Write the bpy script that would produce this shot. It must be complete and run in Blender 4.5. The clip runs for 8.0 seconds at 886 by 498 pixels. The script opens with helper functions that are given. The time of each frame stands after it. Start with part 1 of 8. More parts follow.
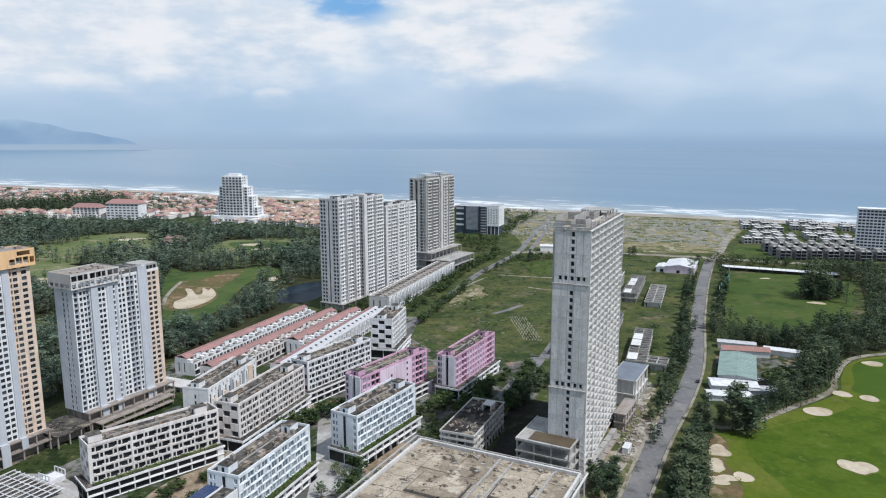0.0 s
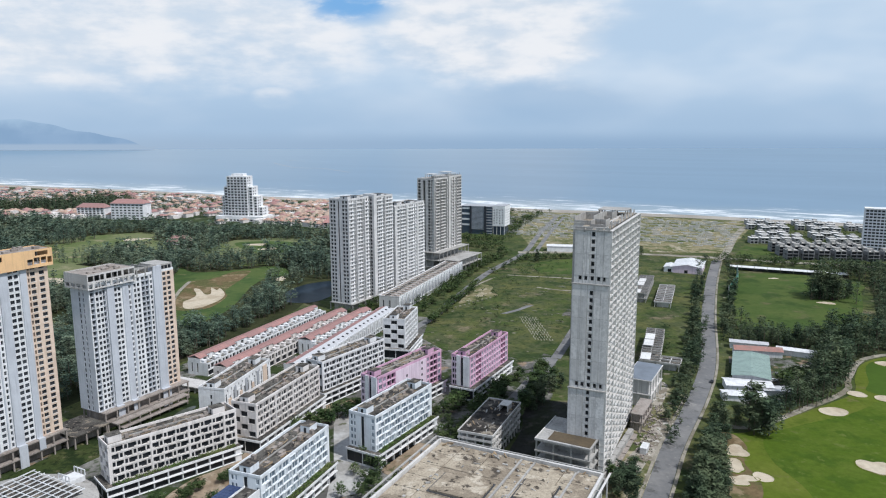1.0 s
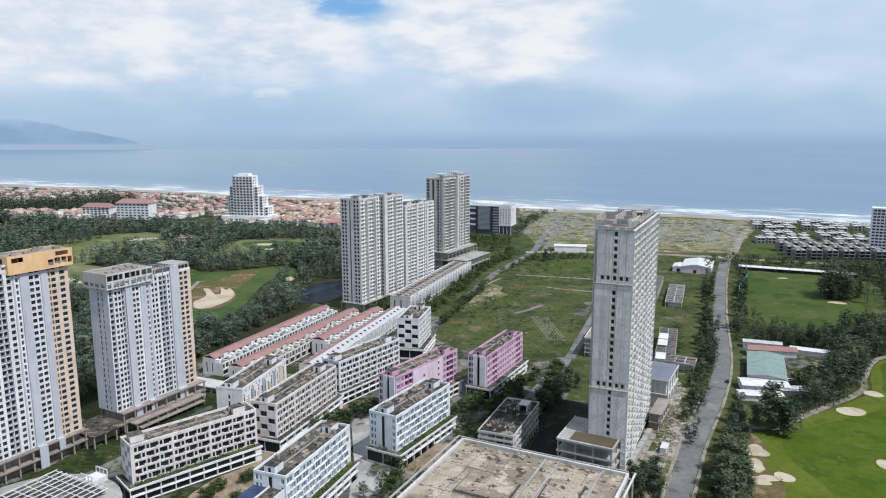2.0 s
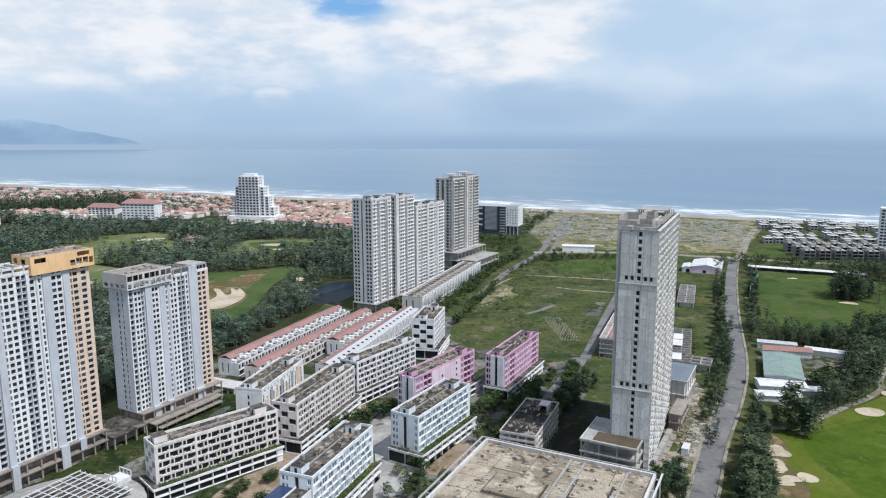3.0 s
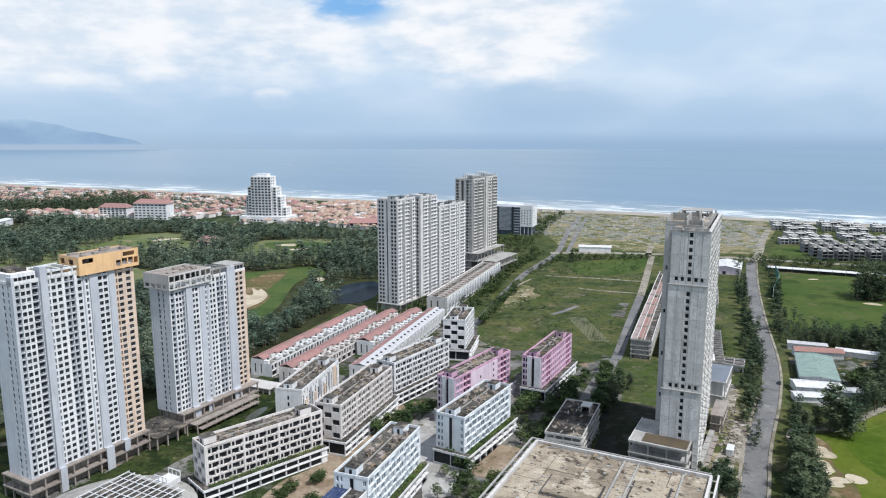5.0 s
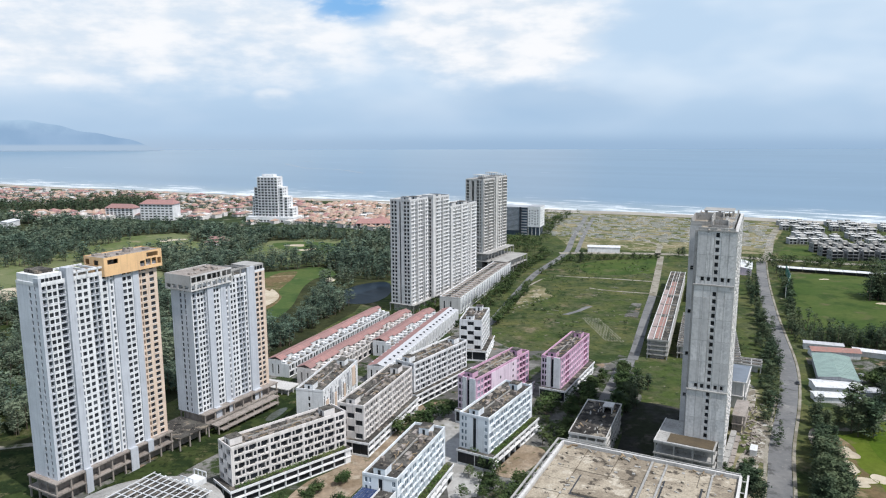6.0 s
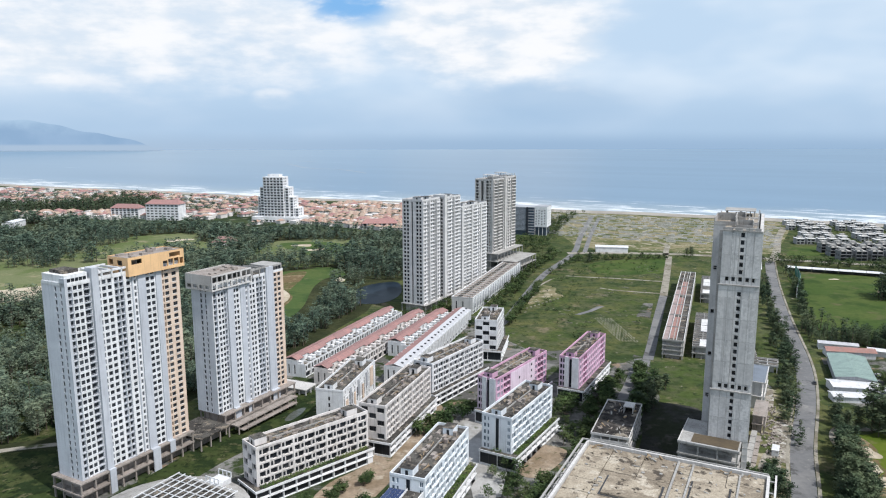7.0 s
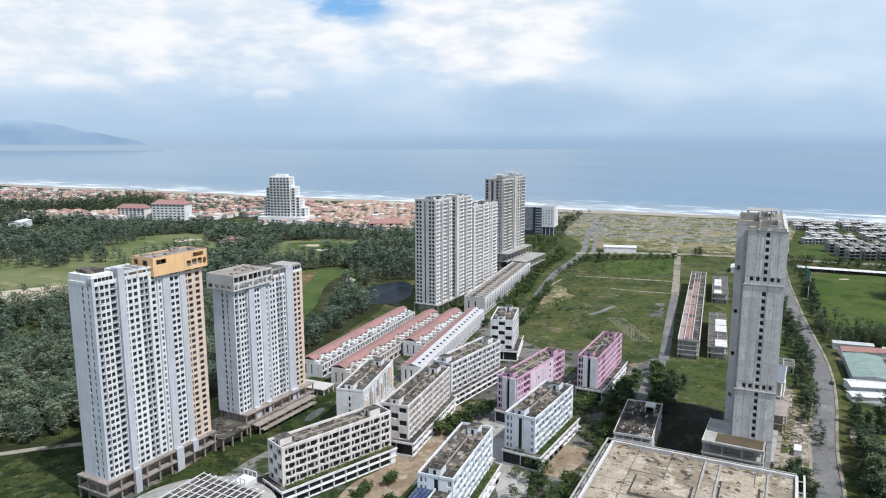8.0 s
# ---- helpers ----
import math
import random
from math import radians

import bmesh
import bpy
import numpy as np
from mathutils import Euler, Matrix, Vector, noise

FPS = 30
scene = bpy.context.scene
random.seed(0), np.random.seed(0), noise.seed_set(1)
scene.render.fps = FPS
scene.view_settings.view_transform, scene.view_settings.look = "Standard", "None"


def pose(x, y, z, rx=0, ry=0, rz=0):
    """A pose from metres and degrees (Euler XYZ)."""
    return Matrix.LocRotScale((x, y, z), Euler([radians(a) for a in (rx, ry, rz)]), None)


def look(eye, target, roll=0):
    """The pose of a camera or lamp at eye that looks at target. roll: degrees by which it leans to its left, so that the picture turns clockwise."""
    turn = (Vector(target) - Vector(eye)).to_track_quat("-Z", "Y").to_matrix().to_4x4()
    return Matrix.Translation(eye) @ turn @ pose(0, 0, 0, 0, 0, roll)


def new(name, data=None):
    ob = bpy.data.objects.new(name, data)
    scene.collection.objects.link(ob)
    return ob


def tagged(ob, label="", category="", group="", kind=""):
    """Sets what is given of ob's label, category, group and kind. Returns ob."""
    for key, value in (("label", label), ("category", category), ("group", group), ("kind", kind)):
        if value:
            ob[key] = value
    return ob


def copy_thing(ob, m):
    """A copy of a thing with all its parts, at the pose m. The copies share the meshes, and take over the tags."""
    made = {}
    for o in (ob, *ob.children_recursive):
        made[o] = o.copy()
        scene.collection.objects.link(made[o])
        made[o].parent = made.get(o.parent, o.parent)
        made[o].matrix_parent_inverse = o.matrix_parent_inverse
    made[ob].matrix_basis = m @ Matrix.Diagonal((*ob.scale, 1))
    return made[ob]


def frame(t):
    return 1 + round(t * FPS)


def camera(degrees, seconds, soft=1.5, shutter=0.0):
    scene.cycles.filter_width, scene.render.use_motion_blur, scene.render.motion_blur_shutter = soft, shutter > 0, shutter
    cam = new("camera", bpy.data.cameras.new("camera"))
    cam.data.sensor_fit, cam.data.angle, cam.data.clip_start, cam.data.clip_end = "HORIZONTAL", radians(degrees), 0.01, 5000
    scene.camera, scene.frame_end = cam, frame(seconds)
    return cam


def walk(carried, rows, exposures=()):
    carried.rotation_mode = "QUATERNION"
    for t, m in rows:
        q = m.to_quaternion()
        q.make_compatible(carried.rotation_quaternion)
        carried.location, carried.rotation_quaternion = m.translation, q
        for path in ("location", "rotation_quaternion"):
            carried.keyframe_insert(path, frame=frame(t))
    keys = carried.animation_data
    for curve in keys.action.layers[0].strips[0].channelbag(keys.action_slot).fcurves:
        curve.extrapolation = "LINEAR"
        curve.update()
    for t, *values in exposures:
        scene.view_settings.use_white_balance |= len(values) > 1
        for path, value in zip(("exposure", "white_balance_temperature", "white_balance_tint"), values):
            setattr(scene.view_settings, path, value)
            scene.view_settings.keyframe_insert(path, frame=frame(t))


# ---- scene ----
cam = camera(64.7, 8.0, soft=1.15)
PATH = [
    (0, (0.217, -1.019, 131.106), (0.21, 0.953, 130.771), -0.1),
    (0.5, (-3.295, -0.837, 131.098), (-3.301, 1.135, 130.762), -0.1),
    (1, (-7.022, -0.73, 131.086), (-7.029, 1.241, 130.751), -0.1),
    (1.5, (-10.983, -0.647, 131.072), (-10.99, 1.325, 130.736), -0.1),
    (3, (-23.828, -0.277, 131.008), (-23.835, 1.695, 130.673), -0.1),
    (3.5, (-28.256, -0.104, 131.002), (-28.262, 1.868, 130.667), -0.1),
    (4, (-32.755, 0.061, 131.005), (-32.763, 2.033, 130.671), -0.0),
    (4.5, (-37.3, 0.214, 130.994), (-37.307, 2.185, 130.66), -0.0),
    (6, (-51.085, 0.607, 130.963), (-51.093, 2.579, 130.63), -0.1),
    (6.5, (-55.623, 0.721, 130.956), (-55.631, 2.693, 130.622), -0.1),
    (7, (-60.108, 0.755, 130.962), (-60.115, 2.727, 130.629), -0.1),
    (7.5, (-64.608, 0.704, 130.973), (-64.615, 2.676, 130.64), -0.1),
    (8, (-69.203, 0.581, 130.992), (-69.21, 2.553, 130.659), -0.1),
]
walk(cam, [(t, look(eye, target, roll)) for t, eye, target, roll in PATH], [(0.0, -0.19, 6290.0, 10.0), (4.0, -0.08, 6290.0, 10.0), (5.8, -0.02, 6420.0, 10.0), (8.0, 0.0, 6430.0, 10.0)])

# ---- world, sun, exposure ----
SUN_AZ, SUN_EL = radians(-36), radians(57)          # from the x axis, towards the sun
sun_to = Vector((math.cos(SUN_EL) * math.cos(SUN_AZ), math.cos(SUN_EL) * math.sin(SUN_AZ), math.sin(SUN_EL)))
sun_data = bpy.data.lights.new("sun", "SUN")
sun_data.energy, sun_data.angle, sun_data.color = 4.15, radians(1.5), (1.0, 0.975, 0.945)
sun = new("sun", sun_data)
sun.matrix_world = look(sun_to * 400, (0, 0, 0))


class Nodes:
    """A short way to write node trees."""

    def __init__(self, tree):
        self.tree = tree
        tree.nodes.clear()

    def add(self, kind, values=(), operation=None, clamp=False, data_type=None, blend_type=None, smooth=False):
        n = self.tree.nodes.new(kind)
        if operation:
            n.operation = operation
        if clamp:
            n.use_clamp = True
        if data_type:
            n.data_type = data_type
        if blend_type:
            n.blend_type = blend_type
        if smooth:
            n.interpolation_type = "SMOOTHSTEP"
        for key, value in dict(values).items():
            if isinstance(value, bpy.types.NodeSocket):
                self.tree.links.new(value, n.inputs[key])
            else:
                n.inputs[key].default_value = value
        return n

    def math(self, op, a, b=0.0, c=0.0, clamp=False):
        return self.add("ShaderNodeMath", {0: a, 1: b, 2: c}, operation=op, clamp=clamp).outputs[0]

    def noise(self, vector, scale, detail=4.0, rough=0.55):
        return self.add("ShaderNodeTexNoise", {"Vector": vector, "Scale": scale, "Detail": detail, "Roughness": rough}).outputs[0]

    def ramp(self, value, lo, hi, to_lo=0.0, to_hi=1.0):
        return self.add("ShaderNodeMapRange", {0: value, 1: lo, 2: hi, 3: to_lo, 4: to_hi}, smooth=True).outputs[0]

    def mix(self, fac, a, b, blend="MIX"):
        n = self.add("ShaderNodeMix", data_type="RGBA", blend_type=blend)
        for key, value in ((0, fac), (6, a), (7, b)):
            if isinstance(value, bpy.types.NodeSocket):
                self.tree.links.new(value, n.inputs[key])
            else:
                n.inputs[key].default_value = (*value, 1.0) if isinstance(value, tuple) and len(value) == 3 else value
        return n.outputs[2]

    def scaled(self, vector, x, y, z):
        return self.add("ShaderNodeVectorMath", {0: vector, 1: (x, y, z)}, operation="MULTIPLY").outputs[0]


world = bpy.data.worlds.new("sky")
scene.world = world
world.use_nodes = True
w = Nodes(world.node_tree)
way = w.add("ShaderNodeTexCoord").outputs["Generated"]
xyz = w.add("ShaderNodeSeparateXYZ", {0: way}).outputs
az = w.math("ARCTAN2", xyz[0], xyz[1])
el = w.math("ARCSINE", xyz[2])
sky_node = w.add("ShaderNodeTexSky")
sky_node.sky_type, sky_node.sun_disc, sky_node.sun_elevation, sky_node.sun_rotation = "NISHITA", False, SUN_EL, math.pi / 2 - SUN_AZ
sky_node.altitude, sky_node.air_density, sky_node.dust_density, sky_node.ozone_density = 100.0, 1.2, 1.5, 1.0
sky = sky_node.outputs[0]
clear = w.mix(1.0, sky, (0.10, 0.10, 0.10), "MULTIPLY")
plane = w.add("ShaderNodeCombineXYZ", {0: w.math("MULTIPLY", az, 5.0), 1: w.math("MULTIPLY", el, 13.0), 2: 0.0}).outputs[0]
warp = w.noise(plane, 0.95, 3.0, 0.5)
fine = w.noise(plane, 2.2, 9.0, 0.54)
broad = w.noise(w.add("ShaderNodeVectorMath", {0: plane, 1: (3.1, 7.7, 0.0)}).outputs[0], 0.9, 3.0, 0.5)
drift = w.math("MULTIPLY", w.math("SUBTRACT", warp, 0.5), 0.10)


def cloud(a, e, wide, high):
    """A soft-edged bank of cloud round a bearing and an elevation, in degrees."""
    dx = w.math("DIVIDE", w.math("SUBTRACT", w.math("ADD", az, drift), radians(a)), radians(wide))
    dy = w.math("DIVIDE", w.math("SUBTRACT", w.math("ADD", el, w.math("MULTIPLY", drift, 0.4)), radians(e)), radians(high))
    return w.ramp(w.math("SQRT", w.math("ADD", w.math("MULTIPLY", dx, dx), w.math("MULTIPLY", dy, dy))), 1.0, 0.35)


low = w.ramp(el, radians(0.0), radians(4.5))
banks = w.math("MAXIMUM", w.math("MULTIPLY", cloud(-22, 7.0, 26, 6.8), 0.72), w.math("MAXIMUM", w.math("MULTIPLY", cloud(3.5, 8.0, 14, 6.5), 0.95), w.math("MULTIPLY", cloud(-13, 2.6, 3.4, 1.6), 0.75)))
body = w.math("ADD", banks, w.math("ADD", w.math("MULTIPLY", w.math("SUBTRACT", fine, 0.5), 1.1), w.math("MULTIPLY", w.math("SUBTRACT", broad, 0.5), 0.8)))
white = w.math("MULTIPLY", w.ramp(body, 0.18, 0.95), w.ramp(el, radians(0.8), radians(4.0)))
haze = w.mix(low, (0.44, 0.60, 0.79), (0.55, 0.71, 0.89))
veil = w.mix(w.ramp(broad, 0.38, 0.68), haze, w.mix(low, (0.49, 0.64, 0.82), (0.70, 0.82, 0.95)))
veil = w.mix(w.math("MULTIPLY", cloud(8, 2.2, 10, 2.6), 0.55), veil, (0.36, 0.53, 0.74))
gap = w.math("MULTIPLY", cloud(-7.6, 9.8, 4.5, 2.3), w.ramp(fine, 0.62, 0.42))
clouds = w.mix(white, veil, w.mix(w.ramp(fine, 0.36, 0.60), (0.74, 0.82, 0.91), (0.97, 0.98, 1.0)))
clouds = w.mix(gap, clouds, (0.24, 0.50, 0.86))
thin = w.mix(0.4, (0.66, 0.74, 0.88), clear)
above = w.mix(w.ramp(el, radians(12), radians(42)), clouds, thin)
sea_far = w.mix(w.ramp(az, radians(-34), radians(12)), (0.43, 0.56, 0.72), (0.34, 0.49, 0.68))
below = w.mix(w.ramp(el, radians(-2.0), radians(-8.0)), sea_far, (0.38, 0.54, 0.72))
final = w.mix(w.ramp(el, radians(-1.25), radians(0.25)), below, above)
back = w.add("ShaderNodeBackground", {"Color": final, "Strength": 1.0})
w.tree.links.new(back.outputs[0], w.add("ShaderNodeOutputWorld").inputs[0])


# ---- materials ----
def material(name, colour, dark=None, rough=0.8, scale=0.25, fine=3.0, streak=0.0, stain=None, amount=0.5, bump=0.15, metal=0.0, spec=0.4, per_object=0.0, per_island=0.0, coord="Object"):
    """A worn surface: broad patches and fine grain between colour and dark, stains, upright streaks, and relief."""
    m = bpy.data.materials.new(name)
    m.use_nodes = True
    n = Nodes(m.node_tree)
    if coord == "World":
        at = n.add("ShaderNodeNewGeometry").outputs["Position"]
    else:
        at = n.add("ShaderNodeTexCoord").outputs["Object"]
    dark = dark or tuple(c * 0.7 for c in colour)
    grain = n.noise(at, fine, 6.0, 0.65)
    patch = n.noise(at, scale, 5.0, 0.6)
    both = n.math("ADD", n.math("MULTIPLY", patch, 0.62), n.math("MULTIPLY", grain, 0.38))
    col = n.mix(n.math("MULTIPLY", n.ramp(both, 0.40, 0.62), amount * 1.6, clamp=True), colour, dark)
    if stain:
        spots = n.noise(n.scaled(at, 1.0, 1.0, 0.6), scale * 2.7, 7.0, 0.7)
        col = n.mix(n.ramp(spots, 0.56, 0.70, 0.0, 0.8), col, stain)
    if streak:
        run = n.noise(n.scaled(at, 1.0, 1.0, 0.07), 1.1, 4.0, 0.6)
        col = n.mix(n.ramp(run, 0.50, 0.72, 0.0, streak), col, tuple(c * 0.45 for c in dark))
    if per_object:
        r = n.add("ShaderNodeObjectInfo").outputs["Random"]
        col = n.mix(n.math("MULTIPLY", r, per_object), col, dark)
    if per_island:
        r = n.add("ShaderNodeNewGeometry").outputs["Random Per Island"]
        col = n.mix(n.math("MULTIPLY", r, per_island), col, dark)
    relief = n.add("ShaderNodeBump", {"Height": both, "Strength": bump, "Distance": 0.3}).outputs[0]
    shader = n.add("ShaderNodeBsdfPrincipled", {"Base Color": col, "Roughness": rough, "Metallic": metal, "Specular IOR Level": spec, "Normal": relief})
    n.tree.links.new(shader.outputs[0], n.add("ShaderNodeOutputMaterial").inputs[0])
    return m


def land_material(name, stops, scale, rough=0.95, fine=0.35, bump=0.3, grain=0.3):
    """Open ground: several colours laid over one another by noise of different sizes."""
    m = bpy.data.materials.new(name)
    m.use_nodes = True
    n = Nodes(m.node_tree)
    at = n.add("ShaderNodeNewGeometry").outputs["Position"]
    col = stops[0][0]
    for i, (colour, lo, hi, size) in enumerate(stops[1:]):
        shifted = n.add("ShaderNodeVectorMath", {0: at, 1: (37.0 * i + 11.0, 91.0 * i, 0.0)}).outputs[0]
        f = n.ramp(n.noise(shifted, scale * size, 7.0, 0.62), lo, hi)
        col = n.mix(f, col, colour)
    col = n.mix(1.0, col, (0.88, 0.88, 0.88), "MULTIPLY")
    g = n.noise(at, fine, 6.0, 0.7)
    col = n.mix(grain, col, n.mix(n.ramp(g, 0.3, 0.7), (0.25, 0.25, 0.25), (1.6, 1.6, 1.6)), "MULTIPLY")
    relief = n.add("ShaderNodeBump", {"Height": g, "Strength": bump, "Distance": 1.0}).outputs[0]
    shader = n.add("ShaderNodeBsdfPrincipled", {"Base Color": col, "Roughness": rough, "Specular IOR Level": 0.06, "Normal": relief})
    n.tree.links.new(shader.outputs[0], n.add("ShaderNodeOutputMaterial").inputs[0])
    return m


def glass_material(name, colour, rough=0.12, per_object=0.5, pale=(0.16, 0.18, 0.20), gloss=0.5):
    m = bpy.data.materials.new(name)
    m.use_nodes = True
    n = Nodes(m.node_tree)
    r = n.add("ShaderNodeObjectInfo").outputs["Random"]
    col = n.mix(n.math("MULTIPLY", n.ramp(r, 0.45, 1.0), per_object), colour, pale)
    shader = n.add("ShaderNodeBsdfPrincipled", {"Base Color": col, "Roughness": rough, "Specular IOR Level": gloss})
    n.tree.links.new(shader.outputs[0], n.add("ShaderNodeOutputMaterial").inputs[0])
    return m


def leaf_material(name, colour, dark, dry):
    m = bpy.data.materials.new(name)
    m.use_nodes = True
    n = Nodes(m.node_tree)
    geo = n.add("ShaderNodeNewGeometry").outputs
    tone = n.noise(geo["Position"], 0.09, 3.0, 0.6)
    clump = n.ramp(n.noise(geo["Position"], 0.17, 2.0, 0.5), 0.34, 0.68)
    # Random leaf tone; the clump noise also puts crown shade into the colour.
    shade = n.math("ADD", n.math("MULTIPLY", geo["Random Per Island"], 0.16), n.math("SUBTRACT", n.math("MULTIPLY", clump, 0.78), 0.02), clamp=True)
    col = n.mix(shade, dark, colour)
    broad = n.noise(geo["Position"], 0.022, 3.0, 0.6)
    col = n.mix(n.ramp(n.math("ADD", n.math("MULTIPLY", tone, 0.5), n.math("MULTIPLY", broad, 0.5)), 0.44, 0.64, 0.0, 0.75), col, dry)
    shader = n.add("ShaderNodeBsdfPrincipled", {"Base Color": col, "Roughness": 0.85, "Specular IOR Level": 0.08})
    n.tree.links.new(shader.outputs[0], n.add("ShaderNodeOutputMaterial").inputs[0])
    return m


CONCRETE = material("bare_concrete", (0.40, 0.39, 0.37), (0.26, 0.25, 0.235), 0.9, 0.12, 2.0, streak=0.5, stain=(0.15, 0.14, 0.125), bump=0.25)
RAW_PANEL = material("cast_concrete_panel", (0.69, 0.68, 0.665), (0.44, 0.435, 0.428), 0.9, 0.14, 1.1, streak=0.55, stain=(0.36, 0.36, 0.36), bump=0.25, amount=0.6, per_object=0.6)
ROOF_SLAB = material("weathered_roof_slab", (0.42, 0.37, 0.30), (0.17, 0.145, 0.115), 0.95, 0.16, 1.1, stain=(0.055, 0.05, 0.045), bump=0.4, amount=0.65, per_object=0.45, coord="World")
WHITE = material("white_paint", (0.79, 0.795, 0.80), (0.60, 0.605, 0.61), 0.7, 0.15, 2.0, streak=0.35, bump=0.08)
# Cooler than WHITE; on the apartment towers its tint paints in shade.
COOL = material("cool_white_render", (0.68, 0.70, 0.74), (0.55, 0.57, 0.61), 0.75, 0.12, 1.8, streak=0.35, bump=0.08)
GREY = material("grey_render", (0.40, 0.415, 0.44), (0.29, 0.30, 0.32), 0.8, 0.15, 2.0, streak=0.4, bump=0.1)
CREAM = material("cream_render", (0.74, 0.70, 0.675), (0.58, 0.545, 0.52), 0.8, 0.18, 2.0, streak=0.4, bump=0.1)
PEACH = material("peach_render", (0.72, 0.57, 0.455), (0.56, 0.44, 0.35), 0.8, 0.18, 2.0, streak=0.35, bump=0.1)
PINK = material("pink_render", (0.62, 0.375, 0.51), (0.50, 0.31, 0.42), 0.8, 0.16, 2.0, streak=0.4, bump=0.1)
PALE_PINK = material("pale_pink_render", (0.72, 0.60, 0.69), (0.62, 0.50, 0.59), 0.8, 0.16, 2.0, streak=0.4, bump=0.1)
PALE_CONCRETE = material("pale_painted_concrete", (0.68, 0.675, 0.66), (0.53, 0.525, 0.51), 0.8, 0.12, 1.8, streak=0.45, bump=0.1)
ICE = material("ice_white_render", (0.77, 0.805, 0.835), (0.63, 0.665, 0.70), 0.7, 0.15, 2.0, streak=0.35, bump=0.08)
BEIGE = material("beige_render", (0.60, 0.585, 0.565), (0.45, 0.435, 0.415), 0.8, 0.12, 1.8, streak=0.45, bump=0.1)
RED_TILE = material("red_roof_tile", (0.40, 0.205, 0.185), (0.24, 0.15, 0.14), 0.8, 0.45, 3.0, stain=(0.42, 0.34, 0.32), bump=0.3, per_object=0.7)
ORANGE_TILE = material("orange_roof_tile", (0.34, 0.17, 0.125), (0.42, 0.34, 0.27), 0.8, 0.25, 3.0, bump=0.3, per_object=0.9)
GREY_TILE = material("grey_roof_sheet", (0.50, 0.51, 0.53), (0.36, 0.36, 0.37), 0.7, 0.25, 3.0, stain=(0.33, 0.25, 0.24), bump=0.2)
STEEL = material("white_steel", (0.70, 0.71, 0.72), (0.5, 0.5, 0.5), 0.5, 0.4, 4.0, bump=0.05)
GREEN_SHEET = material("green_metal_sheet", (0.25, 0.335, 0.30), (0.18, 0.245, 0.22), 0.5, 0.2, 2.0, streak=0.2, bump=0.1)
WHITE_SHEET = material("white_metal_sheet", (0.72, 0.73, 0.74), (0.50, 0.50, 0.50), 0.45, 0.3, 2.0, stain=(0.38, 0.33, 0.29), bump=0.1)
RUST_SHEET = material("rusty_red_sheet", (0.33, 0.17, 0.14), (0.23, 0.15, 0.13), 0.7, 0.3, 2.0, stain=(0.42, 0.38, 0.35), bump=0.1)
NET = material("green_net", (0.03, 0.20, 0.14), (0.02, 0.13, 0.09), 0.9, 0.3, 2.0, bump=0.1)
BROWN = material("brown_waterproofing", (0.105, 0.078, 0.045), (0.065, 0.05, 0.033), 0.8, 0.2, 1.5, bump=0.2)
BARK = material("bark", (0.13, 0.10, 0.075), (0.07, 0.055, 0.045), 0.95, 0.5, 4.0, bump=0.4)
BLUE_PANEL = material("blue_solar_glass", (0.03, 0.05, 0.13), (0.02, 0.035, 0.09), 0.2, 0.3, 2.0, bump=0.02, spec=0.6)
DARK_FRAME = material("dark_aluminium", (0.05, 0.052, 0.056), (0.035, 0.036, 0.04), 0.5, 0.5, 4.0, bump=0.02)
GLASS = glass_material("dark_window_glass", (0.014, 0.017, 0.022), 0.3, 0.2, (0.09, 0.10, 0.115), 0.3)
PALE_GLASS = glass_material("blue_grey_glass", (0.125, 0.165, 0.205), 0.2, 0.8, (0.34, 0.41, 0.46))
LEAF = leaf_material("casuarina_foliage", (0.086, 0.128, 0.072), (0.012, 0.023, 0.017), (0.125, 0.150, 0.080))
# Paler and bluer than LEAF: distance haze is put into the leaf colour.
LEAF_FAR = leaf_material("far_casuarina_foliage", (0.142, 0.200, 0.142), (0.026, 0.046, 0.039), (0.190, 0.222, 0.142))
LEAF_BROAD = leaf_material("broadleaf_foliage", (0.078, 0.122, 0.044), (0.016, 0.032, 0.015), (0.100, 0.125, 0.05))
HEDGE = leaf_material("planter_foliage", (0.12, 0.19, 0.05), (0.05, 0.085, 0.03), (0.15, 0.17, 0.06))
ROOF_DIRT = land_material("dirty_roof_screed", [((0.125, 0.118, 0.106),), ((0.07, 0.065, 0.06), 0.42, 0.55, 1.0), ((0.27, 0.23, 0.185), 0.54, 0.62, 2.1), ((0.030, 0.029, 0.028), 0.57, 0.62, 3.7), ((0.33, 0.30, 0.26), 0.62, 0.66, 7.0)], 0.10, fine=1.6, grain=0.4)
GROUND = land_material("scrub_ground", [((0.066, 0.094, 0.028),), ((0.112, 0.118, 0.046), 0.38, 0.60, 1.0), ((0.038, 0.060, 0.022), 0.44, 0.62, 2.3), ((0.19, 0.16, 0.105), 0.56, 0.68, 1.6), ((0.082, 0.096, 0.044), 0.46, 0.62, 4.3), ((0.032, 0.050, 0.020), 0.54, 0.66, 9.0), ((0.23, 0.21, 0.16), 0.62, 0.70, 7.0)], 0.02)
FAIRWAY = land_material("mown_fairway", [((0.100, 0.138, 0.018),), ((0.122, 0.150, 0.026), 0.42, 0.60, 1.0), ((0.080, 0.118, 0.016), 0.48, 0.62, 2.2), ((0.135, 0.138, 0.045), 0.56, 0.66, 4.0)], 0.025, grain=0.16, bump=0.1)
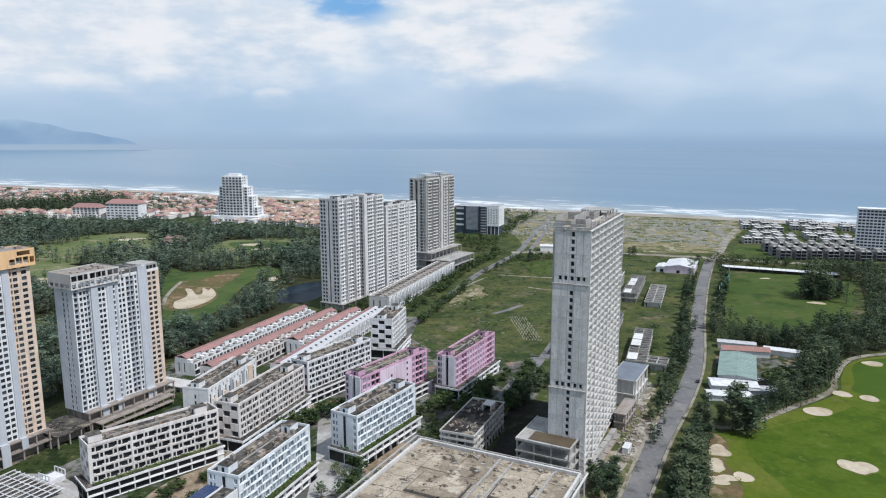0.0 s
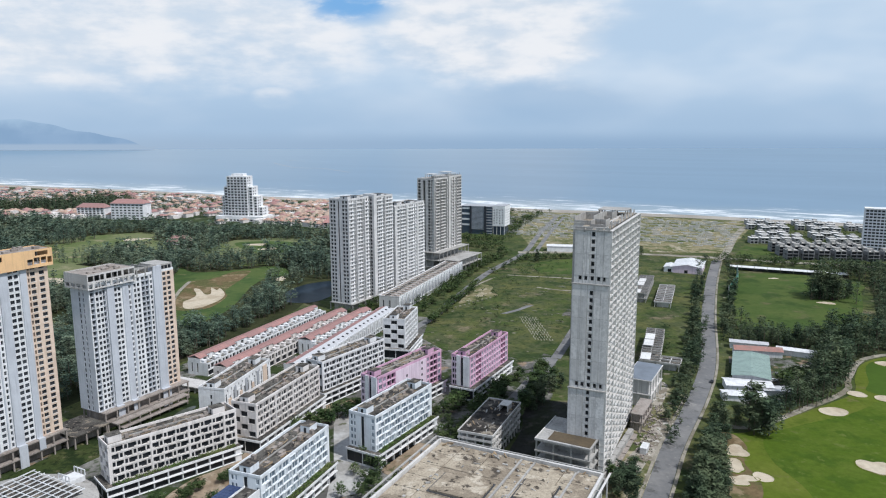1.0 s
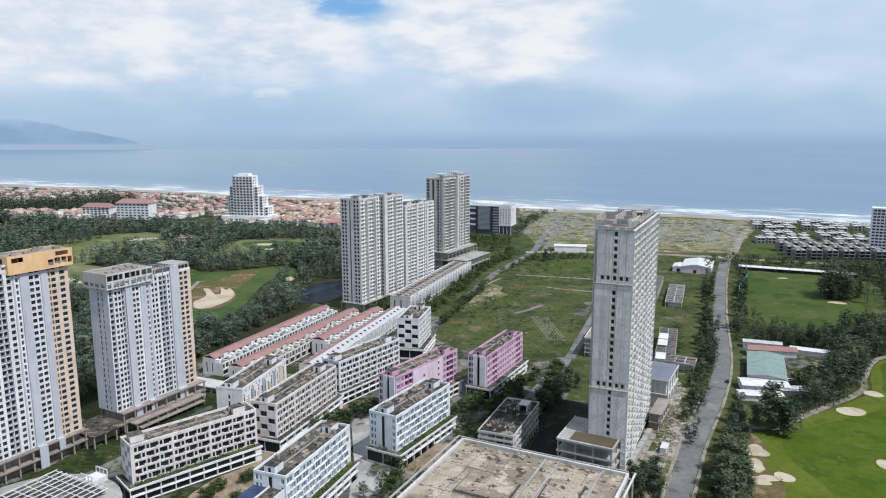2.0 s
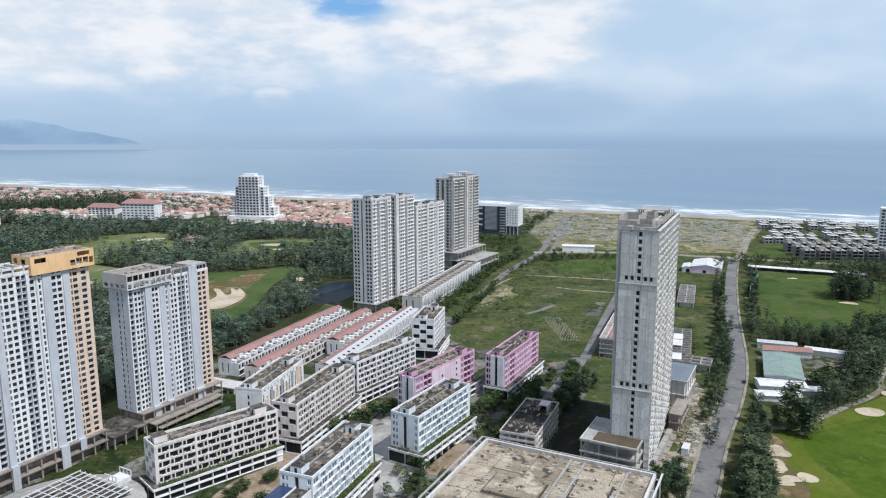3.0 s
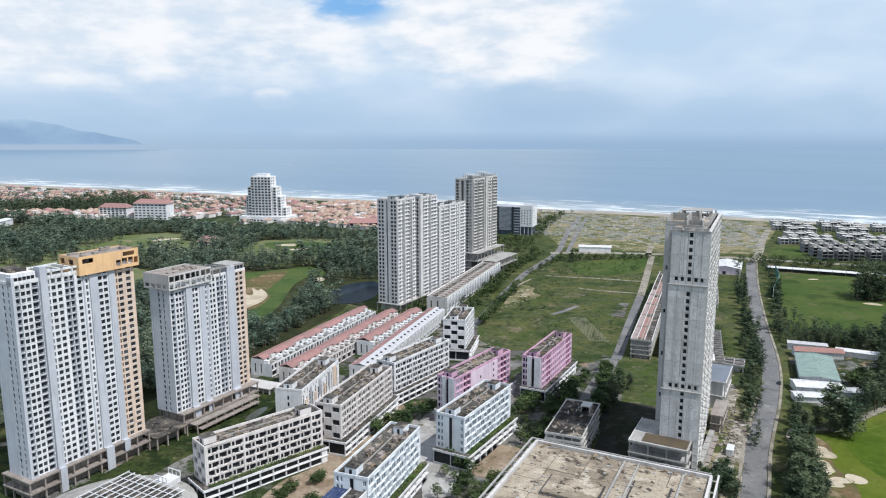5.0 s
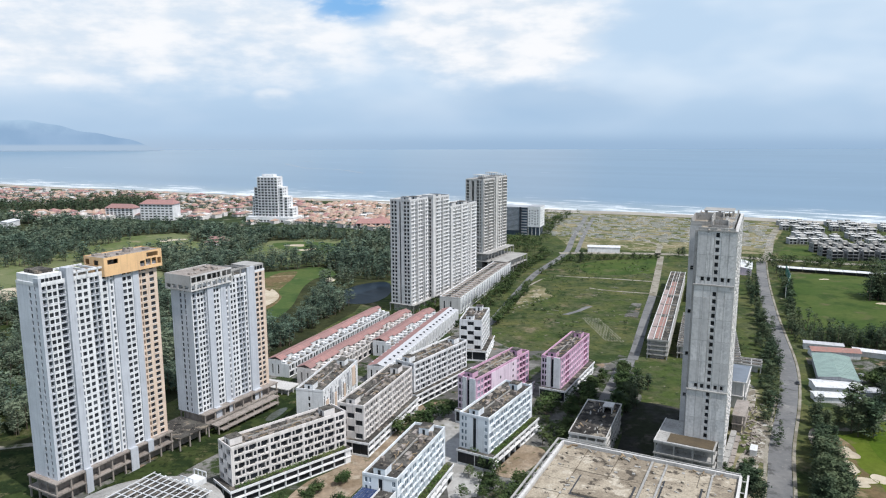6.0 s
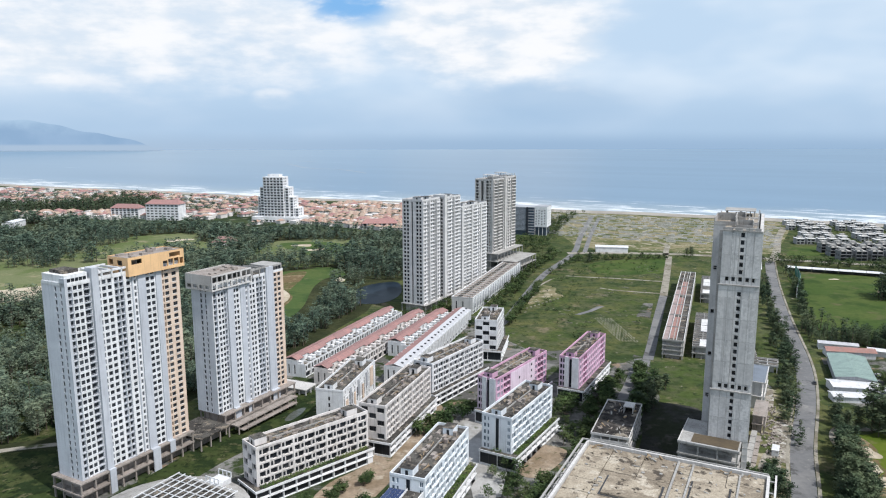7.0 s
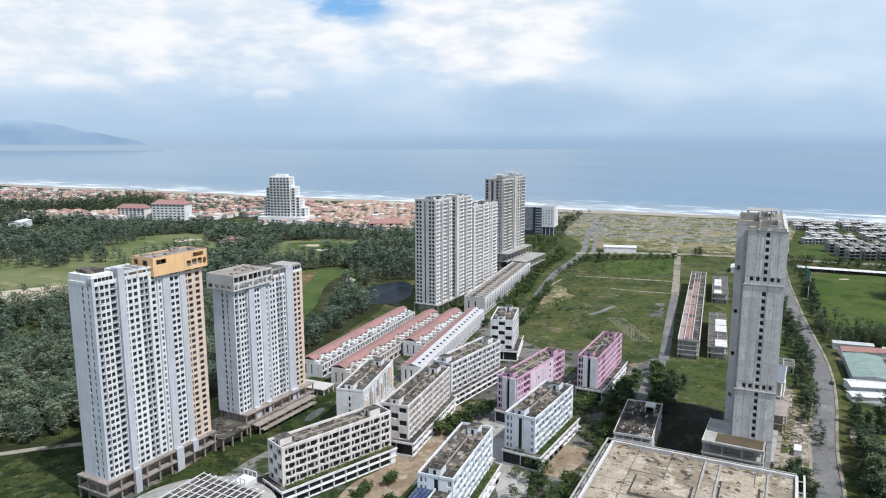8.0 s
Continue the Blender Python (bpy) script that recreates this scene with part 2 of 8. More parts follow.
WOOD_FAIRWAY = land_material("woodland_fairway", [((0.070, 0.112, 0.036),), ((0.090, 0.126, 0.042), 0.40, 0.62, 1.0), ((0.050, 0.088, 0.030), 0.48, 0.66, 1.9), ((0.12, 0.135, 0.06), 0.58, 0.68, 3.3)], 0.02, grain=0.12, bump=0.1)
LAWN = land_material("practice_lawn", [((0.060, 0.098, 0.026),), ((0.086, 0.116, 0.034), 0.38, 0.62, 1.0), ((0.042, 0.074, 0.021), 0.48, 0.64, 1.9), ((0.115, 0.118, 0.055), 0.55, 0.68, 2.6)], 0.02, grain=0.12, bump=0.1)
ROUGH_GRASS = land_material("rough_grass", [((0.042, 0.060, 0.020),), ((0.070, 0.080, 0.032), 0.46, 0.60, 1.0), ((0.022, 0.036, 0.014), 0.48, 0.56, 2.6), ((0.12, 0.115, 0.06), 0.58, 0.64, 4.0), ((0.02, 0.03, 0.012), 0.54, 0.60, 7.0)], 0.04)
HEATH = land_material("brown_rough", [((0.17, 0.125, 0.068),), ((0.105, 0.108, 0.045), 0.45, 0.58, 1.0), ((0.27, 0.21, 0.13), 0.54, 0.64, 2.0)], 0.04)
SAND = land_material("bunker_sand", [((0.56, 0.49, 0.38),), ((0.45, 0.38, 0.28), 0.45, 0.62, 1.0)], 0.06, grain=0.15)
BEACH = land_material("beach_sand", [((0.40, 0.375, 0.33),), ((0.32, 0.295, 0.26), 0.45, 0.62, 1.0)], 0.02, grain=0.15)
DUNE = land_material("sandy_scrub", [((0.25, 0.22, 0.13),), ((0.125, 0.135, 0.058), 0.42, 0.56, 1.0), ((0.38, 0.34, 0.25), 0.53, 0.62, 3.7), ((0.075, 0.095, 0.035), 0.53, 0.61, 2.1), ((0.50, 0.46, 0.36), 0.59, 0.66, 7.0)], 0.022)
PAVING = land_material("pale_paving", [((0.22, 0.215, 0.20),), ((0.12, 0.118, 0.11), 0.43, 0.56, 1.0), ((0.042, 0.060, 0.024), 0.48, 0.56, 1.7), ((0.27, 0.20, 0.14), 0.58, 0.66, 2.5), ((0.030, 0.046, 0.018), 0.54, 0.62, 4.1), ((0.30, 0.29, 0.27), 0.60, 0.68, 6.0)], 0.035)
DARK_SOIL = land_material("dark_court_soil", [((0.045, 0.046, 0.042),), ((0.030, 0.036, 0.022), 0.45, 0.58, 1.0), ((0.075, 0.070, 0.060), 0.55, 0.66, 2.3)], 0.05)
TOWN_GREEN = land_material("town_gardens", [((0.055, 0.075, 0.032),), ((0.030, 0.046, 0.022), 0.42, 0.56, 1.0), ((0.22, 0.20, 0.16), 0.57, 0.66, 2.3)], 0.02)
ASPHALT = land_material("asphalt", [((0.185, 0.187, 0.19),), ((0.23, 0.228, 0.225), 0.45, 0.62, 1.0), ((0.10, 0.10, 0.10), 0.55, 0.66, 2.0), ((0.28, 0.275, 0.265), 0.60, 0.68, 4.0)], 0.05, rough=0.9, grain=0.15, bump=0.05)
TRACK = land_material("pale_track", [((0.34, 0.315, 0.265),), ((0.22, 0.20, 0.155), 0.45, 0.60, 1.0), ((0.11, 0.12, 0.06), 0.56, 0.66, 2.2)], 0.05, grain=0.2)
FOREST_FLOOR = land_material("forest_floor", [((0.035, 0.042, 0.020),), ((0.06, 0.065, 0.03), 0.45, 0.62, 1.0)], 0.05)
# Dark base with almost no gloss stands in for the trees' dark reflection.
POND = material("pond_water", (0.016, 0.026, 0.040), (0.012, 0.020, 0.026), 0.3, 0.05, 0.5, bump=0.05, spec=0.04)
PUDDLE = material("muddy_puddle_water", (0.085, 0.095, 0.085), (0.05, 0.06, 0.045), 0.25, 0.2, 0.8, bump=0.03, spec=0.2)
DRY_FAIRWAY = land_material("dry_fairway", [((0.17, 0.19, 0.095),), ((0.12, 0.155, 0.06), 0.42, 0.58, 1.0), ((0.27, 0.25, 0.15), 0.54, 0.66, 1.7)], 0.02, grain=0.15)
HALL_ROOF = land_material("stained_hall_roof", [((0.44, 0.38, 0.295),), ((0.28, 0.235, 0.18), 0.44, 0.55, 1.0), ((0.53, 0.47, 0.38), 0.54, 0.62, 2.1), ((0.10, 0.085, 0.07), 0.57, 0.62, 3.3), ((0.040, 0.035, 0.03), 0.61, 0.65, 6.5)], 0.07, fine=1.3, grain=0.35)
POD_CONCRETE = material("stained_podium_concrete", (0.34, 0.30, 0.27), (0.19, 0.165, 0.145), 0.9, 0.14, 2.0, streak=0.6, stain=(0.33, 0.24, 0.21), bump=0.25)
RUIN_ROOF = land_material("ruined_bitumen_roof", [((0.050, 0.046, 0.043),), ((0.11, 0.10, 0.09), 0.45, 0.56, 1.0), ((0.30, 0.265, 0.215), 0.56, 0.61, 1.6), ((0.025, 0.024, 0.023), 0.55, 0.60, 3.0)], 0.12, fine=1.5, grain=0.35)
TOWER_GLASS = glass_material("tower_window_glass", (0.020, 0.024, 0.030), 0.2, 0.6, (0.14, 0.16, 0.18))


def sea_material():
    m = bpy.data.materials.new("sea_water")
    m.use_nodes = True
    n = Nodes(m.node_tree)
    at = n.add("ShaderNodeTexCoord").outputs["Object"]         # x along the shore, y out to sea
    off = n.add("ShaderNodeSeparateXYZ", {0: at}).outputs[1]
    swell = n.noise(n.scaled(at, 0.25, 1.0, 1.0), 0.02, 6.0, 0.6)
    tone = n.noise(n.scaled(at, 0.2, 1.0, 1.0), 0.004, 4.0, 0.6)
    col = n.mix(n.ramp(tone, 0.35, 0.65), (0.084, 0.166, 0.255), (0.112, 0.202, 0.295))
    col = n.mix(n.ramp(off, 0.0, 230.0, 0.75, 0.0), col, (0.26, 0.31, 0.32))
    # Paler towards the left: sky glare and haze are painted into the water colour.
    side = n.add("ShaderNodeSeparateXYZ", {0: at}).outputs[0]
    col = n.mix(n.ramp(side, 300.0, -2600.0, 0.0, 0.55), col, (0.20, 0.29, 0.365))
    lines = n.noise(n.scaled(at, 0.20, 1.0, 1.0), 0.042, 7.0, 0.68)
    band = n.math("MULTIPLY", n.ramp(off, 210.0, 20.0), 0.14)
    foam = n.ramp(n.math("ADD", lines, band), 0.585, 0.66)
    foam = n.math("MULTIPLY", foam, n.ramp(off, 270.0, 150.0))
    gaps = n.noise(n.scaled(at, 1.0, 1.6, 1.0), 0.011, 6.0, 0.65)
    foam = n.math("MULTIPLY", foam, n.ramp(gaps, 0.40, 0.54, 0.12, 1.0))
    wake = n.math("MULTIPLY", n.ramp(n.noise(n.scaled(at, 0.2, 1.0, 1.0), 0.03, 3.0, 0.5), 0.70, 0.76), 0.35)
    col = n.mix(n.math("MAXIMUM", foam, wake), col, (0.75, 0.77, 0.78))
    relief = n.add("ShaderNodeBump", {"Height": swell, "Strength": 0.10, "Distance": 2.0}).outputs[0]
    shader = n.add("ShaderNodeBsdfPrincipled", {"Base Color": col, "Roughness": 0.30, "Specular IOR Level": 0.5, "Normal": relief})
    n.tree.links.new(shader.outputs[0], n.add("ShaderNodeOutputMaterial").inputs[0])
    return m


SEA = sea_material()


# ---- building blocks ----
class Shape:
    """Collects the faces of one mesh."""

    def __init__(self):
        self.v, self.f, self.m = [], [], []

    def quad(self, a, b, c, d, mi=0):
        i = len(self.v)
        self.v += [a, b, c, d]
        self.f.append((i, i + 1, i + 2, i + 3))
        self.m.append(mi)

    def poly(self, points, mi=0):
        i = len(self.v)
        self.v += points
        self.f.append(tuple(range(i, i + len(points))))
        self.m.append(mi)

    def box(self, x0, x1, y0, y1, z0, z1, mi=0):
        i = len(self.v)
        self.v += [(x0, y0, z0), (x1, y0, z0), (x1, y1, z0), (x0, y1, z0), (x0, y0, z1), (x1, y0, z1), (x1, y1, z1), (x0, y1, z1)]
        for q in ((3, 2, 1, 0), (4, 5, 6, 7), (0, 1, 5, 4), (1, 2, 6, 5), (2, 3, 7, 6), (3, 0, 4, 7)):
            self.f.append(tuple(i + k for k in q))
            self.m.append(mi)

    def beam(self, a, b, r, mi=0):
        """A square bar from a to b."""
        a, b = Vector(a), Vector(b)
        along = (b - a).normalized()
        side = along.cross(Vector((0, 0, 1)))
        side = side.normalized() * r if side.length > 1e-4 else Vector((r, 0, 0))
        up = side.cross(along).normalized() * r
        ring = [side + up, -side + up, -side - up, side - up]
        i = len(self.v)
        self.v += [tuple(a + q) for q in ring] + [tuple(b + q) for q in ring]
        for k in range(4):
            j = (k + 1) % 4
            self.f.append((i + k, i + j, i + 4 + j, i + 4 + k))
            self.m.append(mi)
        self.f += [(i + 3, i + 2, i + 1, i), (i + 4, i + 5, i + 6, i + 7)]
        self.m += [mi, mi]

    def weld(self):
        """Joins corners that lie in one place."""
        at, to, v = {}, [], []
        for p in self.v:
            key = tuple(round(c, 4) for c in p)
            if key not in at:
                at[key] = len(v)
                v.append(p)
            to.append(at[key])
        self.v, self.f = v, [tuple(to[i] for i in f) for f in self.f]
        return self

    def mesh(self, name, *materials):
        me = bpy.data.meshes.new(name)
        me.from_pydata(self.v, [], self.f)
        for mat in materials:
            me.materials.append(mat)
        if len(materials) > 1:
            me.polygons.foreach_set("material_index", self.m)
        me.update()
        return me


def thing(name, x, y, turn, label, category, group="", z=0.0):
    ob = new(name)
    ob.empty_display_size = 2.0
    ob.matrix_basis = pose(x, y, z, 0, 0, turn)
    return tagged(ob, label, category, group)


def part(name, shape, parent, *materials, label="", at=None):
    """Links a shape, or a mesh that is there already, as one mesh object under a thing or a part."""
    me = shape.mesh(name, *materials) if isinstance(shape, Shape) else shape
    ob = new(name, me)
    ob.parent = parent
    if at is not None:
        ob.matrix_basis = at
    return tagged(ob, label)


def setting(name, shape, label, category, *materials, at=None):
    ob = new(name, shape.mesh(name, *materials))
    if at is not None:
        ob.matrix_basis = at
    return tagged(ob, label, category, "", "structure")


panes = {}


def window_mesh(wide, high, glass, frame_mat):
    """One window: frame, mullion and a pane set back; shared by all windows of that size."""
    key = (round(wide, 2), round(high, 2), glass.name, frame_mat.name)
    if key not in panes:
        s = Shape()
        t = min(0.12, wide * 0.08)
        xs = [0, t, wide - t, wide] if wide < 1.3 else [0, t, wide / 2 - t / 2, wide / 2 + t / 2, wide - t, wide]
        zs = [0, t, high - t, high]
        for i in range(len(xs) - 1):
            for j in range(3):
                x0, x1, z0, z1 = xs[i], xs[i + 1], zs[j], zs[j + 1]
                if i % 2 == 1 and j == 1:
                    s.quad((x0, 0.1, z0), (x1, 0.1, z0), (x1, 0.1, z1), (x0, 0.1, z1), 0)
                    s.quad((x0, 0, z0), (x1, 0, z0), (x1, 0.1, z0), (x0, 0.1, z0), 1)
                    s.quad((x0, 0.1, z1), (x1, 0.1, z1), (x1, 0, z1), (x0, 0, z1), 1)
                    s.quad((x0, 0, z0), (x0, 0.1, z0), (x0, 0.1, z1), (x0, 0, z1), 1)
                    s.quad((x1, 0.1, z0), (x1, 0, z0), (x1, 0, z1), (x1, 0.1, z1), 1)
                else:
                    s.quad((x0, 0, z0), (x1, 0, z0), (x1, 0, z1), (x0, 0, z1), 1)
        s.weld()
        panes[key] = s.mesh("window", glass, frame_mat)
    return panes[key]


def wall_with_openings(parent, o, ax, width, z0, z1, holes, mat, frame_mat=None, label="", name="wall", lining=None, joined=False):
    """An upright wall seen from outside, from o along ax, with real openings: (a0, a1, b0, b1, depth, what), where what is a glass material or None."""
    s = Shape()
    ox, oy = o
    dx, dy = ax
    nx, ny = dy, -dx
    holes = [(max(a0, 0.02), min(a1, width - 0.02), max(b0, z0 + 0.02), min(b1, z1 - 0.02), d, what) for a0, a1, b0, b1, d, what in holes]
    xs = sorted({0.0, width, *(round(h[0], 3) for h in holes), *(round(h[1], 3) for h in holes)})
    zs = sorted({z0, z1, *(round(h[2], 3) for h in holes), *(round(h[3], 3) for h in holes)})
    xi, zi = {x: i for i, x in enumerate(xs)}, {z: i for i, z in enumerate(zs)}
    solid = np.ones((len(zs) - 1, len(xs) - 1), bool)
    for a0, a1, b0, b1, d, what in holes:
        solid[zi[round(b0, 3)]:zi[round(b1, 3)], xi[round(a0, 3)]:xi[round(a1, 3)]] = False

    def p(a, z, d=0.0):
        return (ox + dx * a - nx * d, oy + dy * a - ny * d, z)

    for j in range(len(zs) - 1):
        i = 0
        while i < len(xs) - 1:
            if not solid[j, i]:
                i += 1
                continue
            k = i
            while k < len(xs) - 1 and solid[j, k]:
                k += 1
            s.quad(p(xs[i], zs[j]), p(xs[k], zs[j]), p(xs[k], zs[j + 1]), p(xs[i], zs[j + 1]))
            i = k
    for a0, a1, b0, b1, d, what in holes:
        s.quad(p(a0, b0), p(a1, b0), p(a1, b0, d), p(a0, b0, d), 1)
        s.quad(p(a0, b1, d), p(a1, b1, d), p(a1, b1), p(a0, b1), 1)
        s.quad(p(a0, b0), p(a0, b0, d), p(a0, b1, d), p(a0, b1), 1)
        s.quad(p(a1, b0, d), p(a1, b0), p(a1, b1), p(a1, b1, d), 1)
        if joined and what is not None:
            s.quad(p(a0, b0, d), p(a1, b0, d), p(a1, b1, d), p(a0, b1, d), 2)
    wall = part(name, s, parent, mat, lining or mat, GLASS, label=label)
    if joined:
        return wall
    turn = Matrix(((dx, -nx, 0), (dy, -ny, 0), (0, 0, 1))).to_4x4()
    for a0, a1, b0, b1, d, what in holes:
        if what is None:
            continue
        me = window_mesh(a1 - a0, b1 - b0, what, DARK_FRAME if what is GLASS else (frame_mat or mat))
        ob = new("window", me)
        ob.parent = wall
        x, y, z = p(a0, b0, max(d - 0.18, 0.05))
        ob.matrix_basis = Matrix.Translation((x, y, z)) @ turn
    return wall


def sides(W, L):
    """Origin, direction and length of the four sides of a block that reaches from x = -W to 0 and y = 0 to L."""
    return {"right": ((0, 0), (0, 1), L), "front": ((-W, 0), (1, 0), W), "left": ((-W, L), (0, -1), L), "back": ((0, L), (-1, 0), W)}


def grid_holes(columns, rows, depth, what):
    return [(a, b, c, d, depth, what) for a, b in columns for c, d in rows]


def flat_roof(parent, W, L, z, rim_mat, top_mat, rim=0.9, t=0.35):
    s = Shape()
    s.box(-W + t, -t, t, L - t, z - 0.4, z)
    part("roof", s, parent, top_mat)
    s = Shape()
    s.box(-W, 0, 0, t, z - 0.4, z + rim)
    s.box(-W, 0, L - t, L, z - 0.4, z + rim)
    s.box(-W, -W + t, t, L - t, z - 0.4, z + rim)
    s.box(-t, 0, t, L - t, z - 0.4, z + rim)
    part("parapet", s, parent, rim_mat)


def stair_head(parent, x0, x1, y0, y1, z, h, mat):
    s = Shape()
    s.box(x0, x1, y0, y1, z, z + h)
    s.box(x0 - 0.1, x1 + 0.1, y0 - 0.1, y1 + 0.1, z + h, z + h + 0.12, 2)
    s.box((x0 + x1) / 2 - 0.5, (x0 + x1) / 2 + 0.5, y0 - 0.06, y0, z, z + min(2.0, h - 0.3), 1)
    part("stair_head", s, parent, mat, GLASS, ROOF_DIRT)


def curve_points(points, steps=6, closed=True):
    out, n = [], len(points)
    for i in range(n if closed else n - 1):
        if closed:
            q = [points[(i + k) % n] for k in (-1, 0, 1, 2)]
        else:
            q = [points[min(max(i + k, 0), n - 1)] for k in (-1, 0, 1, 2)]
        for k in range(steps):
            t = k / steps
            out.append(tuple(0.5 * (2 * q[1][c] + (q[2][c] - q[0][c]) * t + (2 * q[0][c] - 5 * q[1][c] + 4 * q[2][c] - q[3][c]) * t * t
                                    + (3 * q[1][c] - q[0][c] - 3 * q[2][c] + q[3][c]) * t ** 3) for c in (0, 1)))
    if not closed:
        out.append(tuple(points[-1]))
    return out


def sheet(name, points, z, mat, label, category, smooth=6):
    """A flat patch of ground with a rounded outline and a low edge."""
    pts = curve_points(points, smooth) if smooth > 1 else points
    s = Shape()
    s.poly([(x, y, z) for x, y in pts])
    n = len(pts)
    for i in range(n):
        (x0, y0), (x1, y1) = pts[i], pts[(i + 1) % n]
        s.quad((x0, y0, z), (x0, y0, -0.05), (x1, y1, -0.05), (x1, y1, z))
    return setting(name, s, label, category, mat)


def strip(name, points, width, z, mat, label, category, smooth=6):
    """A road or path of even width along a line."""
    pts = curve_points(points, smooth, closed=False)
    s = Shape()
    left, right = [], []
    for i, (x, y) in enumerate(pts):
        a, b = pts[max(i - 1, 0)], pts[min(i + 1, len(pts) - 1)]
        d = math.hypot(b[0] - a[0], b[1] - a[1])
        nx, ny = -(b[1] - a[1]) / d, (b[0] - a[0]) / d
        left.append((x + nx * width / 2, y + ny * width / 2))
        right.append((x - nx * width / 2, y - ny * width / 2))
    for i in range(len(pts) - 1):
        s.quad((*right[i], z), (*right[i + 1], z), (*left[i + 1], z), (*left[i], z))
        s.quad((*left[i], z), (*left[i + 1], z), (*left[i + 1], -0.05), (*left[i], -0.05))
        s.quad((*right[i + 1], z), (*right[i], z), (*right[i], -0.05), (*right[i + 1], -0.05))
    return setting(name, s, label, category, mat)


# ---- ground, water, roads ----
SHORE = -24.0                                        # bearing of the shore line
shore_at = pose(200, 1140, 0, 0, 0, SHORE)


def along_shore(a, b):
    p = shore_at @ Vector((a, b, 0))
    return (p.x, p.y)


s = Shape()
s.quad((-4000, -700, 0), (4000, -700, 0), (4000, 4900, 0), (-4000, 4900, 0))
setting("ground", s, "flat scrubby ground with grass and bare sandy soil", "ground", GROUND)
s = Shape()
s.quad((-6000, 0, 0.25), (6000, 0, 0.25), (6000, 6500, 0.25), (-6000, 6500, 0.25))
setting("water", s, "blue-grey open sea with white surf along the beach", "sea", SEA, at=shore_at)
s = Shape()
for i in range(60):
    a0, a1 = -2400 + 60 * i, -2340 + 60 * i
    e0, e1 = 7 * math.sin(a0 * 0.011) + 4 * math.sin(a0 * 0.037), 7 * math.sin(a1 * 0.011) + 4 * math.sin(a1 * 0.037)
    s.quad((a0, -30 + e0, 0.12), (a1, -30 + e1, 0.12), (a1, 10 + e1, 0.35), (a0, 10 + e0, 0.35))
setting("beach", s, "strip of pale beach sand along the surf", "beach", BEACH, at=shore_at)

sheet("ground_dune", [along_shore(-95, -30), along_shore(260, -30), (412, 950), (345, 830), (292, 742), (190, 752), (90, 785), (88, 870)], 0.06, DUNE,
      "sandy building land with scrub, fenced off from the beach", "ground", 1)
sheet("ground_town", [along_shore(-1500, -40), along_shore(-250, -40), (-40, 1150), (-95, 960), (-240, 905), (-420, 960), (-700, 1050), (-1250, 1480)], 0.05, TOWN_GREEN,
      "green and sandy garden ground of the beach town", "ground", 1)
sheet("pavement", [(-215, 215), (-150, 175), (-60, 160), (-22, 205), (12, 262), (46, 330), (58, 392), (40, 412), (-8, 405), (-22, 430), (-18, 480), (-50, 492), (-105, 492), (-160, 372), (-128, 325), (-150, 300)], 0.05, PAVING,
      "pale worn paving between the unfinished blocks", "pavement", 1)
sheet("ground_yard", [(45, 200), (75, 250), (112, 330), (100, 350), (70, 320), (50, 255), (20, 205)], 0.06, DUNE, "bare building yard with pale sand and rubble", "ground")
sheet("ground_verge", [(-190, 215), (-170, 262), (-146, 320), (-138, 345), (-124, 335), (-128, 300), (-150, 262), (-168, 225)], 0.09, ROUGH_GRASS, "strip of rough grass beside the towers", "grass")
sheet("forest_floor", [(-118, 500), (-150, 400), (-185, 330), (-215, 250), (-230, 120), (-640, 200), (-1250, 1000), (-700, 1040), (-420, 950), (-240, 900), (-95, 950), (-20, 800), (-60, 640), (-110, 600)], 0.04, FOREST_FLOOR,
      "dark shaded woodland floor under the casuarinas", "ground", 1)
sheet("field", [(28, 395), (52, 400), (112, 570), (160, 715), (95, 758), (72, 690), (30, 585), (5, 500), (-10, 440)], 0.055, GROUND, "overgrown building field with scrub", "field")

sheet("ground_glade", [(-430, 505), (-330, 490), (-250, 360), (-226, 290), (-330, 282), (-430, 400)], 0.07, ROUGH_GRASS, "rough grass under scattered trees", "grass")

sheet("ground_clearing", [(-490, 700), (-425, 702), (-372, 590), (-350, 530), (-412, 520), (-445, 560)], 0.075, DRY_FAIRWAY, "pale open golf fairway beside bare sand", "grass")
sheet("ground_clearing", [(-262, 835), (-262, 690), (-165, 690), (-160, 830)], 0.08, DRY_FAIRWAY, "pale dry golf fairway in the woods", "grass")
sheet("ground_clearing", [(-465, 845), (-465, 690), (-365, 690), (-370, 890), (-425, 890)], 0.085, DRY_FAIRWAY, "pale dry golf fairway in the woods", "grass")

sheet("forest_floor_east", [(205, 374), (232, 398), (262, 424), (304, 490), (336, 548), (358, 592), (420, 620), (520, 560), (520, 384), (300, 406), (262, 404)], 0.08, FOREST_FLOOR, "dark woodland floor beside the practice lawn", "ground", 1)

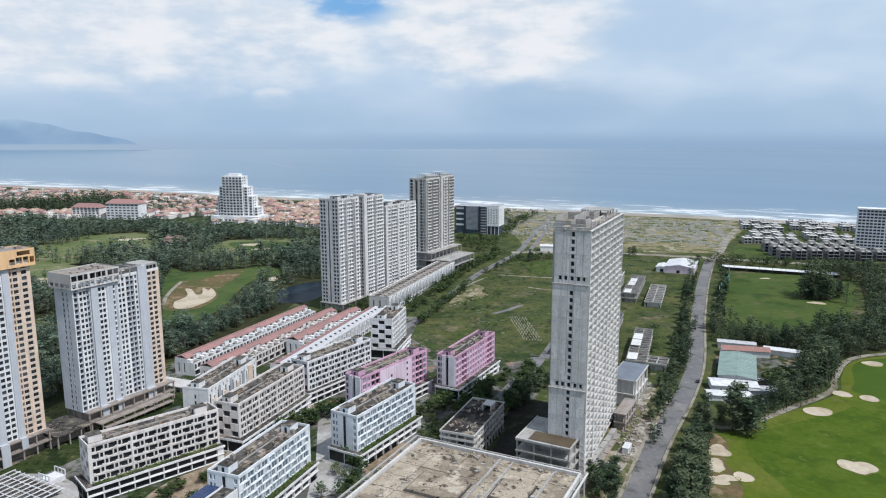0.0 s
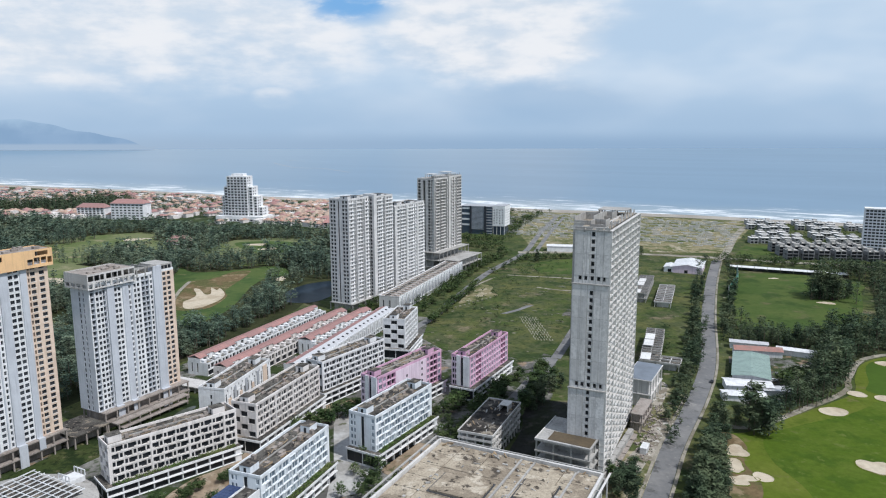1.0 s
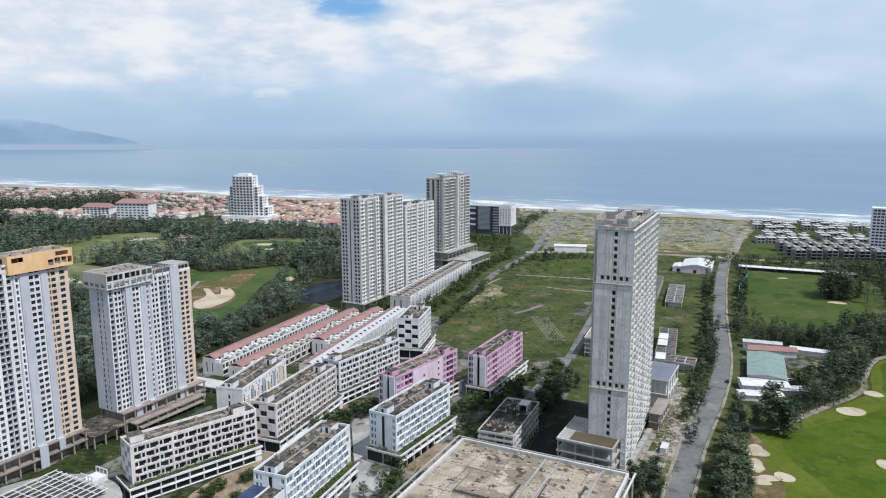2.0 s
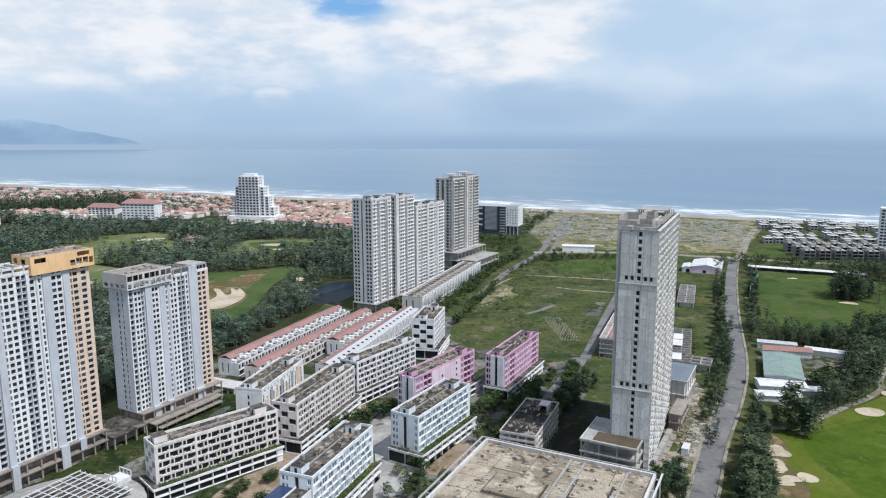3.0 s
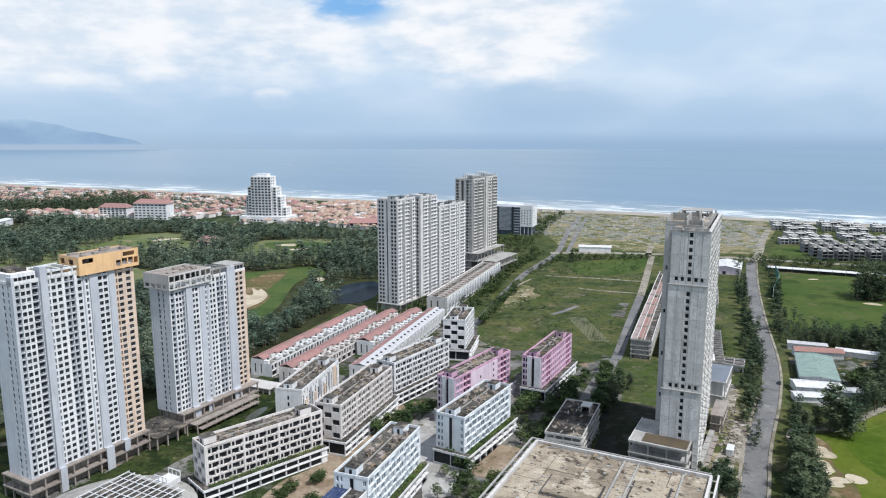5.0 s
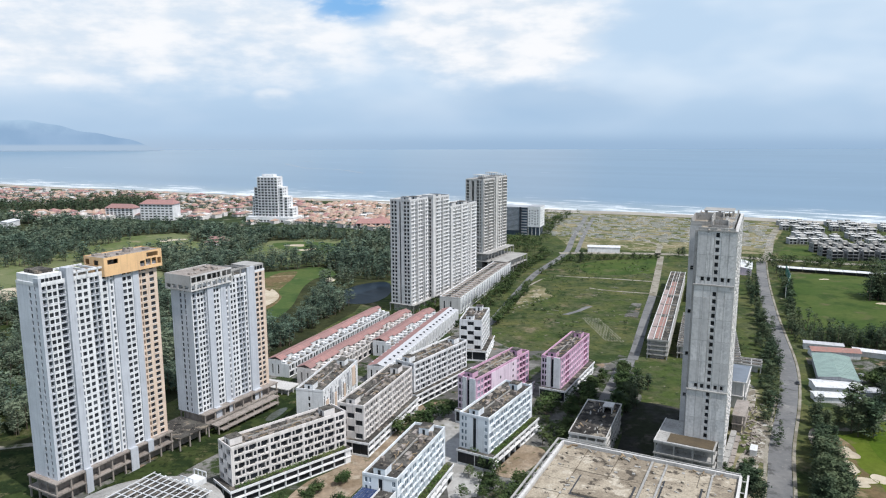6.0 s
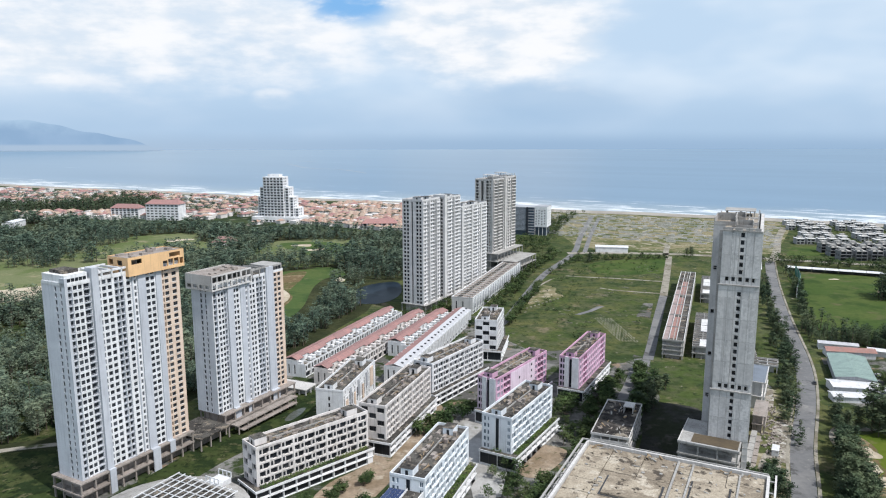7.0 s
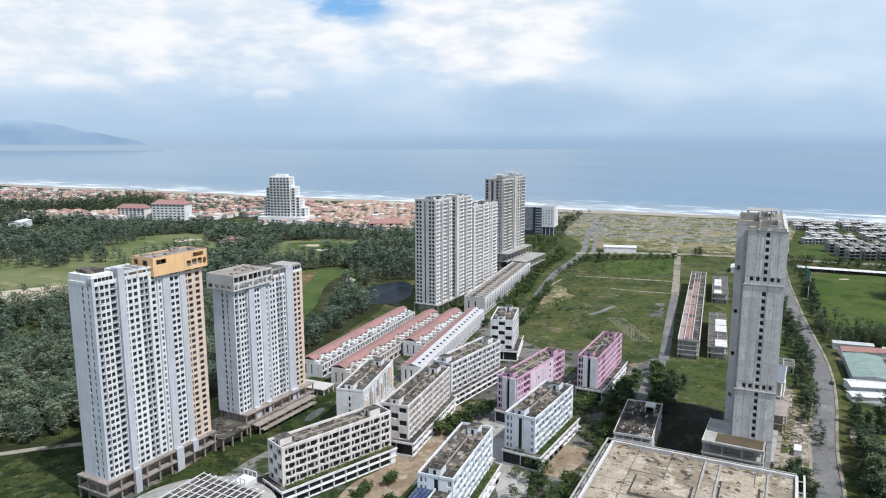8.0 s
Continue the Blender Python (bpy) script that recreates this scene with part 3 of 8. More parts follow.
golf = [
    ("fairway", WOOD_FAIRWAY, "mown green golf fairway among casuarinas", [(-226, 543), (-246, 594), (-263, 662), (-240, 640), (-193, 659), (-183, 670), (-163, 662), (-152, 629), (-167, 619), (-172, 590), (-171, 559), (-168, 513), (-173, 477), (-193, 462)]),
    ("rough", HEATH, "brown heath rough beside a fairway", [(-213, 511), (-226, 568), (-230, 602), (-216, 614), (-206, 643), (-192, 649), (-189, 614), (-190, 568), (-182, 543), (-184, 509), (-199, 500)]),
    ("fairway", DRY_FAIRWAY, "pale green golf fairway with dry edges", [(-560, 690), (-470, 605), (-405, 590), (-330, 560), (-290, 570), (-310, 640), (-400, 690), (-470, 700), (-540, 745)]),
    ("fairway", DRY_FAIRWAY, "narrow golf fairway between woods", [(-500, 830), (-430, 800), (-330, 745), (-300, 770), (-360, 840), (-410, 880), (-470, 860)]),
    ("fairway", WOOD_FAIRWAY, "small golf green in the woods", [(-255, 815), (-215, 750), (-170, 745), (-165, 790), (-200, 825)]),
    ("fairway", DRY_FAIRWAY, "rough grass clearing in the woods", [(-290, 430), (-262, 425), (-255, 455), (-285, 470)]),
    ("fairway", ROUGH_GRASS, "grass clearing beside a path", [(-300, 185), (-205, 190), (-196, 240), (-216, 270), (-236, 272), (-258, 262), (-310, 245)]),
    ("fairway", LAWN, "golf practice lawn behind a net", [(256, 628), (313, 628), (350, 590), (328, 550), (300, 500), (258, 440), (228, 426), (200, 436), (190, 458), (212, 515), (235, 578)]),
    ("fairway", FAIRWAY, "wide bright green golf fairway with bunkers", [(112, 283), (128, 290), (152, 305), (180, 322), (200, 337), (213, 359), (232, 382), (262, 394), (340, 400), (340, 160), (110, 150), (96, 200), (98, 245)]),
]
for i, (name, mat, label, pts) in enumerate(golf):
    sheet(name, pts, 0.10 + 0.012 * i, mat, label, "grass")
sheet("rough", [(96, 235), (110, 283), (118, 287), (119, 274), (112, 260), (112, 246), (106, 232)], 0.24, HEATH, "orange-brown rough ground round the bunkers", "grass")
sheet("green", [(215, 350), (240, 385), (300, 385), (290, 330), (235, 320), (208, 335)], 0.235, land_material("golf_green", [((0.064, 0.114, 0.018),), ((0.056, 0.10, 0.017), 0.4, 0.6, 1.0)], 0.02, grain=0.08, bump=0.05), "smooth dark golf green", "grass")
MOWN_CORE = land_material("mown_fairway_core", [((0.072, 0.118, 0.013),), ((0.092, 0.134, 0.020), 0.44, 0.62, 1.0), ((0.056, 0.100, 0.012), 0.48, 0.60, 2.4), ((0.105, 0.140, 0.030), 0.58, 0.66, 5.0)], 0.03, grain=0.16, bump=0.08)
sheet("fairway_core", [(131, 284), (152, 296), (182, 309), (206, 326), (224, 348), (248, 372), (300, 378), (340, 380), (340, 170), (134, 160), (121, 200), (126, 238), (124, 262)], 0.215, MOWN_CORE, "darker mown middle of the golf fairway", "grass")


def bunker(x, y, rx, ry, turn, seed, wob=0.22):
    """A shallow sand hollow with a raised lip of grass."""
    rnd = random.Random(seed)
    ph = [rnd.uniform(0, 6.28) for _ in range(3)]
    s = Shape()
    rings = ((1.10, 0.26), (1.0, 0.46), (0.93, 0.36), (0.55, 0.29))
    pts = []
    for k, (r, z) in enumerate(rings):
        row = []
        for i in range(28):
            a = i / 28 * 2 * math.pi
            f = r * (1 + wob * math.sin(2 * a + ph[0]) + wob * 0.6 * math.sin(3 * a + ph[1]) + wob * 0.3 * math.sin(5 * a + ph[2]))
            row.append((rx * f * math.cos(a), ry * f * math.sin(a), z))
        pts.append(row)
    for k in range(3):
        for i in range(28):
            j = (i + 1) % 28
            s.quad(pts[k][i], pts[k][j], pts[k + 1][j], pts[k + 1][i], 1 if k == 0 else 0)
    s.poly(pts[3], 0)
    ob = new("bunker", s.mesh("bunker", SAND, FAIRWAY))
    ob.matrix_basis = pose(x, y, 0, 0, 0, turn)
    tagged(ob, "shallow golf bunker of pale sand in grass", "bunker", "golf bunkers")


for i, row in enumerate([(113, 270, 5.6, 4.2, 20, 0.26), (106, 257, 4.2, 6.0, 10, 0.32), (105, 246, 5.4, 3.8, -15, 0.30), (114, 248, 3.2, 4.4, 20, 0.08), (175.3, 311, 6.5, 5.5, 10, 0.04), (199, 333, 4.4, 4.2, 0, 0.06),
                         (209, 327, 4.6, 4.2, 0, 0.08), (162, 256, 6.0, 6.5, 0, 0.18), (242, 379, 5.0, 5.0, 0, 0.1), (-154, 610, 4, 9, 0, 0.2), (-355, 600, 24, 12, 0, 0.25), (-300, 770, 12, 10, 0, 0.3), (-370, 790, 10, 9, 0, 0.3),
                         (-225, 800, 9, 10, 0, 0.3), (-205, 770, 8, 9, 0, 0.3), (-385, 840, 14, 10, 0, 0.3), (300, 560, 6, 5, 0, 0.2), (284, 520, 6, 4, 0, 0.2), (285, 610, 4, 2.5, 0, 0.2)]):
    bunker(*row[:5], seed=i, wob=row[5])

sheet("water_pond", [(-136, 530), (-138, 560), (-126, 590), (-104, 602), (-97, 575), (-99, 545), (-112, 524)], 0.12, POND, "still dark pond among trees", "pond")
sheet("water_pool", [(-134, 304), (-133, 312), (-129.5, 318), (-127, 318), (-128, 311), (-131, 304)], 0.14, PUDDLE, "shallow puddle pool in rough grass", "pond")

RIGHT_ROAD = [(3, 100), (36, 168.5), (68.8, 234), (88.9, 276), (119.2, 332), (144.3, 386.6), (180, 483.5), (224, 595), (267.5, 697)]
strip("road_east", RIGHT_ROAD, 8.6, 0.14, ASPHALT, "grey asphalt road with pale shoulders", "road")
strip("pavement_east", [(x + 4.7, y - 2.2) for x, y in RIGHT_ROAD], 1.3, 0.26, TRACK, "narrow pale kerbed footway beside the road", "pavement")
strip("pavement_west", [(x - 4.7, y + 2.2) for x, y in RIGHT_ROAD[:5]], 1.2, 0.26, TRACK, "narrow pale footway beside the road", "pavement")
strip("track_beach", [(268, 697), (296, 744), (350, 854), (402, 948)], 8.0, 0.13, TRACK, "pale sandy track down to the beach", "track")
BOULEVARD = [(-38, 430), (-26, 458), (-16, 482), (10, 568), (34, 642), (78, 746), (105, 852), (127, 935), (148, 1010), (163, 1066)]
strip("road_boulevard", BOULEVARD, 6.4, 0.14, ASPHALT, "grey asphalt boulevard towards the sea", "road")
strip("road_boulevard_north", [(x + 11, y - 4) for x, y in BOULEVARD[5:]], 5.0, 0.14, ASPHALT, "second carriageway of the boulevard", "road")
strip("road_cross", [(72, 748), (96, 747), (140, 747), (190, 739), (230, 728), (268, 716), (330, 690), (470, 640)], 11.0, 0.15, TRACK, "pale coastal cross road", "road")
strip("track_field", [(176, 728), (149, 648), (132, 598), (115, 549)], 6.0, 0.13, TRACK, "pale concrete track beside the shop skeletons", "track")
strip("road_field", [(115, 549), (97, 500), (81, 456), (66, 414), (57, 390)], 6.0, 0.13, ASPHALT, "grey asphalt lane beside the shop skeletons", "road")
strip("track_far", [(172, 728), (186, 770), (196, 800), (190, 830)], 6.0, 0.15, TRACK, "pale sandy track through the dunes", "track")
strip("track_scrub", [(50, 628), (72, 621), (93, 616), (132, 602)], 2.6, 0.12, TRACK, "pale trodden path across the field", "track")
strip("track_scrub_low", [(12, 566), (22, 590), (34, 612)], 2.0, 0.12, TRACK, "pale trodden path across the field", "track")
strip("track_scrub_mid", [(70, 577), (88, 566), (118, 556)], 2.4, 0.12, TRACK, "pale trodden path across the field", "track")
strip("road_service", [(54, 390), (36, 345), (18, 305), (-2, 258), (-22, 212), (-42, 165)], 9.0, 0.13, ASPHALT, "shaded asphalt street lined with trees", "road")
strip("road_court", [(-160, 372), (-118, 345), (-96, 332), (-72, 345), (-40, 405)], 6.0, 0.12, PAVING, "pale service lane behind the blocks", "road")
sheet("bunker_sand", [(-470, 548), (-436, 567), (-403, 588), (-372, 588), (-352, 560), (-374, 536), (-412, 526), (-450, 520)], 0.30, SAND, "long band of pale bare sand", "sand")
strip("path_cart", [(104, 272), (107, 285), (115, 295), (128, 294), (146, 303), (165, 316), (185, 329), (199, 341), (205, 352), (213, 363), (226, 380), (240, 391), (262, 398), (300, 404)], 3.2, 0.28, TRACK, "pale golf cart path", "path")
strip("path_woods", [(-300, 252), (-255, 269), (-236, 276), (-212, 282), (-190, 285)], 3.5, 0.16, TRACK, "pale track at the edge of the woods", "path")
sheet("bunker_sand", [(-202, 506), (-210, 526), (-208, 535), (-208, 549), (-218, 571), (-212, 569), (-202, 551), (-198, 554), (-205, 576), (-197, 566), (-197, 574), (-186, 552), (-184, 533), (-187, 519), (-192, 507)], 0.28, SAND, "ragged pale sand waste in brown rough", "sand", 3)
strip("path_golf", [(-215, 516), (-222, 539), (-228, 568), (-232, 600)], 3.0, 0.27, TRACK, "pale golf path", "path")
sheet("yard_sheds", [(126, 320), (150, 318), (176, 340), (200, 372), (212, 392), (190, 398), (160, 396), (140, 345)], 0.13, PAVING, "pale concrete yard beside the sheds", "yard", 1)
sheet("pad_field", [(76, 485), (92, 525), (99, 523), (85, 482)], 0.16, PAVING, "grey concrete pad in the field", "pad", 1)
sheet("pad_bare", [(3, 522), (12, 556), (17, 574), (24, 588), (33, 578), (30, 560), (35, 548), (24, 536), (14, 528)], 0.10, DUNE, "bare sandy patch in the field", "ground")
sheet("pad_earth", [(33, 491), (45, 502), (54, 514), (60, 515), (48, 500), (37, 490)], 0.14, ASPHALT, "dark concrete strip in the field", "pad", 1)
strip("water_wake", [(-706, 2866), (-549, 2515), (-433, 2437), (-307, 2206)], 5.0, 0.6, GREY_TILE, "thin white boat wake on the sea", "wake")
strip("water_wake_far", [(-721, 3133), (-650, 3060), (-609, 3015)], 5.0, 0.6, GREY_TILE, "thin white boat wake on the sea", "wake")
RUBBLE = land_material("rubble_ground", [((0.38, 0.35, 0.30),), ((0.22, 0.195, 0.155), 0.43, 0.55, 1.0), ((0.52, 0.50, 0.46), 0.54, 0.60, 2.3), ((0.075, 0.085, 0.04), 0.55, 0.62, 1.7)], 0.12, fine=1.2, grain=0.35)
for k, pts in enumerate(([(80, 262), (92, 285), (98, 300), (92, 304), (82, 288), (74, 266)], [(66, 250), (74, 262), (80, 272), (72, 272), (62, 256)], [(96, 318), (108, 345), (104, 350), (92, 325)])):
    sheet("ground_spoil", pts, 0.13 + 0.01 * k, RUBBLE, "patch of pale sand and rubble beside the tower", "ground")
sheet("ground_court", [(18, 262), (27, 293), (33, 325), (60, 318), (53, 296), (45, 276), (37, 255)], 0.12, DARK_SOIL, "dark soil between the ruin and the tower", "ground")
BARE_EARTH = land_material("bare_earth", [((0.33, 0.26, 0.19),), ((0.25, 0.19, 0.13), 0.42, 0.60, 1.0), ((0.42, 0.36, 0.28), 0.52, 0.66, 2.2), ((0.10, 0.10, 0.05), 0.58, 0.68, 3.1)], 0.07, grain=0.3)
sheet("ground_court_sand", [(-82, 300), (-65, 325), (-60, 302), (-70, 280), (-76, 262), (-84, 240), (-92, 226), (-108, 230), (-104, 246), (-92, 262)], 0.14, BARE_EARTH, "bare sandy yard between the blocks", "ground")
sheet("ground_court_pale", [(-51, 318), (-42, 320), (-42, 290), (-40, 272), (-36, 256), (-40, 236), (-50, 232), (-52, 262), (-58, 300)], 0.15, land_material("pale_concrete_yard", [((0.46, 0.455, 0.44),), ((0.32, 0.31, 0.29), 0.45, 0.58, 1.0), ((0.12, 0.125, 0.08), 0.60, 0.68, 2.0)], 0.06, grain=0.2), "pale concrete yard between the blocks", "pavement", 1)
sheet("ground_dirt", [(-32, 256), (-21, 277), (-10, 273), (-16, 260), (-26, 250)], 0.15, BARE_EARTH, "patch of bare sandy earth beside the podium", "ground")
sheet("field_meadow", [(90, 692), (168, 716), (150, 665), (137, 637), (83, 637)], 0.09, LAWN, "bright green meadow in the overgrown field", "field")
s = Shape()
rnd = random.Random(77)
for k in range(11):
    for a in range(7):
        x, y = 45.5 + 1.8 * a + 0.42 * k + rnd.uniform(-0.2, 0.2), 482 - 5.2 * k - 0.3 * a + rnd.uniform(-0.5, 0.5)
        s.box(x, x + 0.5, y - rnd.uniform(2.5, 5.0), y, 0.0, 0.2)
        if rnd.random() < 0.7:
            s.box(x, x + rnd.uniform(0.8, 1.7), y, y + 0.8, 0.0, 0.18)
for k in range(9):
    x, y = 0.5 + 3.5 * k, 508 + 3.8 * k
    s.box(x - 0.8, x + 0.8, y - 0.7, y + 0.7, 0.0, 0.7)
for k in range(90):
    x, y = rnd.uniform(15, 140), rnd.uniform(470, 690)
    if abs((x - 10) - (y - 470) * 0.55 - 28) > 34:
        continue
    ln = rnd.uniform(1.0, 6.0)
    s.beam((x, y, 0.2), (x + ln * 0.9, y - ln * 0.45, 0.2), 0.25)
POD_FOOTING = material("mossy_footing", (0.27, 0.26, 0.20), (0.13, 0.135, 0.08), 0.95, 0.3, 2.0, bump=0.2)
tagged(new("field_footings", s.mesh("field_footings", POD_FOOTING)), "low pale concrete footings in the overgrown field", "footings", "", "stuff")
rnd = random.Random(41)
s = Shape()
for k in range(130):
    f = rnd.random()
    x, y = 72 + 24 * f + rnd.uniform(-4, 3), 268 + 48 * f + rnd.uniform(-5, 5)
    a, ln = rnd.uniform(0, 3.1), rnd.uniform(0.3, 1.3)
    s.beam((x, y, 0.3), (x + math.cos(a) * ln, y + math.sin(a) * ln, rnd.uniform(0.3, 0.7)), rnd.uniform(0.15, 0.4))
tagged(new("rubble", s.mesh("rubble", POD_CONCRETE)), "broken grey-brown concrete rubble on sandy ground", "rubble", "", "stuff")


# ---- the towers ----
GRID = -28.0                                         # bearing of the building grid


def storeys(z0, z1, n, sill, head):
    h = (z1 - z0) / n
    return [(z0 + h * i + sill, z0 + h * i + head) for i in range(n)]


GREY_FIN = material("cool_grey_fin", (0.52, 0.545, 0.585), (0.43, 0.45, 0.49), 0.75, 0.12, 1.8, streak=0.35, bump=0.08)


def residential_tower(x, y, W, L, top, rows, windows, narrow, balconies, fins, peach_from, end_cols, label):
    """A painted apartment slab with window columns, recessed balconies, fins and an unfinished crown."""
    t = thing("apartment_tower", x, y, GRID, label, "tower", "twin apartment towers")
    z0 = 9.0
    h = (top - z0) / rows
    square = storeys(z0, top, rows, 0.55, h - 0.38)
    thin = storeys(z0, top, rows, 0.45, h - 0.30)
    tall = storeys(z0, top, rows, 0.14, h - 0.24)
    holes = grid_holes(windows, square, 0.45, TOWER_GLASS) + grid_holes(narrow, thin, 0.7, None) + grid_holes(balconies, tall, 0.9, None)
    main = [q for q in holes if q[1] < peach_from]
    end = [(q[0] - peach_from, q[1] - peach_from, *q[2:]) for q in holes if q[0] > peach_from]
    sd = sides(W, L)
    wall_with_openings(t, (0, 0), (0, 1), peach_from, z0, top, main, WHITE, DARK_FRAME, lining=COOL)
    wall_with_openings(t, (0.02, peach_from), (0, 1), L - peach_from, z0, top, end, PEACH, DARK_FRAME, label="peach-painted end bay")
    # A cooler white on front and left puts their bluish shade into the paint.
    wall_with_openings(t, *sd["front"], z0, top, grid_holes(end_cols, thin, 0.5, TOWER_GLASS), COOL, DARK_FRAME)
    wall_with_openings(t, *sd["left"], z0, top, [], COOL)
    wall_with_openings(t, *sd["back"], z0, top, [], PEACH)
    for a, b, out, up, foot in fins:
        s = Shape()
        s.box(0.0, out, a, b, max(foot, z0), top + up)
        if foot < z0:
            s.box(1.82, 2.1, a, b, foot, z0)
            s.box(0.0, 2.1, a, b, z0, z0 + 0.3)
        if up > 0:
            s.box(-2.5, 0.0, a, b, top, top + up)
        part("fin", s, t, GREY_FIN)
    # dark rooms behind the narrow slots, and the balcony doors
    s = Shape()
    for a, b in narrow:
        s.quad((-0.7, a, z0), (-0.7, b, z0), (-0.7, b, top), (-0.7, a, top))
    tagged(part("slot_glazing", s, t, GLASS), kind="stuff")
    s = Shape()
    for a, b in balconies:
        for lo, hi in tall:
            m = a + (b - a) * 0.55
            s.quad((-0.9, a, lo), (-0.9, m, lo), (-0.9, m, hi), (-0.9, a, hi), 0)
            s.quad((-0.9, m, lo), (-0.9, b, lo), (-0.9, b, hi), (-0.9, m, hi), 1)
    tagged(part("balcony_door", s, t, GLASS, TOWER_GLASS), kind="stuff")
    for a, b in balconies:
        s = Shape()
        s.box(0.0, 0.3, a - 0.12, b + 0.12, 0.0, 0.14)
        for k in range(4):
            y0 = a + (b - a - 0.06) * k / 3
            s.box(0.2, 0.26, y0, y0 + 0.06, 0.14, 0.86)
        s.box(0.18, 0.28, a, b, 0.86, 0.94)
        me = s.mesh("balustrade", GREY_FIN)
        for lo, hi in storeys(z0, top, rows, 0.0, 1.0):
            part("balustrade", me, t, at=Matrix.Translation((0, 0, lo)))
    # sills cast thin lines under every row
    for lo, hi in square:
        s = Shape()
        for a, b in windows:
            s.box(0.0, 0.14, a - 0.12, b + 0.12, lo - 0.16, lo - 0.03)
        tagged(part("string_course", s, t, WHITE), kind="stuff")
    flat_roof(t, W, L, top, WHITE, ROOF_DIRT, 1.1)
    return t


A = residential_tower(-188.6, 230.5, 12.6, 48.0, 79.4, 29, [(3.1, 4.6), (5.0, 6.4), (14.0, 15.6), (16.3, 17.9), (23.9, 25.5), (32.3, 34.0), (34.5, 36.2), (40.9, 42.8), (44.4, 46.5)],
                      [(12.4, 13.4), (27.2, 28.1), (39.8, 40.5)], [(1.2, 2.7), (7.0, 9.4), (19.0, 20.7), (21.0, 22.7)],
                      [(9.6, 12.2, 1.1, 4.8, 0.0), (28.5, 31.9, 0.6, 0.0, 0.0), (0.0, 1.0, 0.25, 2.6, 9.0), (36.6, 39.2, 0.45, 0.0, 4.6), (26.0, 26.5, 0.4, 0.0, 9.0)], 39.3,
                      [(7.1, 8.1), (10.1, 10.9)], "cool white apartment tower with peach end and orange crown")
B = residential_tower(-159.0, 289.3, 12.4, 44.7, 65.4, 23, [(3.1, 4.4), (4.9, 6.2), (12.1, 13.5), (13.9, 15.3), (22.2, 23.4), (24.0, 25.3), (31.1, 32.2), (38.2, 40.0), (40.9, 42.8)],
                      [(19.5, 20.4)], [(0.5, 2.4), (6.5, 7.8), (26.4, 28.3), (28.6, 30.4)],
                      [(8.1, 11.5, 0.9, 0.0, 4.6), (16.1, 19.2, 0.4, 0.0, 4.6), (20.6, 21.6, 0.3, 0.0, 9.0), (32.5, 37.3, 0.8, 3.4, 0.0)], 37.6,
                      [(5.1, 6.2), (8.0, 8.8)], "cool white apartment tower with an unfinished concrete crown")


def hollow_crown(t, x0, x1, y0, y1, z0, z1, mat, right, front, what=None, label=""):
    """An overhanging roof storey with openings, floor, cross walls and roof."""
    wall_with_openings(t, (x1, y0), (0, 1), y1 - y0, z0, z1, right, mat, mat, label, "crown_wall")
    wall_with_openings(t, (x0, y0), (1, 0), x1 - x0, z0, z1, front, mat, mat, label, "crown_wall")
    wall_with_openings(t, (x0, y1), (0, -1), y1 - y0, z0, z1, [], mat, mat, label, "crown_wall")
    wall_with_openings(t, (x1, y1), (-1, 0), x1 - x0, z0, z1, [], mat, mat, label, "crown_wall")
    s = Shape()
    s.box(x0 + 0.05, x1 - 0.05, y0 + 0.05, y1 - 0.05, z0, z0 + 0.25)
    part("crown_floor", s, t, mat)
    s = Shape()
    s.box(x0 + 0.3, x1 - 0.3, y0 + 0.3, y1 - 0.3, z1 - 0.6, z1 - 0.3)
    rnd = random.Random(int(z1 * 10))
    for i in range(9):
        px, py = rnd.uniform(x0 + 1, x1 - 3), rnd.uniform(y0 + 1, y1 - 5)
        s.box(px, px + rnd.uniform(0.8, 2.0), py, py + rnd.uniform(0.8, 4.0), z1 - 0.3, z1 + rnd.uniform(0.1, 0.9))
    part("crown_roof", s, t, POD_CONCRETE)
    s = Shape()
    s.box(x0 + 2.5, x0 + 2.8, y0 + 1, y1 - 1, z0 + 0.25, z1 - 0.6)
    part("cross_wall", s, t, CONCRETE)
    for k in range(1, 5):
        s = Shape()
        yy = y0 + (y1 - y0) * k / 5
        s.box(x0 + 2.8, x1 - 2.0, yy, yy + 0.25, z0 + 0.25, z1 - 0.6)
        part("cross_wall", s, t, CONCRETE)


ORANGE = material("orange_render", (0.80, 0.52, 0.27), (0.68, 0.44, 0.24), 0.8, 0.18, 2.0, streak=0.25, bump=0.1)
hollow_crown(A, -9.8, 1.6, 24.0, 49.6, 78.4, 85.4, ORANGE, [(1.5, 6.0, 82.6, 84.4, 0.5, None), (18.6, 23.8, 82.9, 84.6, 0.5, None), (15.4, 17.6, 79.4, 81.8, 0.5, None), (18.0, 20.4, 79.6, 82.2, 0.5, None), (20.8, 23.0, 79.6, 82.2, 0.5, None), (23.4, 25.2, 79.6, 82.0, 0.5, None)],
             [(0.8, 3.2, 82.4, 84.4, 0.5, None), (5.4, 8.2, 79.4, 81.4, 0.5, None), (5.4, 8.2, 82.2, 84.2, 0.5, None)])
hollow_crown(B, -14.2, 1.5, -1.2, 22.2, 64.2, 71.0, BEIGE, [(0.4 + 2.88 * i, 2.98 + 2.88 * i - (0.7 if (i + j) % 3 == 0 else 0.0), 64.7 + 3.1 * j, 67.1 + 3.1 * j, 0.5, None) for i in range(8) for j in range(2)],
             [(0.8 + 3.6 * i, 3.4 + 3.6 * i, 65.0, 66.6, 0.5, None) for i in range(4)])
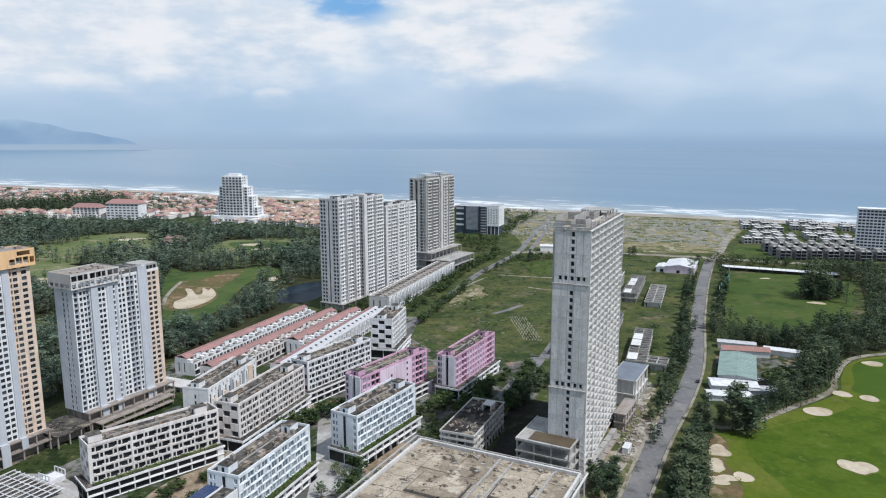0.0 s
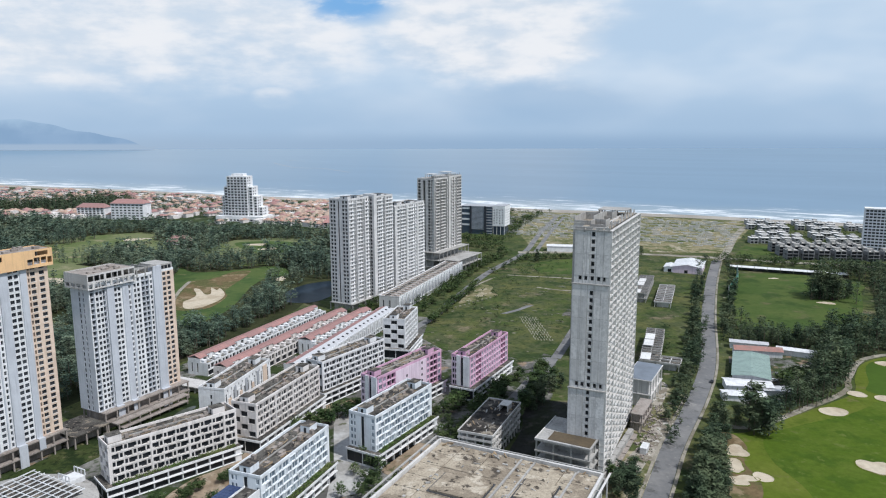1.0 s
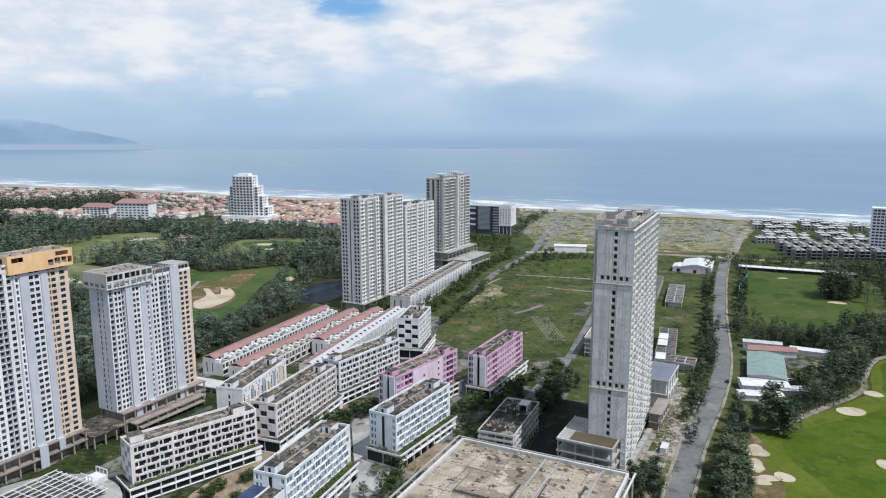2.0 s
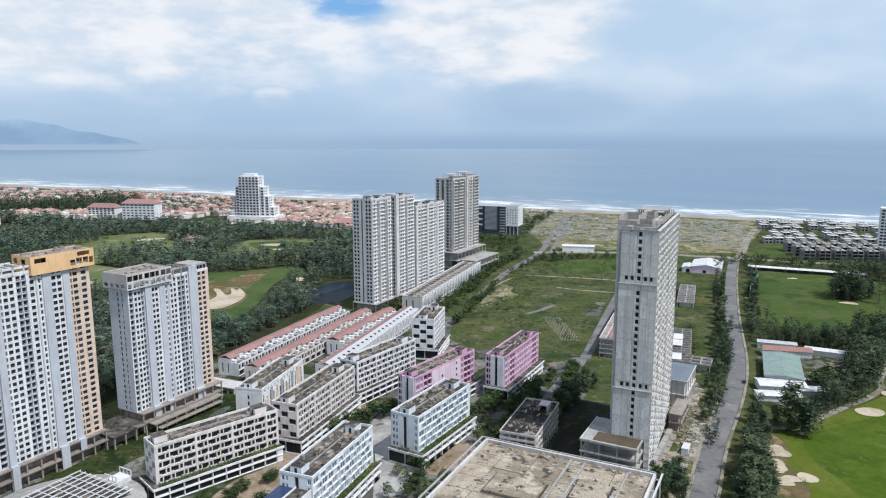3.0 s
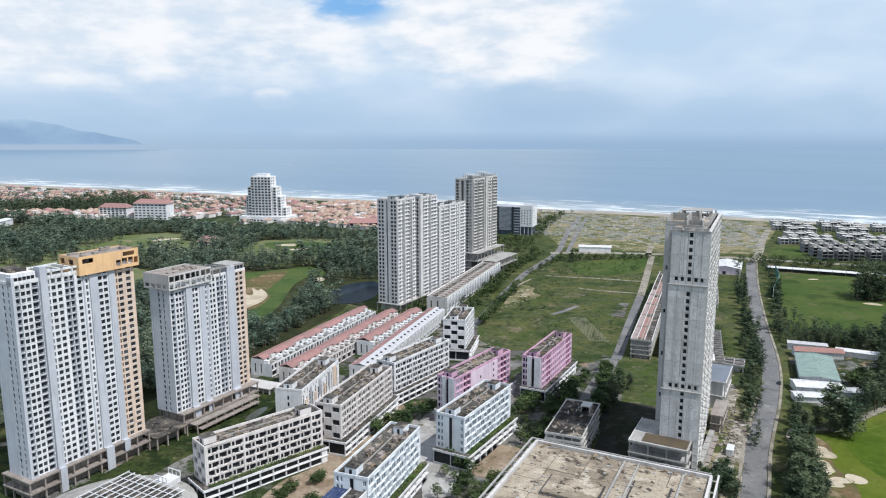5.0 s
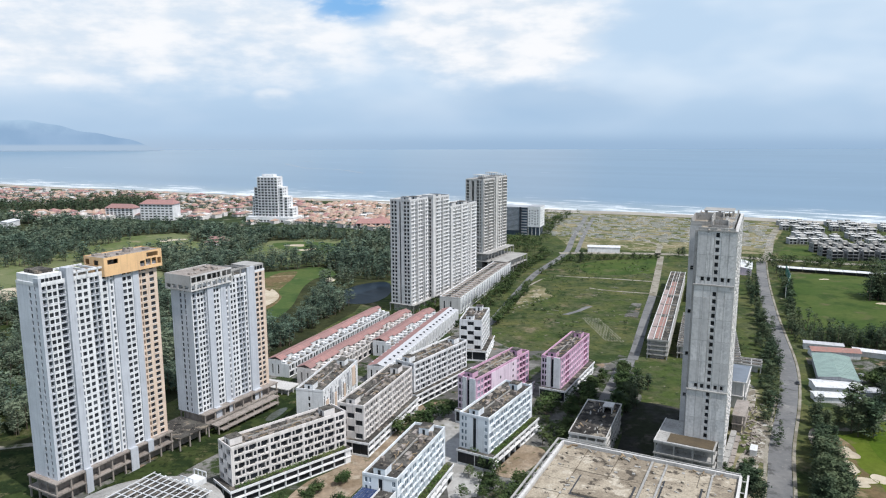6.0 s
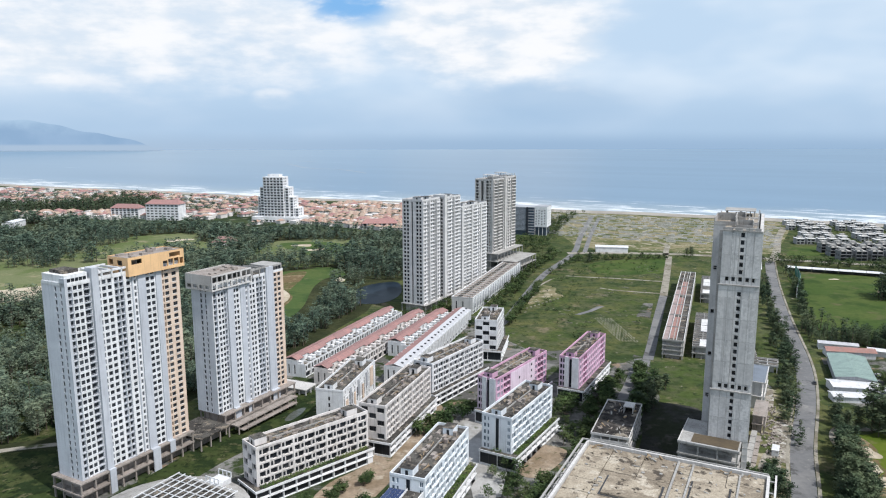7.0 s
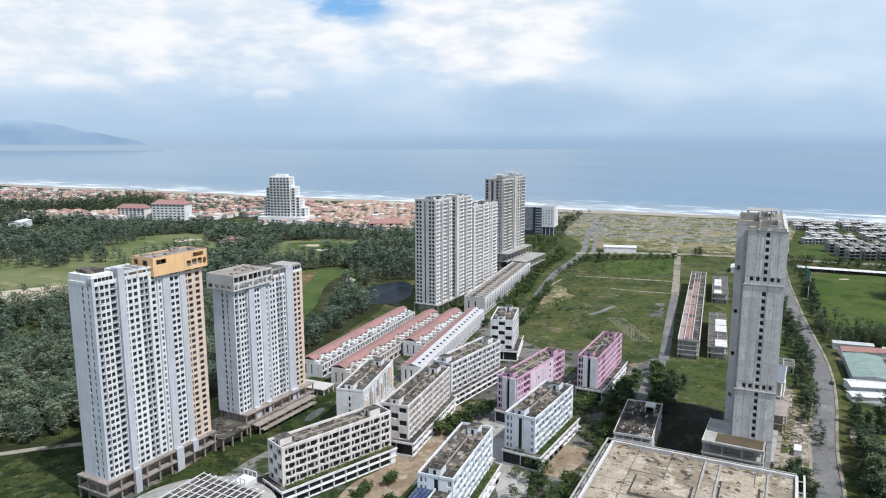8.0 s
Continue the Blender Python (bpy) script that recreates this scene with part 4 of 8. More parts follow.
# open roof frames
s = Shape()
for yy in (10.5, 14.0, 18.0, 22.0):
    s.box(-12.0, 0.3, yy, yy + 0.5, 81.6, 82.3)
s.box(-0.5, 0.3, 10.0, 24.5, 81.6, 82.3)
s.box(-12.2, -11.6, 10.0, 24.5, 81.6, 82.3)
for yy in (14.0, 18.0, 22.0):
    s.box(-0.45, 0.25, yy, yy + 0.5, 79.4, 81.6)
part("roof_frame", s, A, WHITE)
s = Shape()
s.box(-12.3, -0.2, 0.3, 8.8, 79.6, 83.0)
s.box(-10.6, -3.0, 2.0, 7.6, 83.0, 84.2, 1)
for k in range(5):
    s.box(-0.3, -0.10, 1.3 + 1.45 * k, 2.5 + 1.45 * k, 80.4, 81.7, 2)
part("plant_room", s, A, WHITE, ROOF_DIRT, GLASS)
s = Shape()
for yy in (22.5, 26.0, 30.0):
    s.box(-11.0, 0.2, yy, yy + 0.5, 68.6, 69.4)
s.box(-0.4, 0.2, 22.2, 35.0, 68.6, 69.4)
for yy in (24.0, 28.5, 32.5):
    s.box(-0.4, 0.2, yy, yy + 0.6, 65.4, 68.6)
part("roof_frame", s, B, CONCRETE)
s = Shape()
s.box(-12.0, -0.3, 35.2, 44.4, 65.4, 69.0)
for y0 in (36.0, 38.0, 40.0, 42.0):
    s.box(-0.35, -0.15, y0, y0 + 1.5, 66.2, 68.2, 1)
part("plant_room", s, B, CONCRETE, GLASS)


def open_frame(t, x0, x1, y0, y1, levels, bay, mat, slab=0.45, col=0.55, core=None, edge=None):
    """A concrete skeleton: slabs on columns, open on all sides, with a core wall inside."""
    for z in levels:
        s = Shape()
        s.box(x0, x1, y0, y1, z - slab, z)
        part("slab", s, t, edge or mat)
    nx, ny = max(1, round((x1 - x0) / bay)), max(1, round((y1 - y0) / bay))
    s = Shape()
    s.box(0, col, 0, col, 0.0, levels[-1] - 0.05)
    me = s.mesh("column", mat)
    for i in range(nx + 1):
        for j in range(ny + 1):
            if 0 < i < nx and 0 < j < ny:
                continue
            cx, cy = x0 + 0.3 + (x1 - x0 - 0.6 - col) * i / nx, y0 + 0.3 + (y1 - y0 - 0.6 - col) * j / ny
            part("column", me, t, at=Matrix.Translation((cx, cy, 0)))
    if core:
        s = Shape()
        s.box(*core, 0.0, levels[-1] - slab - 0.02)
        part("core_wall", s, t, mat)


SLATE_SHEET = material("slate_roof_sheet", (0.17, 0.195, 0.23), (0.12, 0.14, 0.165), 0.6, 0.2, 2.0, bump=0.1)
pod = thing("tower_podium", -188.6, 230.5, GRID, "unfinished concrete podium frame under the twin towers", "podium")
open_frame(pod, -14.6, 1.8, -2.0, 49.0, [4.6, 8.98], 5.6, POD_CONCRETE, slab=0.6, core=(-12, -1.5, 1.0, 47.5))
open_frame(pod, -14.0, 5.0, 49.2, 66.0, [5.6], 5.6, POD_CONCRETE, core=(-12, 0.0, 50, 65), edge=ROOF_DIRT)
open_frame(pod, -14.0, 1.8, 66.2, 113.0, [4.6, 8.98], 5.6, POD_CONCRETE, slab=0.6, core=(-12, -1.5, 67, 111))
s = Shape()
s.box(3.1, 7.0, 68.0, 108.0, 4.1, 4.6)
s.box(5.0, 8.5, 70.0, 106.0, 2.0, 2.4)
for k in range(8):
    s.box(6.2, 6.7, 69.0 + 5.4 * k, 69.5 + 5.4 * k, 0.0, 4.1)
part("terrace", s, pod, POD_CONCRETE)

# the bare concrete tower
N = thing("concrete_tower", 52.0, 245.8, -24.5, "unfinished bare concrete tower with white open balcony grid", "tower")
NW, NL, NT = 13.0, 62.0, 95.3
z_steps = [(16.9, 35.4, 1.0, 0.7), (35.8, 75.4, 0.45, 0.35), (75.8, NT, 0.0, 0.0)]
n_rows = 29
pitch_n = (NT - 16.9) / n_rows
for z0, z1, out, left in z_steps:
    # Dark panes stand in for the unlit depth of these unglazed openings.
    win = []
    for i in range(n_rows):
        lo = 16.9 + pitch_n * i + 0.6
        if z0 <= lo < z1 - 1.6:
            win.append((6.1 + left, 7.35 + left, lo, lo + 1.7, 0.9, GLASS))
    if z0 > 20:
        last = min(h[2] for h in win)
        win += [(a + left, a + 1.15 + left, last, last + 1.7, 0.9, GLASS) for a in (1.7, 3.8, 8.5, 10.7)]
    wall_with_openings(N, (-NW - left, -out), (1, 0), NW + left, z0, z1, win, RAW_PANEL, name="front_wall")
    wall_with_openings(N, (-NW - left, 14.0), (0, -1), 14.0 + out, z0, z1, [], RAW_PANEL, name="side_wall")
    s = Shape()
    s.box(-NW - left - 0.25, 0.15, -out - 0.3, 0.3, z1, z1 + 0.4)
    part("ledge", s, N, CONCRETE)
    s = Shape()
    for k, a in enumerate((3.2, 5.6, 8.0, 10.5)):
        s.box(-NW - left + a, -NW - left + a + 0.14, -out - 0.07, -out, z0, z1 - 0.05)
    for zz in np.arange(z0 + pitch_n, z1 - 1.0, pitch_n):
        s.box(-NW - left + 0.1, -0.1, -out - 0.035, -out, zz, zz + 0.07)
    tagged(part("panel_joints", s, N, CONCRETE), kind="stuff")
for z0, z1, out, left in z_steps:
    edges = [-NW - left + 0.08, -NW - left + 3.2, -NW - left + 5.6, -NW - left + 8.0, -NW - left + 10.5, -0.12]
    for k in range(5):
        if k == 2:
            continue
        s = Shape()
        s.box(edges[k] + 0.1, edges[k + 1] - 0.05, -out - 0.09, -out - 0.02, 0.1, pitch_n * 3 - 0.05)
        me = s.mesh("panel", RAW_PANEL)
        zz = z0
        zz += 0.0 if z0 < 20 else pitch_n
        while zz + pitch_n * 3 < z1:
            part("panel", me, N, at=Matrix.Translation((0, 0, zz)))
            zz += pitch_n * 3
# balcony side: deep open bays between slabs and fins, storey by storey
bays, n_side = 9, 34
side_pitch = (NT - 3.0) / n_side
side_h = []
for i in range(n_side):
    lo = 3.0 + side_pitch * i
    for j in range(bays):
        a = 0.5 + (NL - 0.5) / bays * j
        side_h.append((a + 0.5, a + 2.7, lo + 0.15, lo + 2.35, 1.2, None))
        side_h.append((a + 3.7, a + 6.1, lo + 0.15, lo + 2.35, 1.2, None))
wall_with_openings(N, (-1.5, 0.0), (0, 1), NL, 3.0, NT, side_h, PALE_CONCRETE, name="balcony_wall", label="white open balcony grid", lining=CONCRETE)
for i in range(n_side + 1):
    z = 3.0 + side_pitch * i
    s = Shape()
    s.box(-1.5, 0.3, 0.2, NL, z - 0.15, z + 0.15)
    part("balcony_slab", s, N, BEIGE)
for j in range(bays + 1):
    a = 0.5 + (NL - 0.5) / bays * j
    s = Shape()
    s.box(-1.48, 0.36 if j in (0, 2, 5, 9) else 0.1, a - 0.2, a + 0.2, 3.2, NT - 0.2)
    if j < bays:
        s.box(-1.48, -0.3, a + 3.1, a + 3.35, 3.2, NT - 0.2)
    part("balcony_fin", s, N, PALE_CONCRETE)
for i in range(n_side):
    lo = 3.0 + side_pitch * i
    s = Shape()
    for j in range(bays):
        a = 0.5 + (NL - 0.5) / bays * j
        s.box(0.16, 0.28, a + 0.3, a + (1.7 if (i + j) % 4 else 3.2), lo + 0.15, lo + 0.75)
        if (i * 7 + j * 3) % 5 < 2:
            s.box(0.16, 0.28, a + 3.4, a + 5.2, lo + 0.15, lo + 0.65)
    tagged(part("balcony_upstand", s, N, PALE_CONCRETE), kind="stuff")
# rear block, wider to the west
rear = [(0.8 + 9.0 * k, 2.4 + 9.0 * k, z, z + 1.8, 1.0, None) for k in range(1, 5) for z in (35.4, 75.2)]
wall_with_openings(N, (-NW - 4.1, NL), (0, -1), NL - 13.6, 8.0, NT, rear, RAW_PANEL, name="rear_wall")
wall_with_openings(N, (-NW - 4.1, 13.6), (1, 0), 4.5, 8.0, NT, [(a, a + 1.2, z, z + 1.6, 1.4, GLASS) for z in (27.0, 44.0, 61.0, 78.2) for a in (0.8, 2.6)], RAW_PANEL, name="rear_wall")
wall_with_openings(N, (0, NL), (-1, 0), NW + 4.1, 0.0, NT, [], RAW_PANEL, name="rear_wall")
for i in range(0, n_rows + 1):
    z = 16.9 + pitch_n * i
    s = Shape()
    s.box(-NW + 0.5, -1.8, 0.6, NL - 0.3, z - 0.2, z)
    s.box(-NW - 3.8, -NW + 0.5, 14.2, NL - 0.3, z - 0.2, z)
    part("floor_slab", s, N, CONCRETE)
# Two walls added inside to keep light from the rooms behind the openings.
s = Shape()
s.box(-NW - 1.2, -1.0, 1.9, 2.15, 16.9, NT - 0.1)
part("inner_wall", s, N, CONCRETE)
s = Shape()
s.box(-4.4, -4.1, 2.2, NL - 1, 3.0, NT - 0.1)
part("inner_wall", s, N, CONCRETE)
s = Shape()
s.box(-8.2, -5.2, 2.5, NL - 1, 0.0, NT - 0.5)
part("core_wall", s, N, CONCRETE)
s = Shape()
s.box(-NW + 0.3, -0.9, 0.3, NL - 0.2, NT, NT + 0.15)
s.box(-NW - 3.9, -NW + 0.3, 14.0, NL - 0.2, NT, NT + 0.15)
part("roof", s, N, ROOF_SLAB)
s = Shape()
for x0, x1 in ((-NW, -9.6), (-9.0, -6.6), (-5.4, -3.0), (-2.4, -0.4)):
    s.box(x0, x1, 0.0, 0.3, NT + 0.4, NT + 1.1)
s.box(-NW, -0.4, 0.0, 0.3, NT + 1.1, NT + 1.3)
s.box(-NW - 4.1, -NW - 3.8, 13.6, NL, NT, NT + 0.9)
s.box(-NW - 3.8, -NW + 0.2, 13.6, 13.9, NT, NT + 0.9)
part("parapet", s, N, CONCRETE)
# roofless lift and stair rooms, upstand beams and column stubs on the open roof
for x0, x1, y0, y1, h in ((-9.0, -3.2, 6.0, 13.0, 2.6), (-11.0, -6.5, 34.0, 44.0, 2.2), (-17.0, -9.4, 13.9, 32.0, 2.9)):
    s = Shape()
    z = NT + 0.15
    s.box(x0, x0 + 0.3, y0, y1, z, z + h)
    s.box(x1 - 0.3, x1, y0, y1, z, z + h * 1.2)
    s.box(x0 + 0.3, x1 - 0.3, y1 - 0.3, y1, z, z + h)
    s.box(x0 + 0.3, x1 - 0.3, y0, y0 + 0.3, z, z + h * 0.55)
    part("roof_room", s, N, CONCRETE)
s = Shape()
s.box(-15.0, -3.0, 46.0, 58.0, NT + 2.4, NT + 2.7)
for x0 in (-14.6, -9.2, -3.8):
    for y0 in (46.4, 51.8, 57.2):
        s.box(x0, x0 + 0.5, y0, y0 + 0.5, NT + 0.15, NT + 2.4)
part("roof_canopy", s, N, CONCRETE)
s = Shape()
for k in range(9):
    y0 = 1.4 + 6.8 * k
    s.box(-1.9, -1.4, y0, y0 + 0.5, NT + 0.15, NT + 1.5 + 0.7 * ((k * 5) % 3))
    s.box(-5.4, -5.0, y0, y0 + 0.4, NT + 0.15, NT + 0.9 + 0.5 * ((k * 7) % 3))
for y0 in (4.5, 17.5, 22.0, 40.0):
    s.box(-11.6, -2.0, y0, y0 + 0.4, NT + 0.15, NT + 0.75)
s.box(-5.4, -5.0, 16.0, 44.0, NT + 0.15, NT + 0.8)
part("roof_upstands", s, N, BEIGE)
npod = thing("concrete_podium", 50.2, 245.5, GRID, "open two-storey concrete podium with brown flat roof", "podium")
open_frame(npod, -21.5, -0.2, -10.3, 13.0, [8.2, 12.4, 16.8], 7.0, CONCRETE, slab=0.6, core=(-19, -1.5, -5.5, 12))
s = Shape()
s.box(-17.0, -0.8, -8.6, -0.7, 16.8, 16.92)
part("roof_patch", s, npod, BROWN, label="brown waterproofed roof patch")
s = Shape()
s.box(-21.2, -17.1, -9.9, 13.0, 16.8, 16.88)
s.box(-17.0, -13.0, -0.6, 13.0, 16.8, 16.88)
part("roof_sheet", s, npod, CONCRETE)
s = Shape()
s.box(-21.5, -21.2, -10.3, 13.0, 16.8, 17.2)
s.box(-21.2, -0.2, -10.3, -10.0, 16.8, 17.2)
part("parapet", s, npod, BEIGE)
for k in range(8):
    a0, a1 = -9.0 + 7.2 * k, -2.2 + 7.2 * k
    s = Shape()
    s.box(0.2, 2.4, a0, a1, 0.0, 2.6)
    part("plinth", s, npod, CONCRETE)
    s = Shape()
    s.box(2.4, 4.2, a0 + 0.4, a1, 0.0, 0.5)
    part("step", s, npod, POD_CONCRETE)
annex = thing("annex", 101.0, 335.0, GRID, "low concrete annex with blue-grey flat roof", "annex")
open_frame(annex, -13.0, 0.0, -22.0, 5.0, [6.5, 13.5], 6.5, BEIGE, core=(-12, -1.5, -21, 3.5))
s = Shape()
s.box(-12.6, -0.4, -21.6, 4.6, 13.5, 13.62)
part("roof_sheet", s, annex, SLATE_SHEET)
low_annex = thing("annex", 90.0, 306.0, GRID, "low stained concrete wing with terraces beside the tower", "annex")
open_frame(low_annex, -7.0, -1.5, -20.0, 0.0, [4.0, 8.0], 5.0, POD_CONCRETE, core=(-6, -3.0, -19, -1))


# ---- the three towers towards the sea ----
SEA_PALE = material("weathered_pale_render", (0.67, 0.66, 0.65), (0.52, 0.515, 0.51), 0.8, 0.12, 1.8, streak=0.45, bump=0.1)
SEA_EDGE = material("pale_slab_paint", (0.76, 0.755, 0.75), (0.62, 0.615, 0.61), 0.8, 0.15, 2.0, streak=0.4, bump=0.1)


def sea_tower(x, y, W, L, base, top, rows, bay, mat, edge, label, group, bare=False, steps=(), slots=(), front_slots=()):
    """A condominium slab: bays of windows behind slab edges, full-height recesses, fins and roof rooms."""
    t = thing("condominium_tower", x, y, GRID, label, "tower", group)
    h = (top - base) / rows
    levels = storeys(base, top, rows, 0.40 if bare else 0.55, h - 0.35)
    n = int((L - 1.0) / bay)
    cols = [(0.6 + bay * i + (0.15 if bare else 0.3), 0.6 + bay * i + bay - (0.2 if bare else 0.45)) for i in range(n)]
    m = int((W - 0.6) / bay)
    fcols = [(0.5 + (W - 1.0) / m * i + 0.35, 0.5 + (W - 1.0) / m * (i + 1) - 0.35) for i in range(m)]
    sd = sides(W, L)

    def holes(columns, gaps, depth):
        keep = [q for q in grid_holes(columns, levels, depth, None) if not any(q[0] < b and q[1] > a for a, b in gaps)]
        return keep + [(a, b, base + 0.3, top - 0.8, 2.6, None) for a, b in gaps]

    wall_with_openings(t, *sd["right"], base, top, holes(cols, slots, 1.9 if bare else 1.2), edge, label="", lining=mat)
    wall_with_openings(t, *sd["front"], base, top, holes(fcols, front_slots, 1.6 if bare else 0.9), mat)
    wall_with_openings(t, *sd["left"], base, top, [], mat)
    wall_with_openings(t, *sd["back"], base, top, [], mat)
    # window walls behind the openings
    if not bare:
        s = Shape()
        s.quad((-1.2, 0.4, base), (-1.2, L - 0.4, base), (-1.2, L - 0.4, top - 0.5), (-1.2, 0.4, top - 0.5))
        s.quad((-W + 0.4, 0.9, base), (-0.9, 0.9, base), (-0.9, 0.9, top - 0.5), (-W + 0.4, 0.9, top - 0.5))
        part("glazing", s, t, TOWER_GLASS)
    s = Shape()
    for lo, hi in levels:
        ends = [0.3] + [e for q in slots for e in q] + [L - 0.3]
        for a, b in zip(ends[::2], ends[1::2]):
            if b - a > 0.5:
                s.box(0.0, 0.75, a, b, lo - 0.5, lo - 0.12)
                if not bare:
                    s.box(0.6, 0.72, a + (b - a) * 0.1, b - (b - a) * 0.35, lo - 0.12, lo + 0.45)
    tagged(part("slab_edge", s, t, edge), kind="stuff")
    s = Shape()
    for lo, hi in storeys(base, top, rows, 0.0, 0.25):
        s.box(-W + 0.5, -1.9 if bare else -1.3, 1.0, L - 0.5, lo, hi)
    tagged(part("floor_slab", s, t, CONCRETE), kind="stuff")
    s = Shape()
    s.box(-W + 4.0, -6.0 if bare else -2.8, 5.0 if bare else 2.4, L - 2, 0.0, top)
    part("core_wall", s, t, CONCRETE)
    for a, b, out, up in steps:
        s = Shape()
        s.box(0.0, out, a, b, base, top + up)
        s.box(-W * 0.5, 0.0, a, b, top, top + up)
        part("fin", s, t, mat)
    flat_roof(t, W, L, top, mat, ROOF_DIRT, 1.2)
    if bare:
        # an open upper storey of columns and beams
        s = Shape()
        for k in range(int(L / 4)):
            s.box(-0.6, -0.1, 0.4 + 4 * k, 0.9 + 4 * k, top + 1.2, top + 3.4)
            s.box(-W * 0.55, -W * 0.55 + 0.5, 0.4 + 4 * k, 0.9 + 4 * k, top, top + 4.2)
        s.box(-0.7, 0.1, 0.2, L * 0.55, top + 3.4, top + 3.8)
        s.box(-W * 0.8, -W * 0.3, L * 0.3, L * 0.7, top + 4.2, top + 4.6)
        part("crown_frame", s, t, mat)
    else:
        stair_head(t, -W * 0.7, -W * 0.3, L * 0.25, L * 0.4, top, 2.2, mat)
        stair_head(t, -W * 0.6, -W * 0.25, L * 0.65, L * 0.8, top, 1.8, mat)
    return t


sea_tower(-76.5, 495.6, 16.7, 26.0, 6.0, 81.6, 27, 2.4, SEA_PALE, SEA_EDGE, "pale condominium tower with white slab edges and dark windows", "sea towers", steps=[(0.0, 0.9, 0.5, 0.0), (8.2, 9.0, 1.6, 0.0), (18.5, 19.2, 1.6, 0.0)], slots=[(6.8, 7.9), (17.0, 18.2)], front_slots=[(7.6, 8.8)])
sea_tower(-61.5, 520.0, 17.5, 28.0, 6.0, 81.0, 27, 2.4, SEA_PALE, SEA_EDGE, "taller pale stair wing of the condominium tower", "sea towers", steps=[(0.0, 4.0, 1.2, 3.0), (15.5, 16.3, 1.2, 0.6)], slots=[(4.2, 5.6), (14.0, 15.2)])
sea_tower(-47.5, 549.0, 16.7, 48.0, 6.0, 71.2, 23, 2.4, SEA_PALE, SEA_EDGE, "pale condominium tower with grey side wall", "sea towers", steps=[(0.0, 3.0, 0.8, 0.0), (17.0, 19.0, 1.2, 0.8), (34.0, 36.0, 1.2, 0.0)], slots=[(8.0, 9.4), (19.2, 20.6), (31.0, 32.4)])
sea_tower(-17.0, 634.5, 18.0, 26.0, 20.0, 86.6, 23, 3.0, BEIGE, BEIGE, "unfinished bare concrete condominium tower", "sea towers", True, slots=[(0.5, 2.2), (9.8, 12.4), (21.6, 24.6)], front_slots=[(6.0, 8.6)])
sea_tower(-4.5, 658.5, 18.5, 28.0, 20.0, 87.2, 23, 3.0, BEIGE, BEIGE, "unfinished bare concrete condominium tower wing", "sea towers", True, steps=[(0.0, 4.0, 0.9, 1.5)], slots=[(4.2, 6.8), (15.2, 17.6)])
cpod = thing("tower_podium", -76.5, 495.6, GRID, "concrete podium frame of the condominium towers", "podium")
open_frame(cpod, -18.0, 3.0, -1.0, 112.0, [5.98], 8.0, CONCRETE, core=(-15, -1.0, 1.0, 110))
dpod = thing("tower_podium", -17.0, 634.5, GRID, "open concrete podium floors under the bare tower", "podium")
open_frame(dpod, -22.0, 7.0, -3.0, 58.0, [6.5, 13.0, 19.98], 8.0, CONCRETE, core=(-15, -2.0, 2.0, 52))
open_frame(dpod, 7.2, 22.0, 4.0, 56.0, [7.0, 13.0], 8.0, CONCRETE, core=(8.5, 18.0, 6, 52))


# ---- mid-rise blocks with podiums ----
TIMBER = material("weathered_timber", (0.40, 0.30, 0.19), (0.22, 0.16, 0.10), 0.85, 0.5, 3.0, bump=0.2, per_object=0.6)

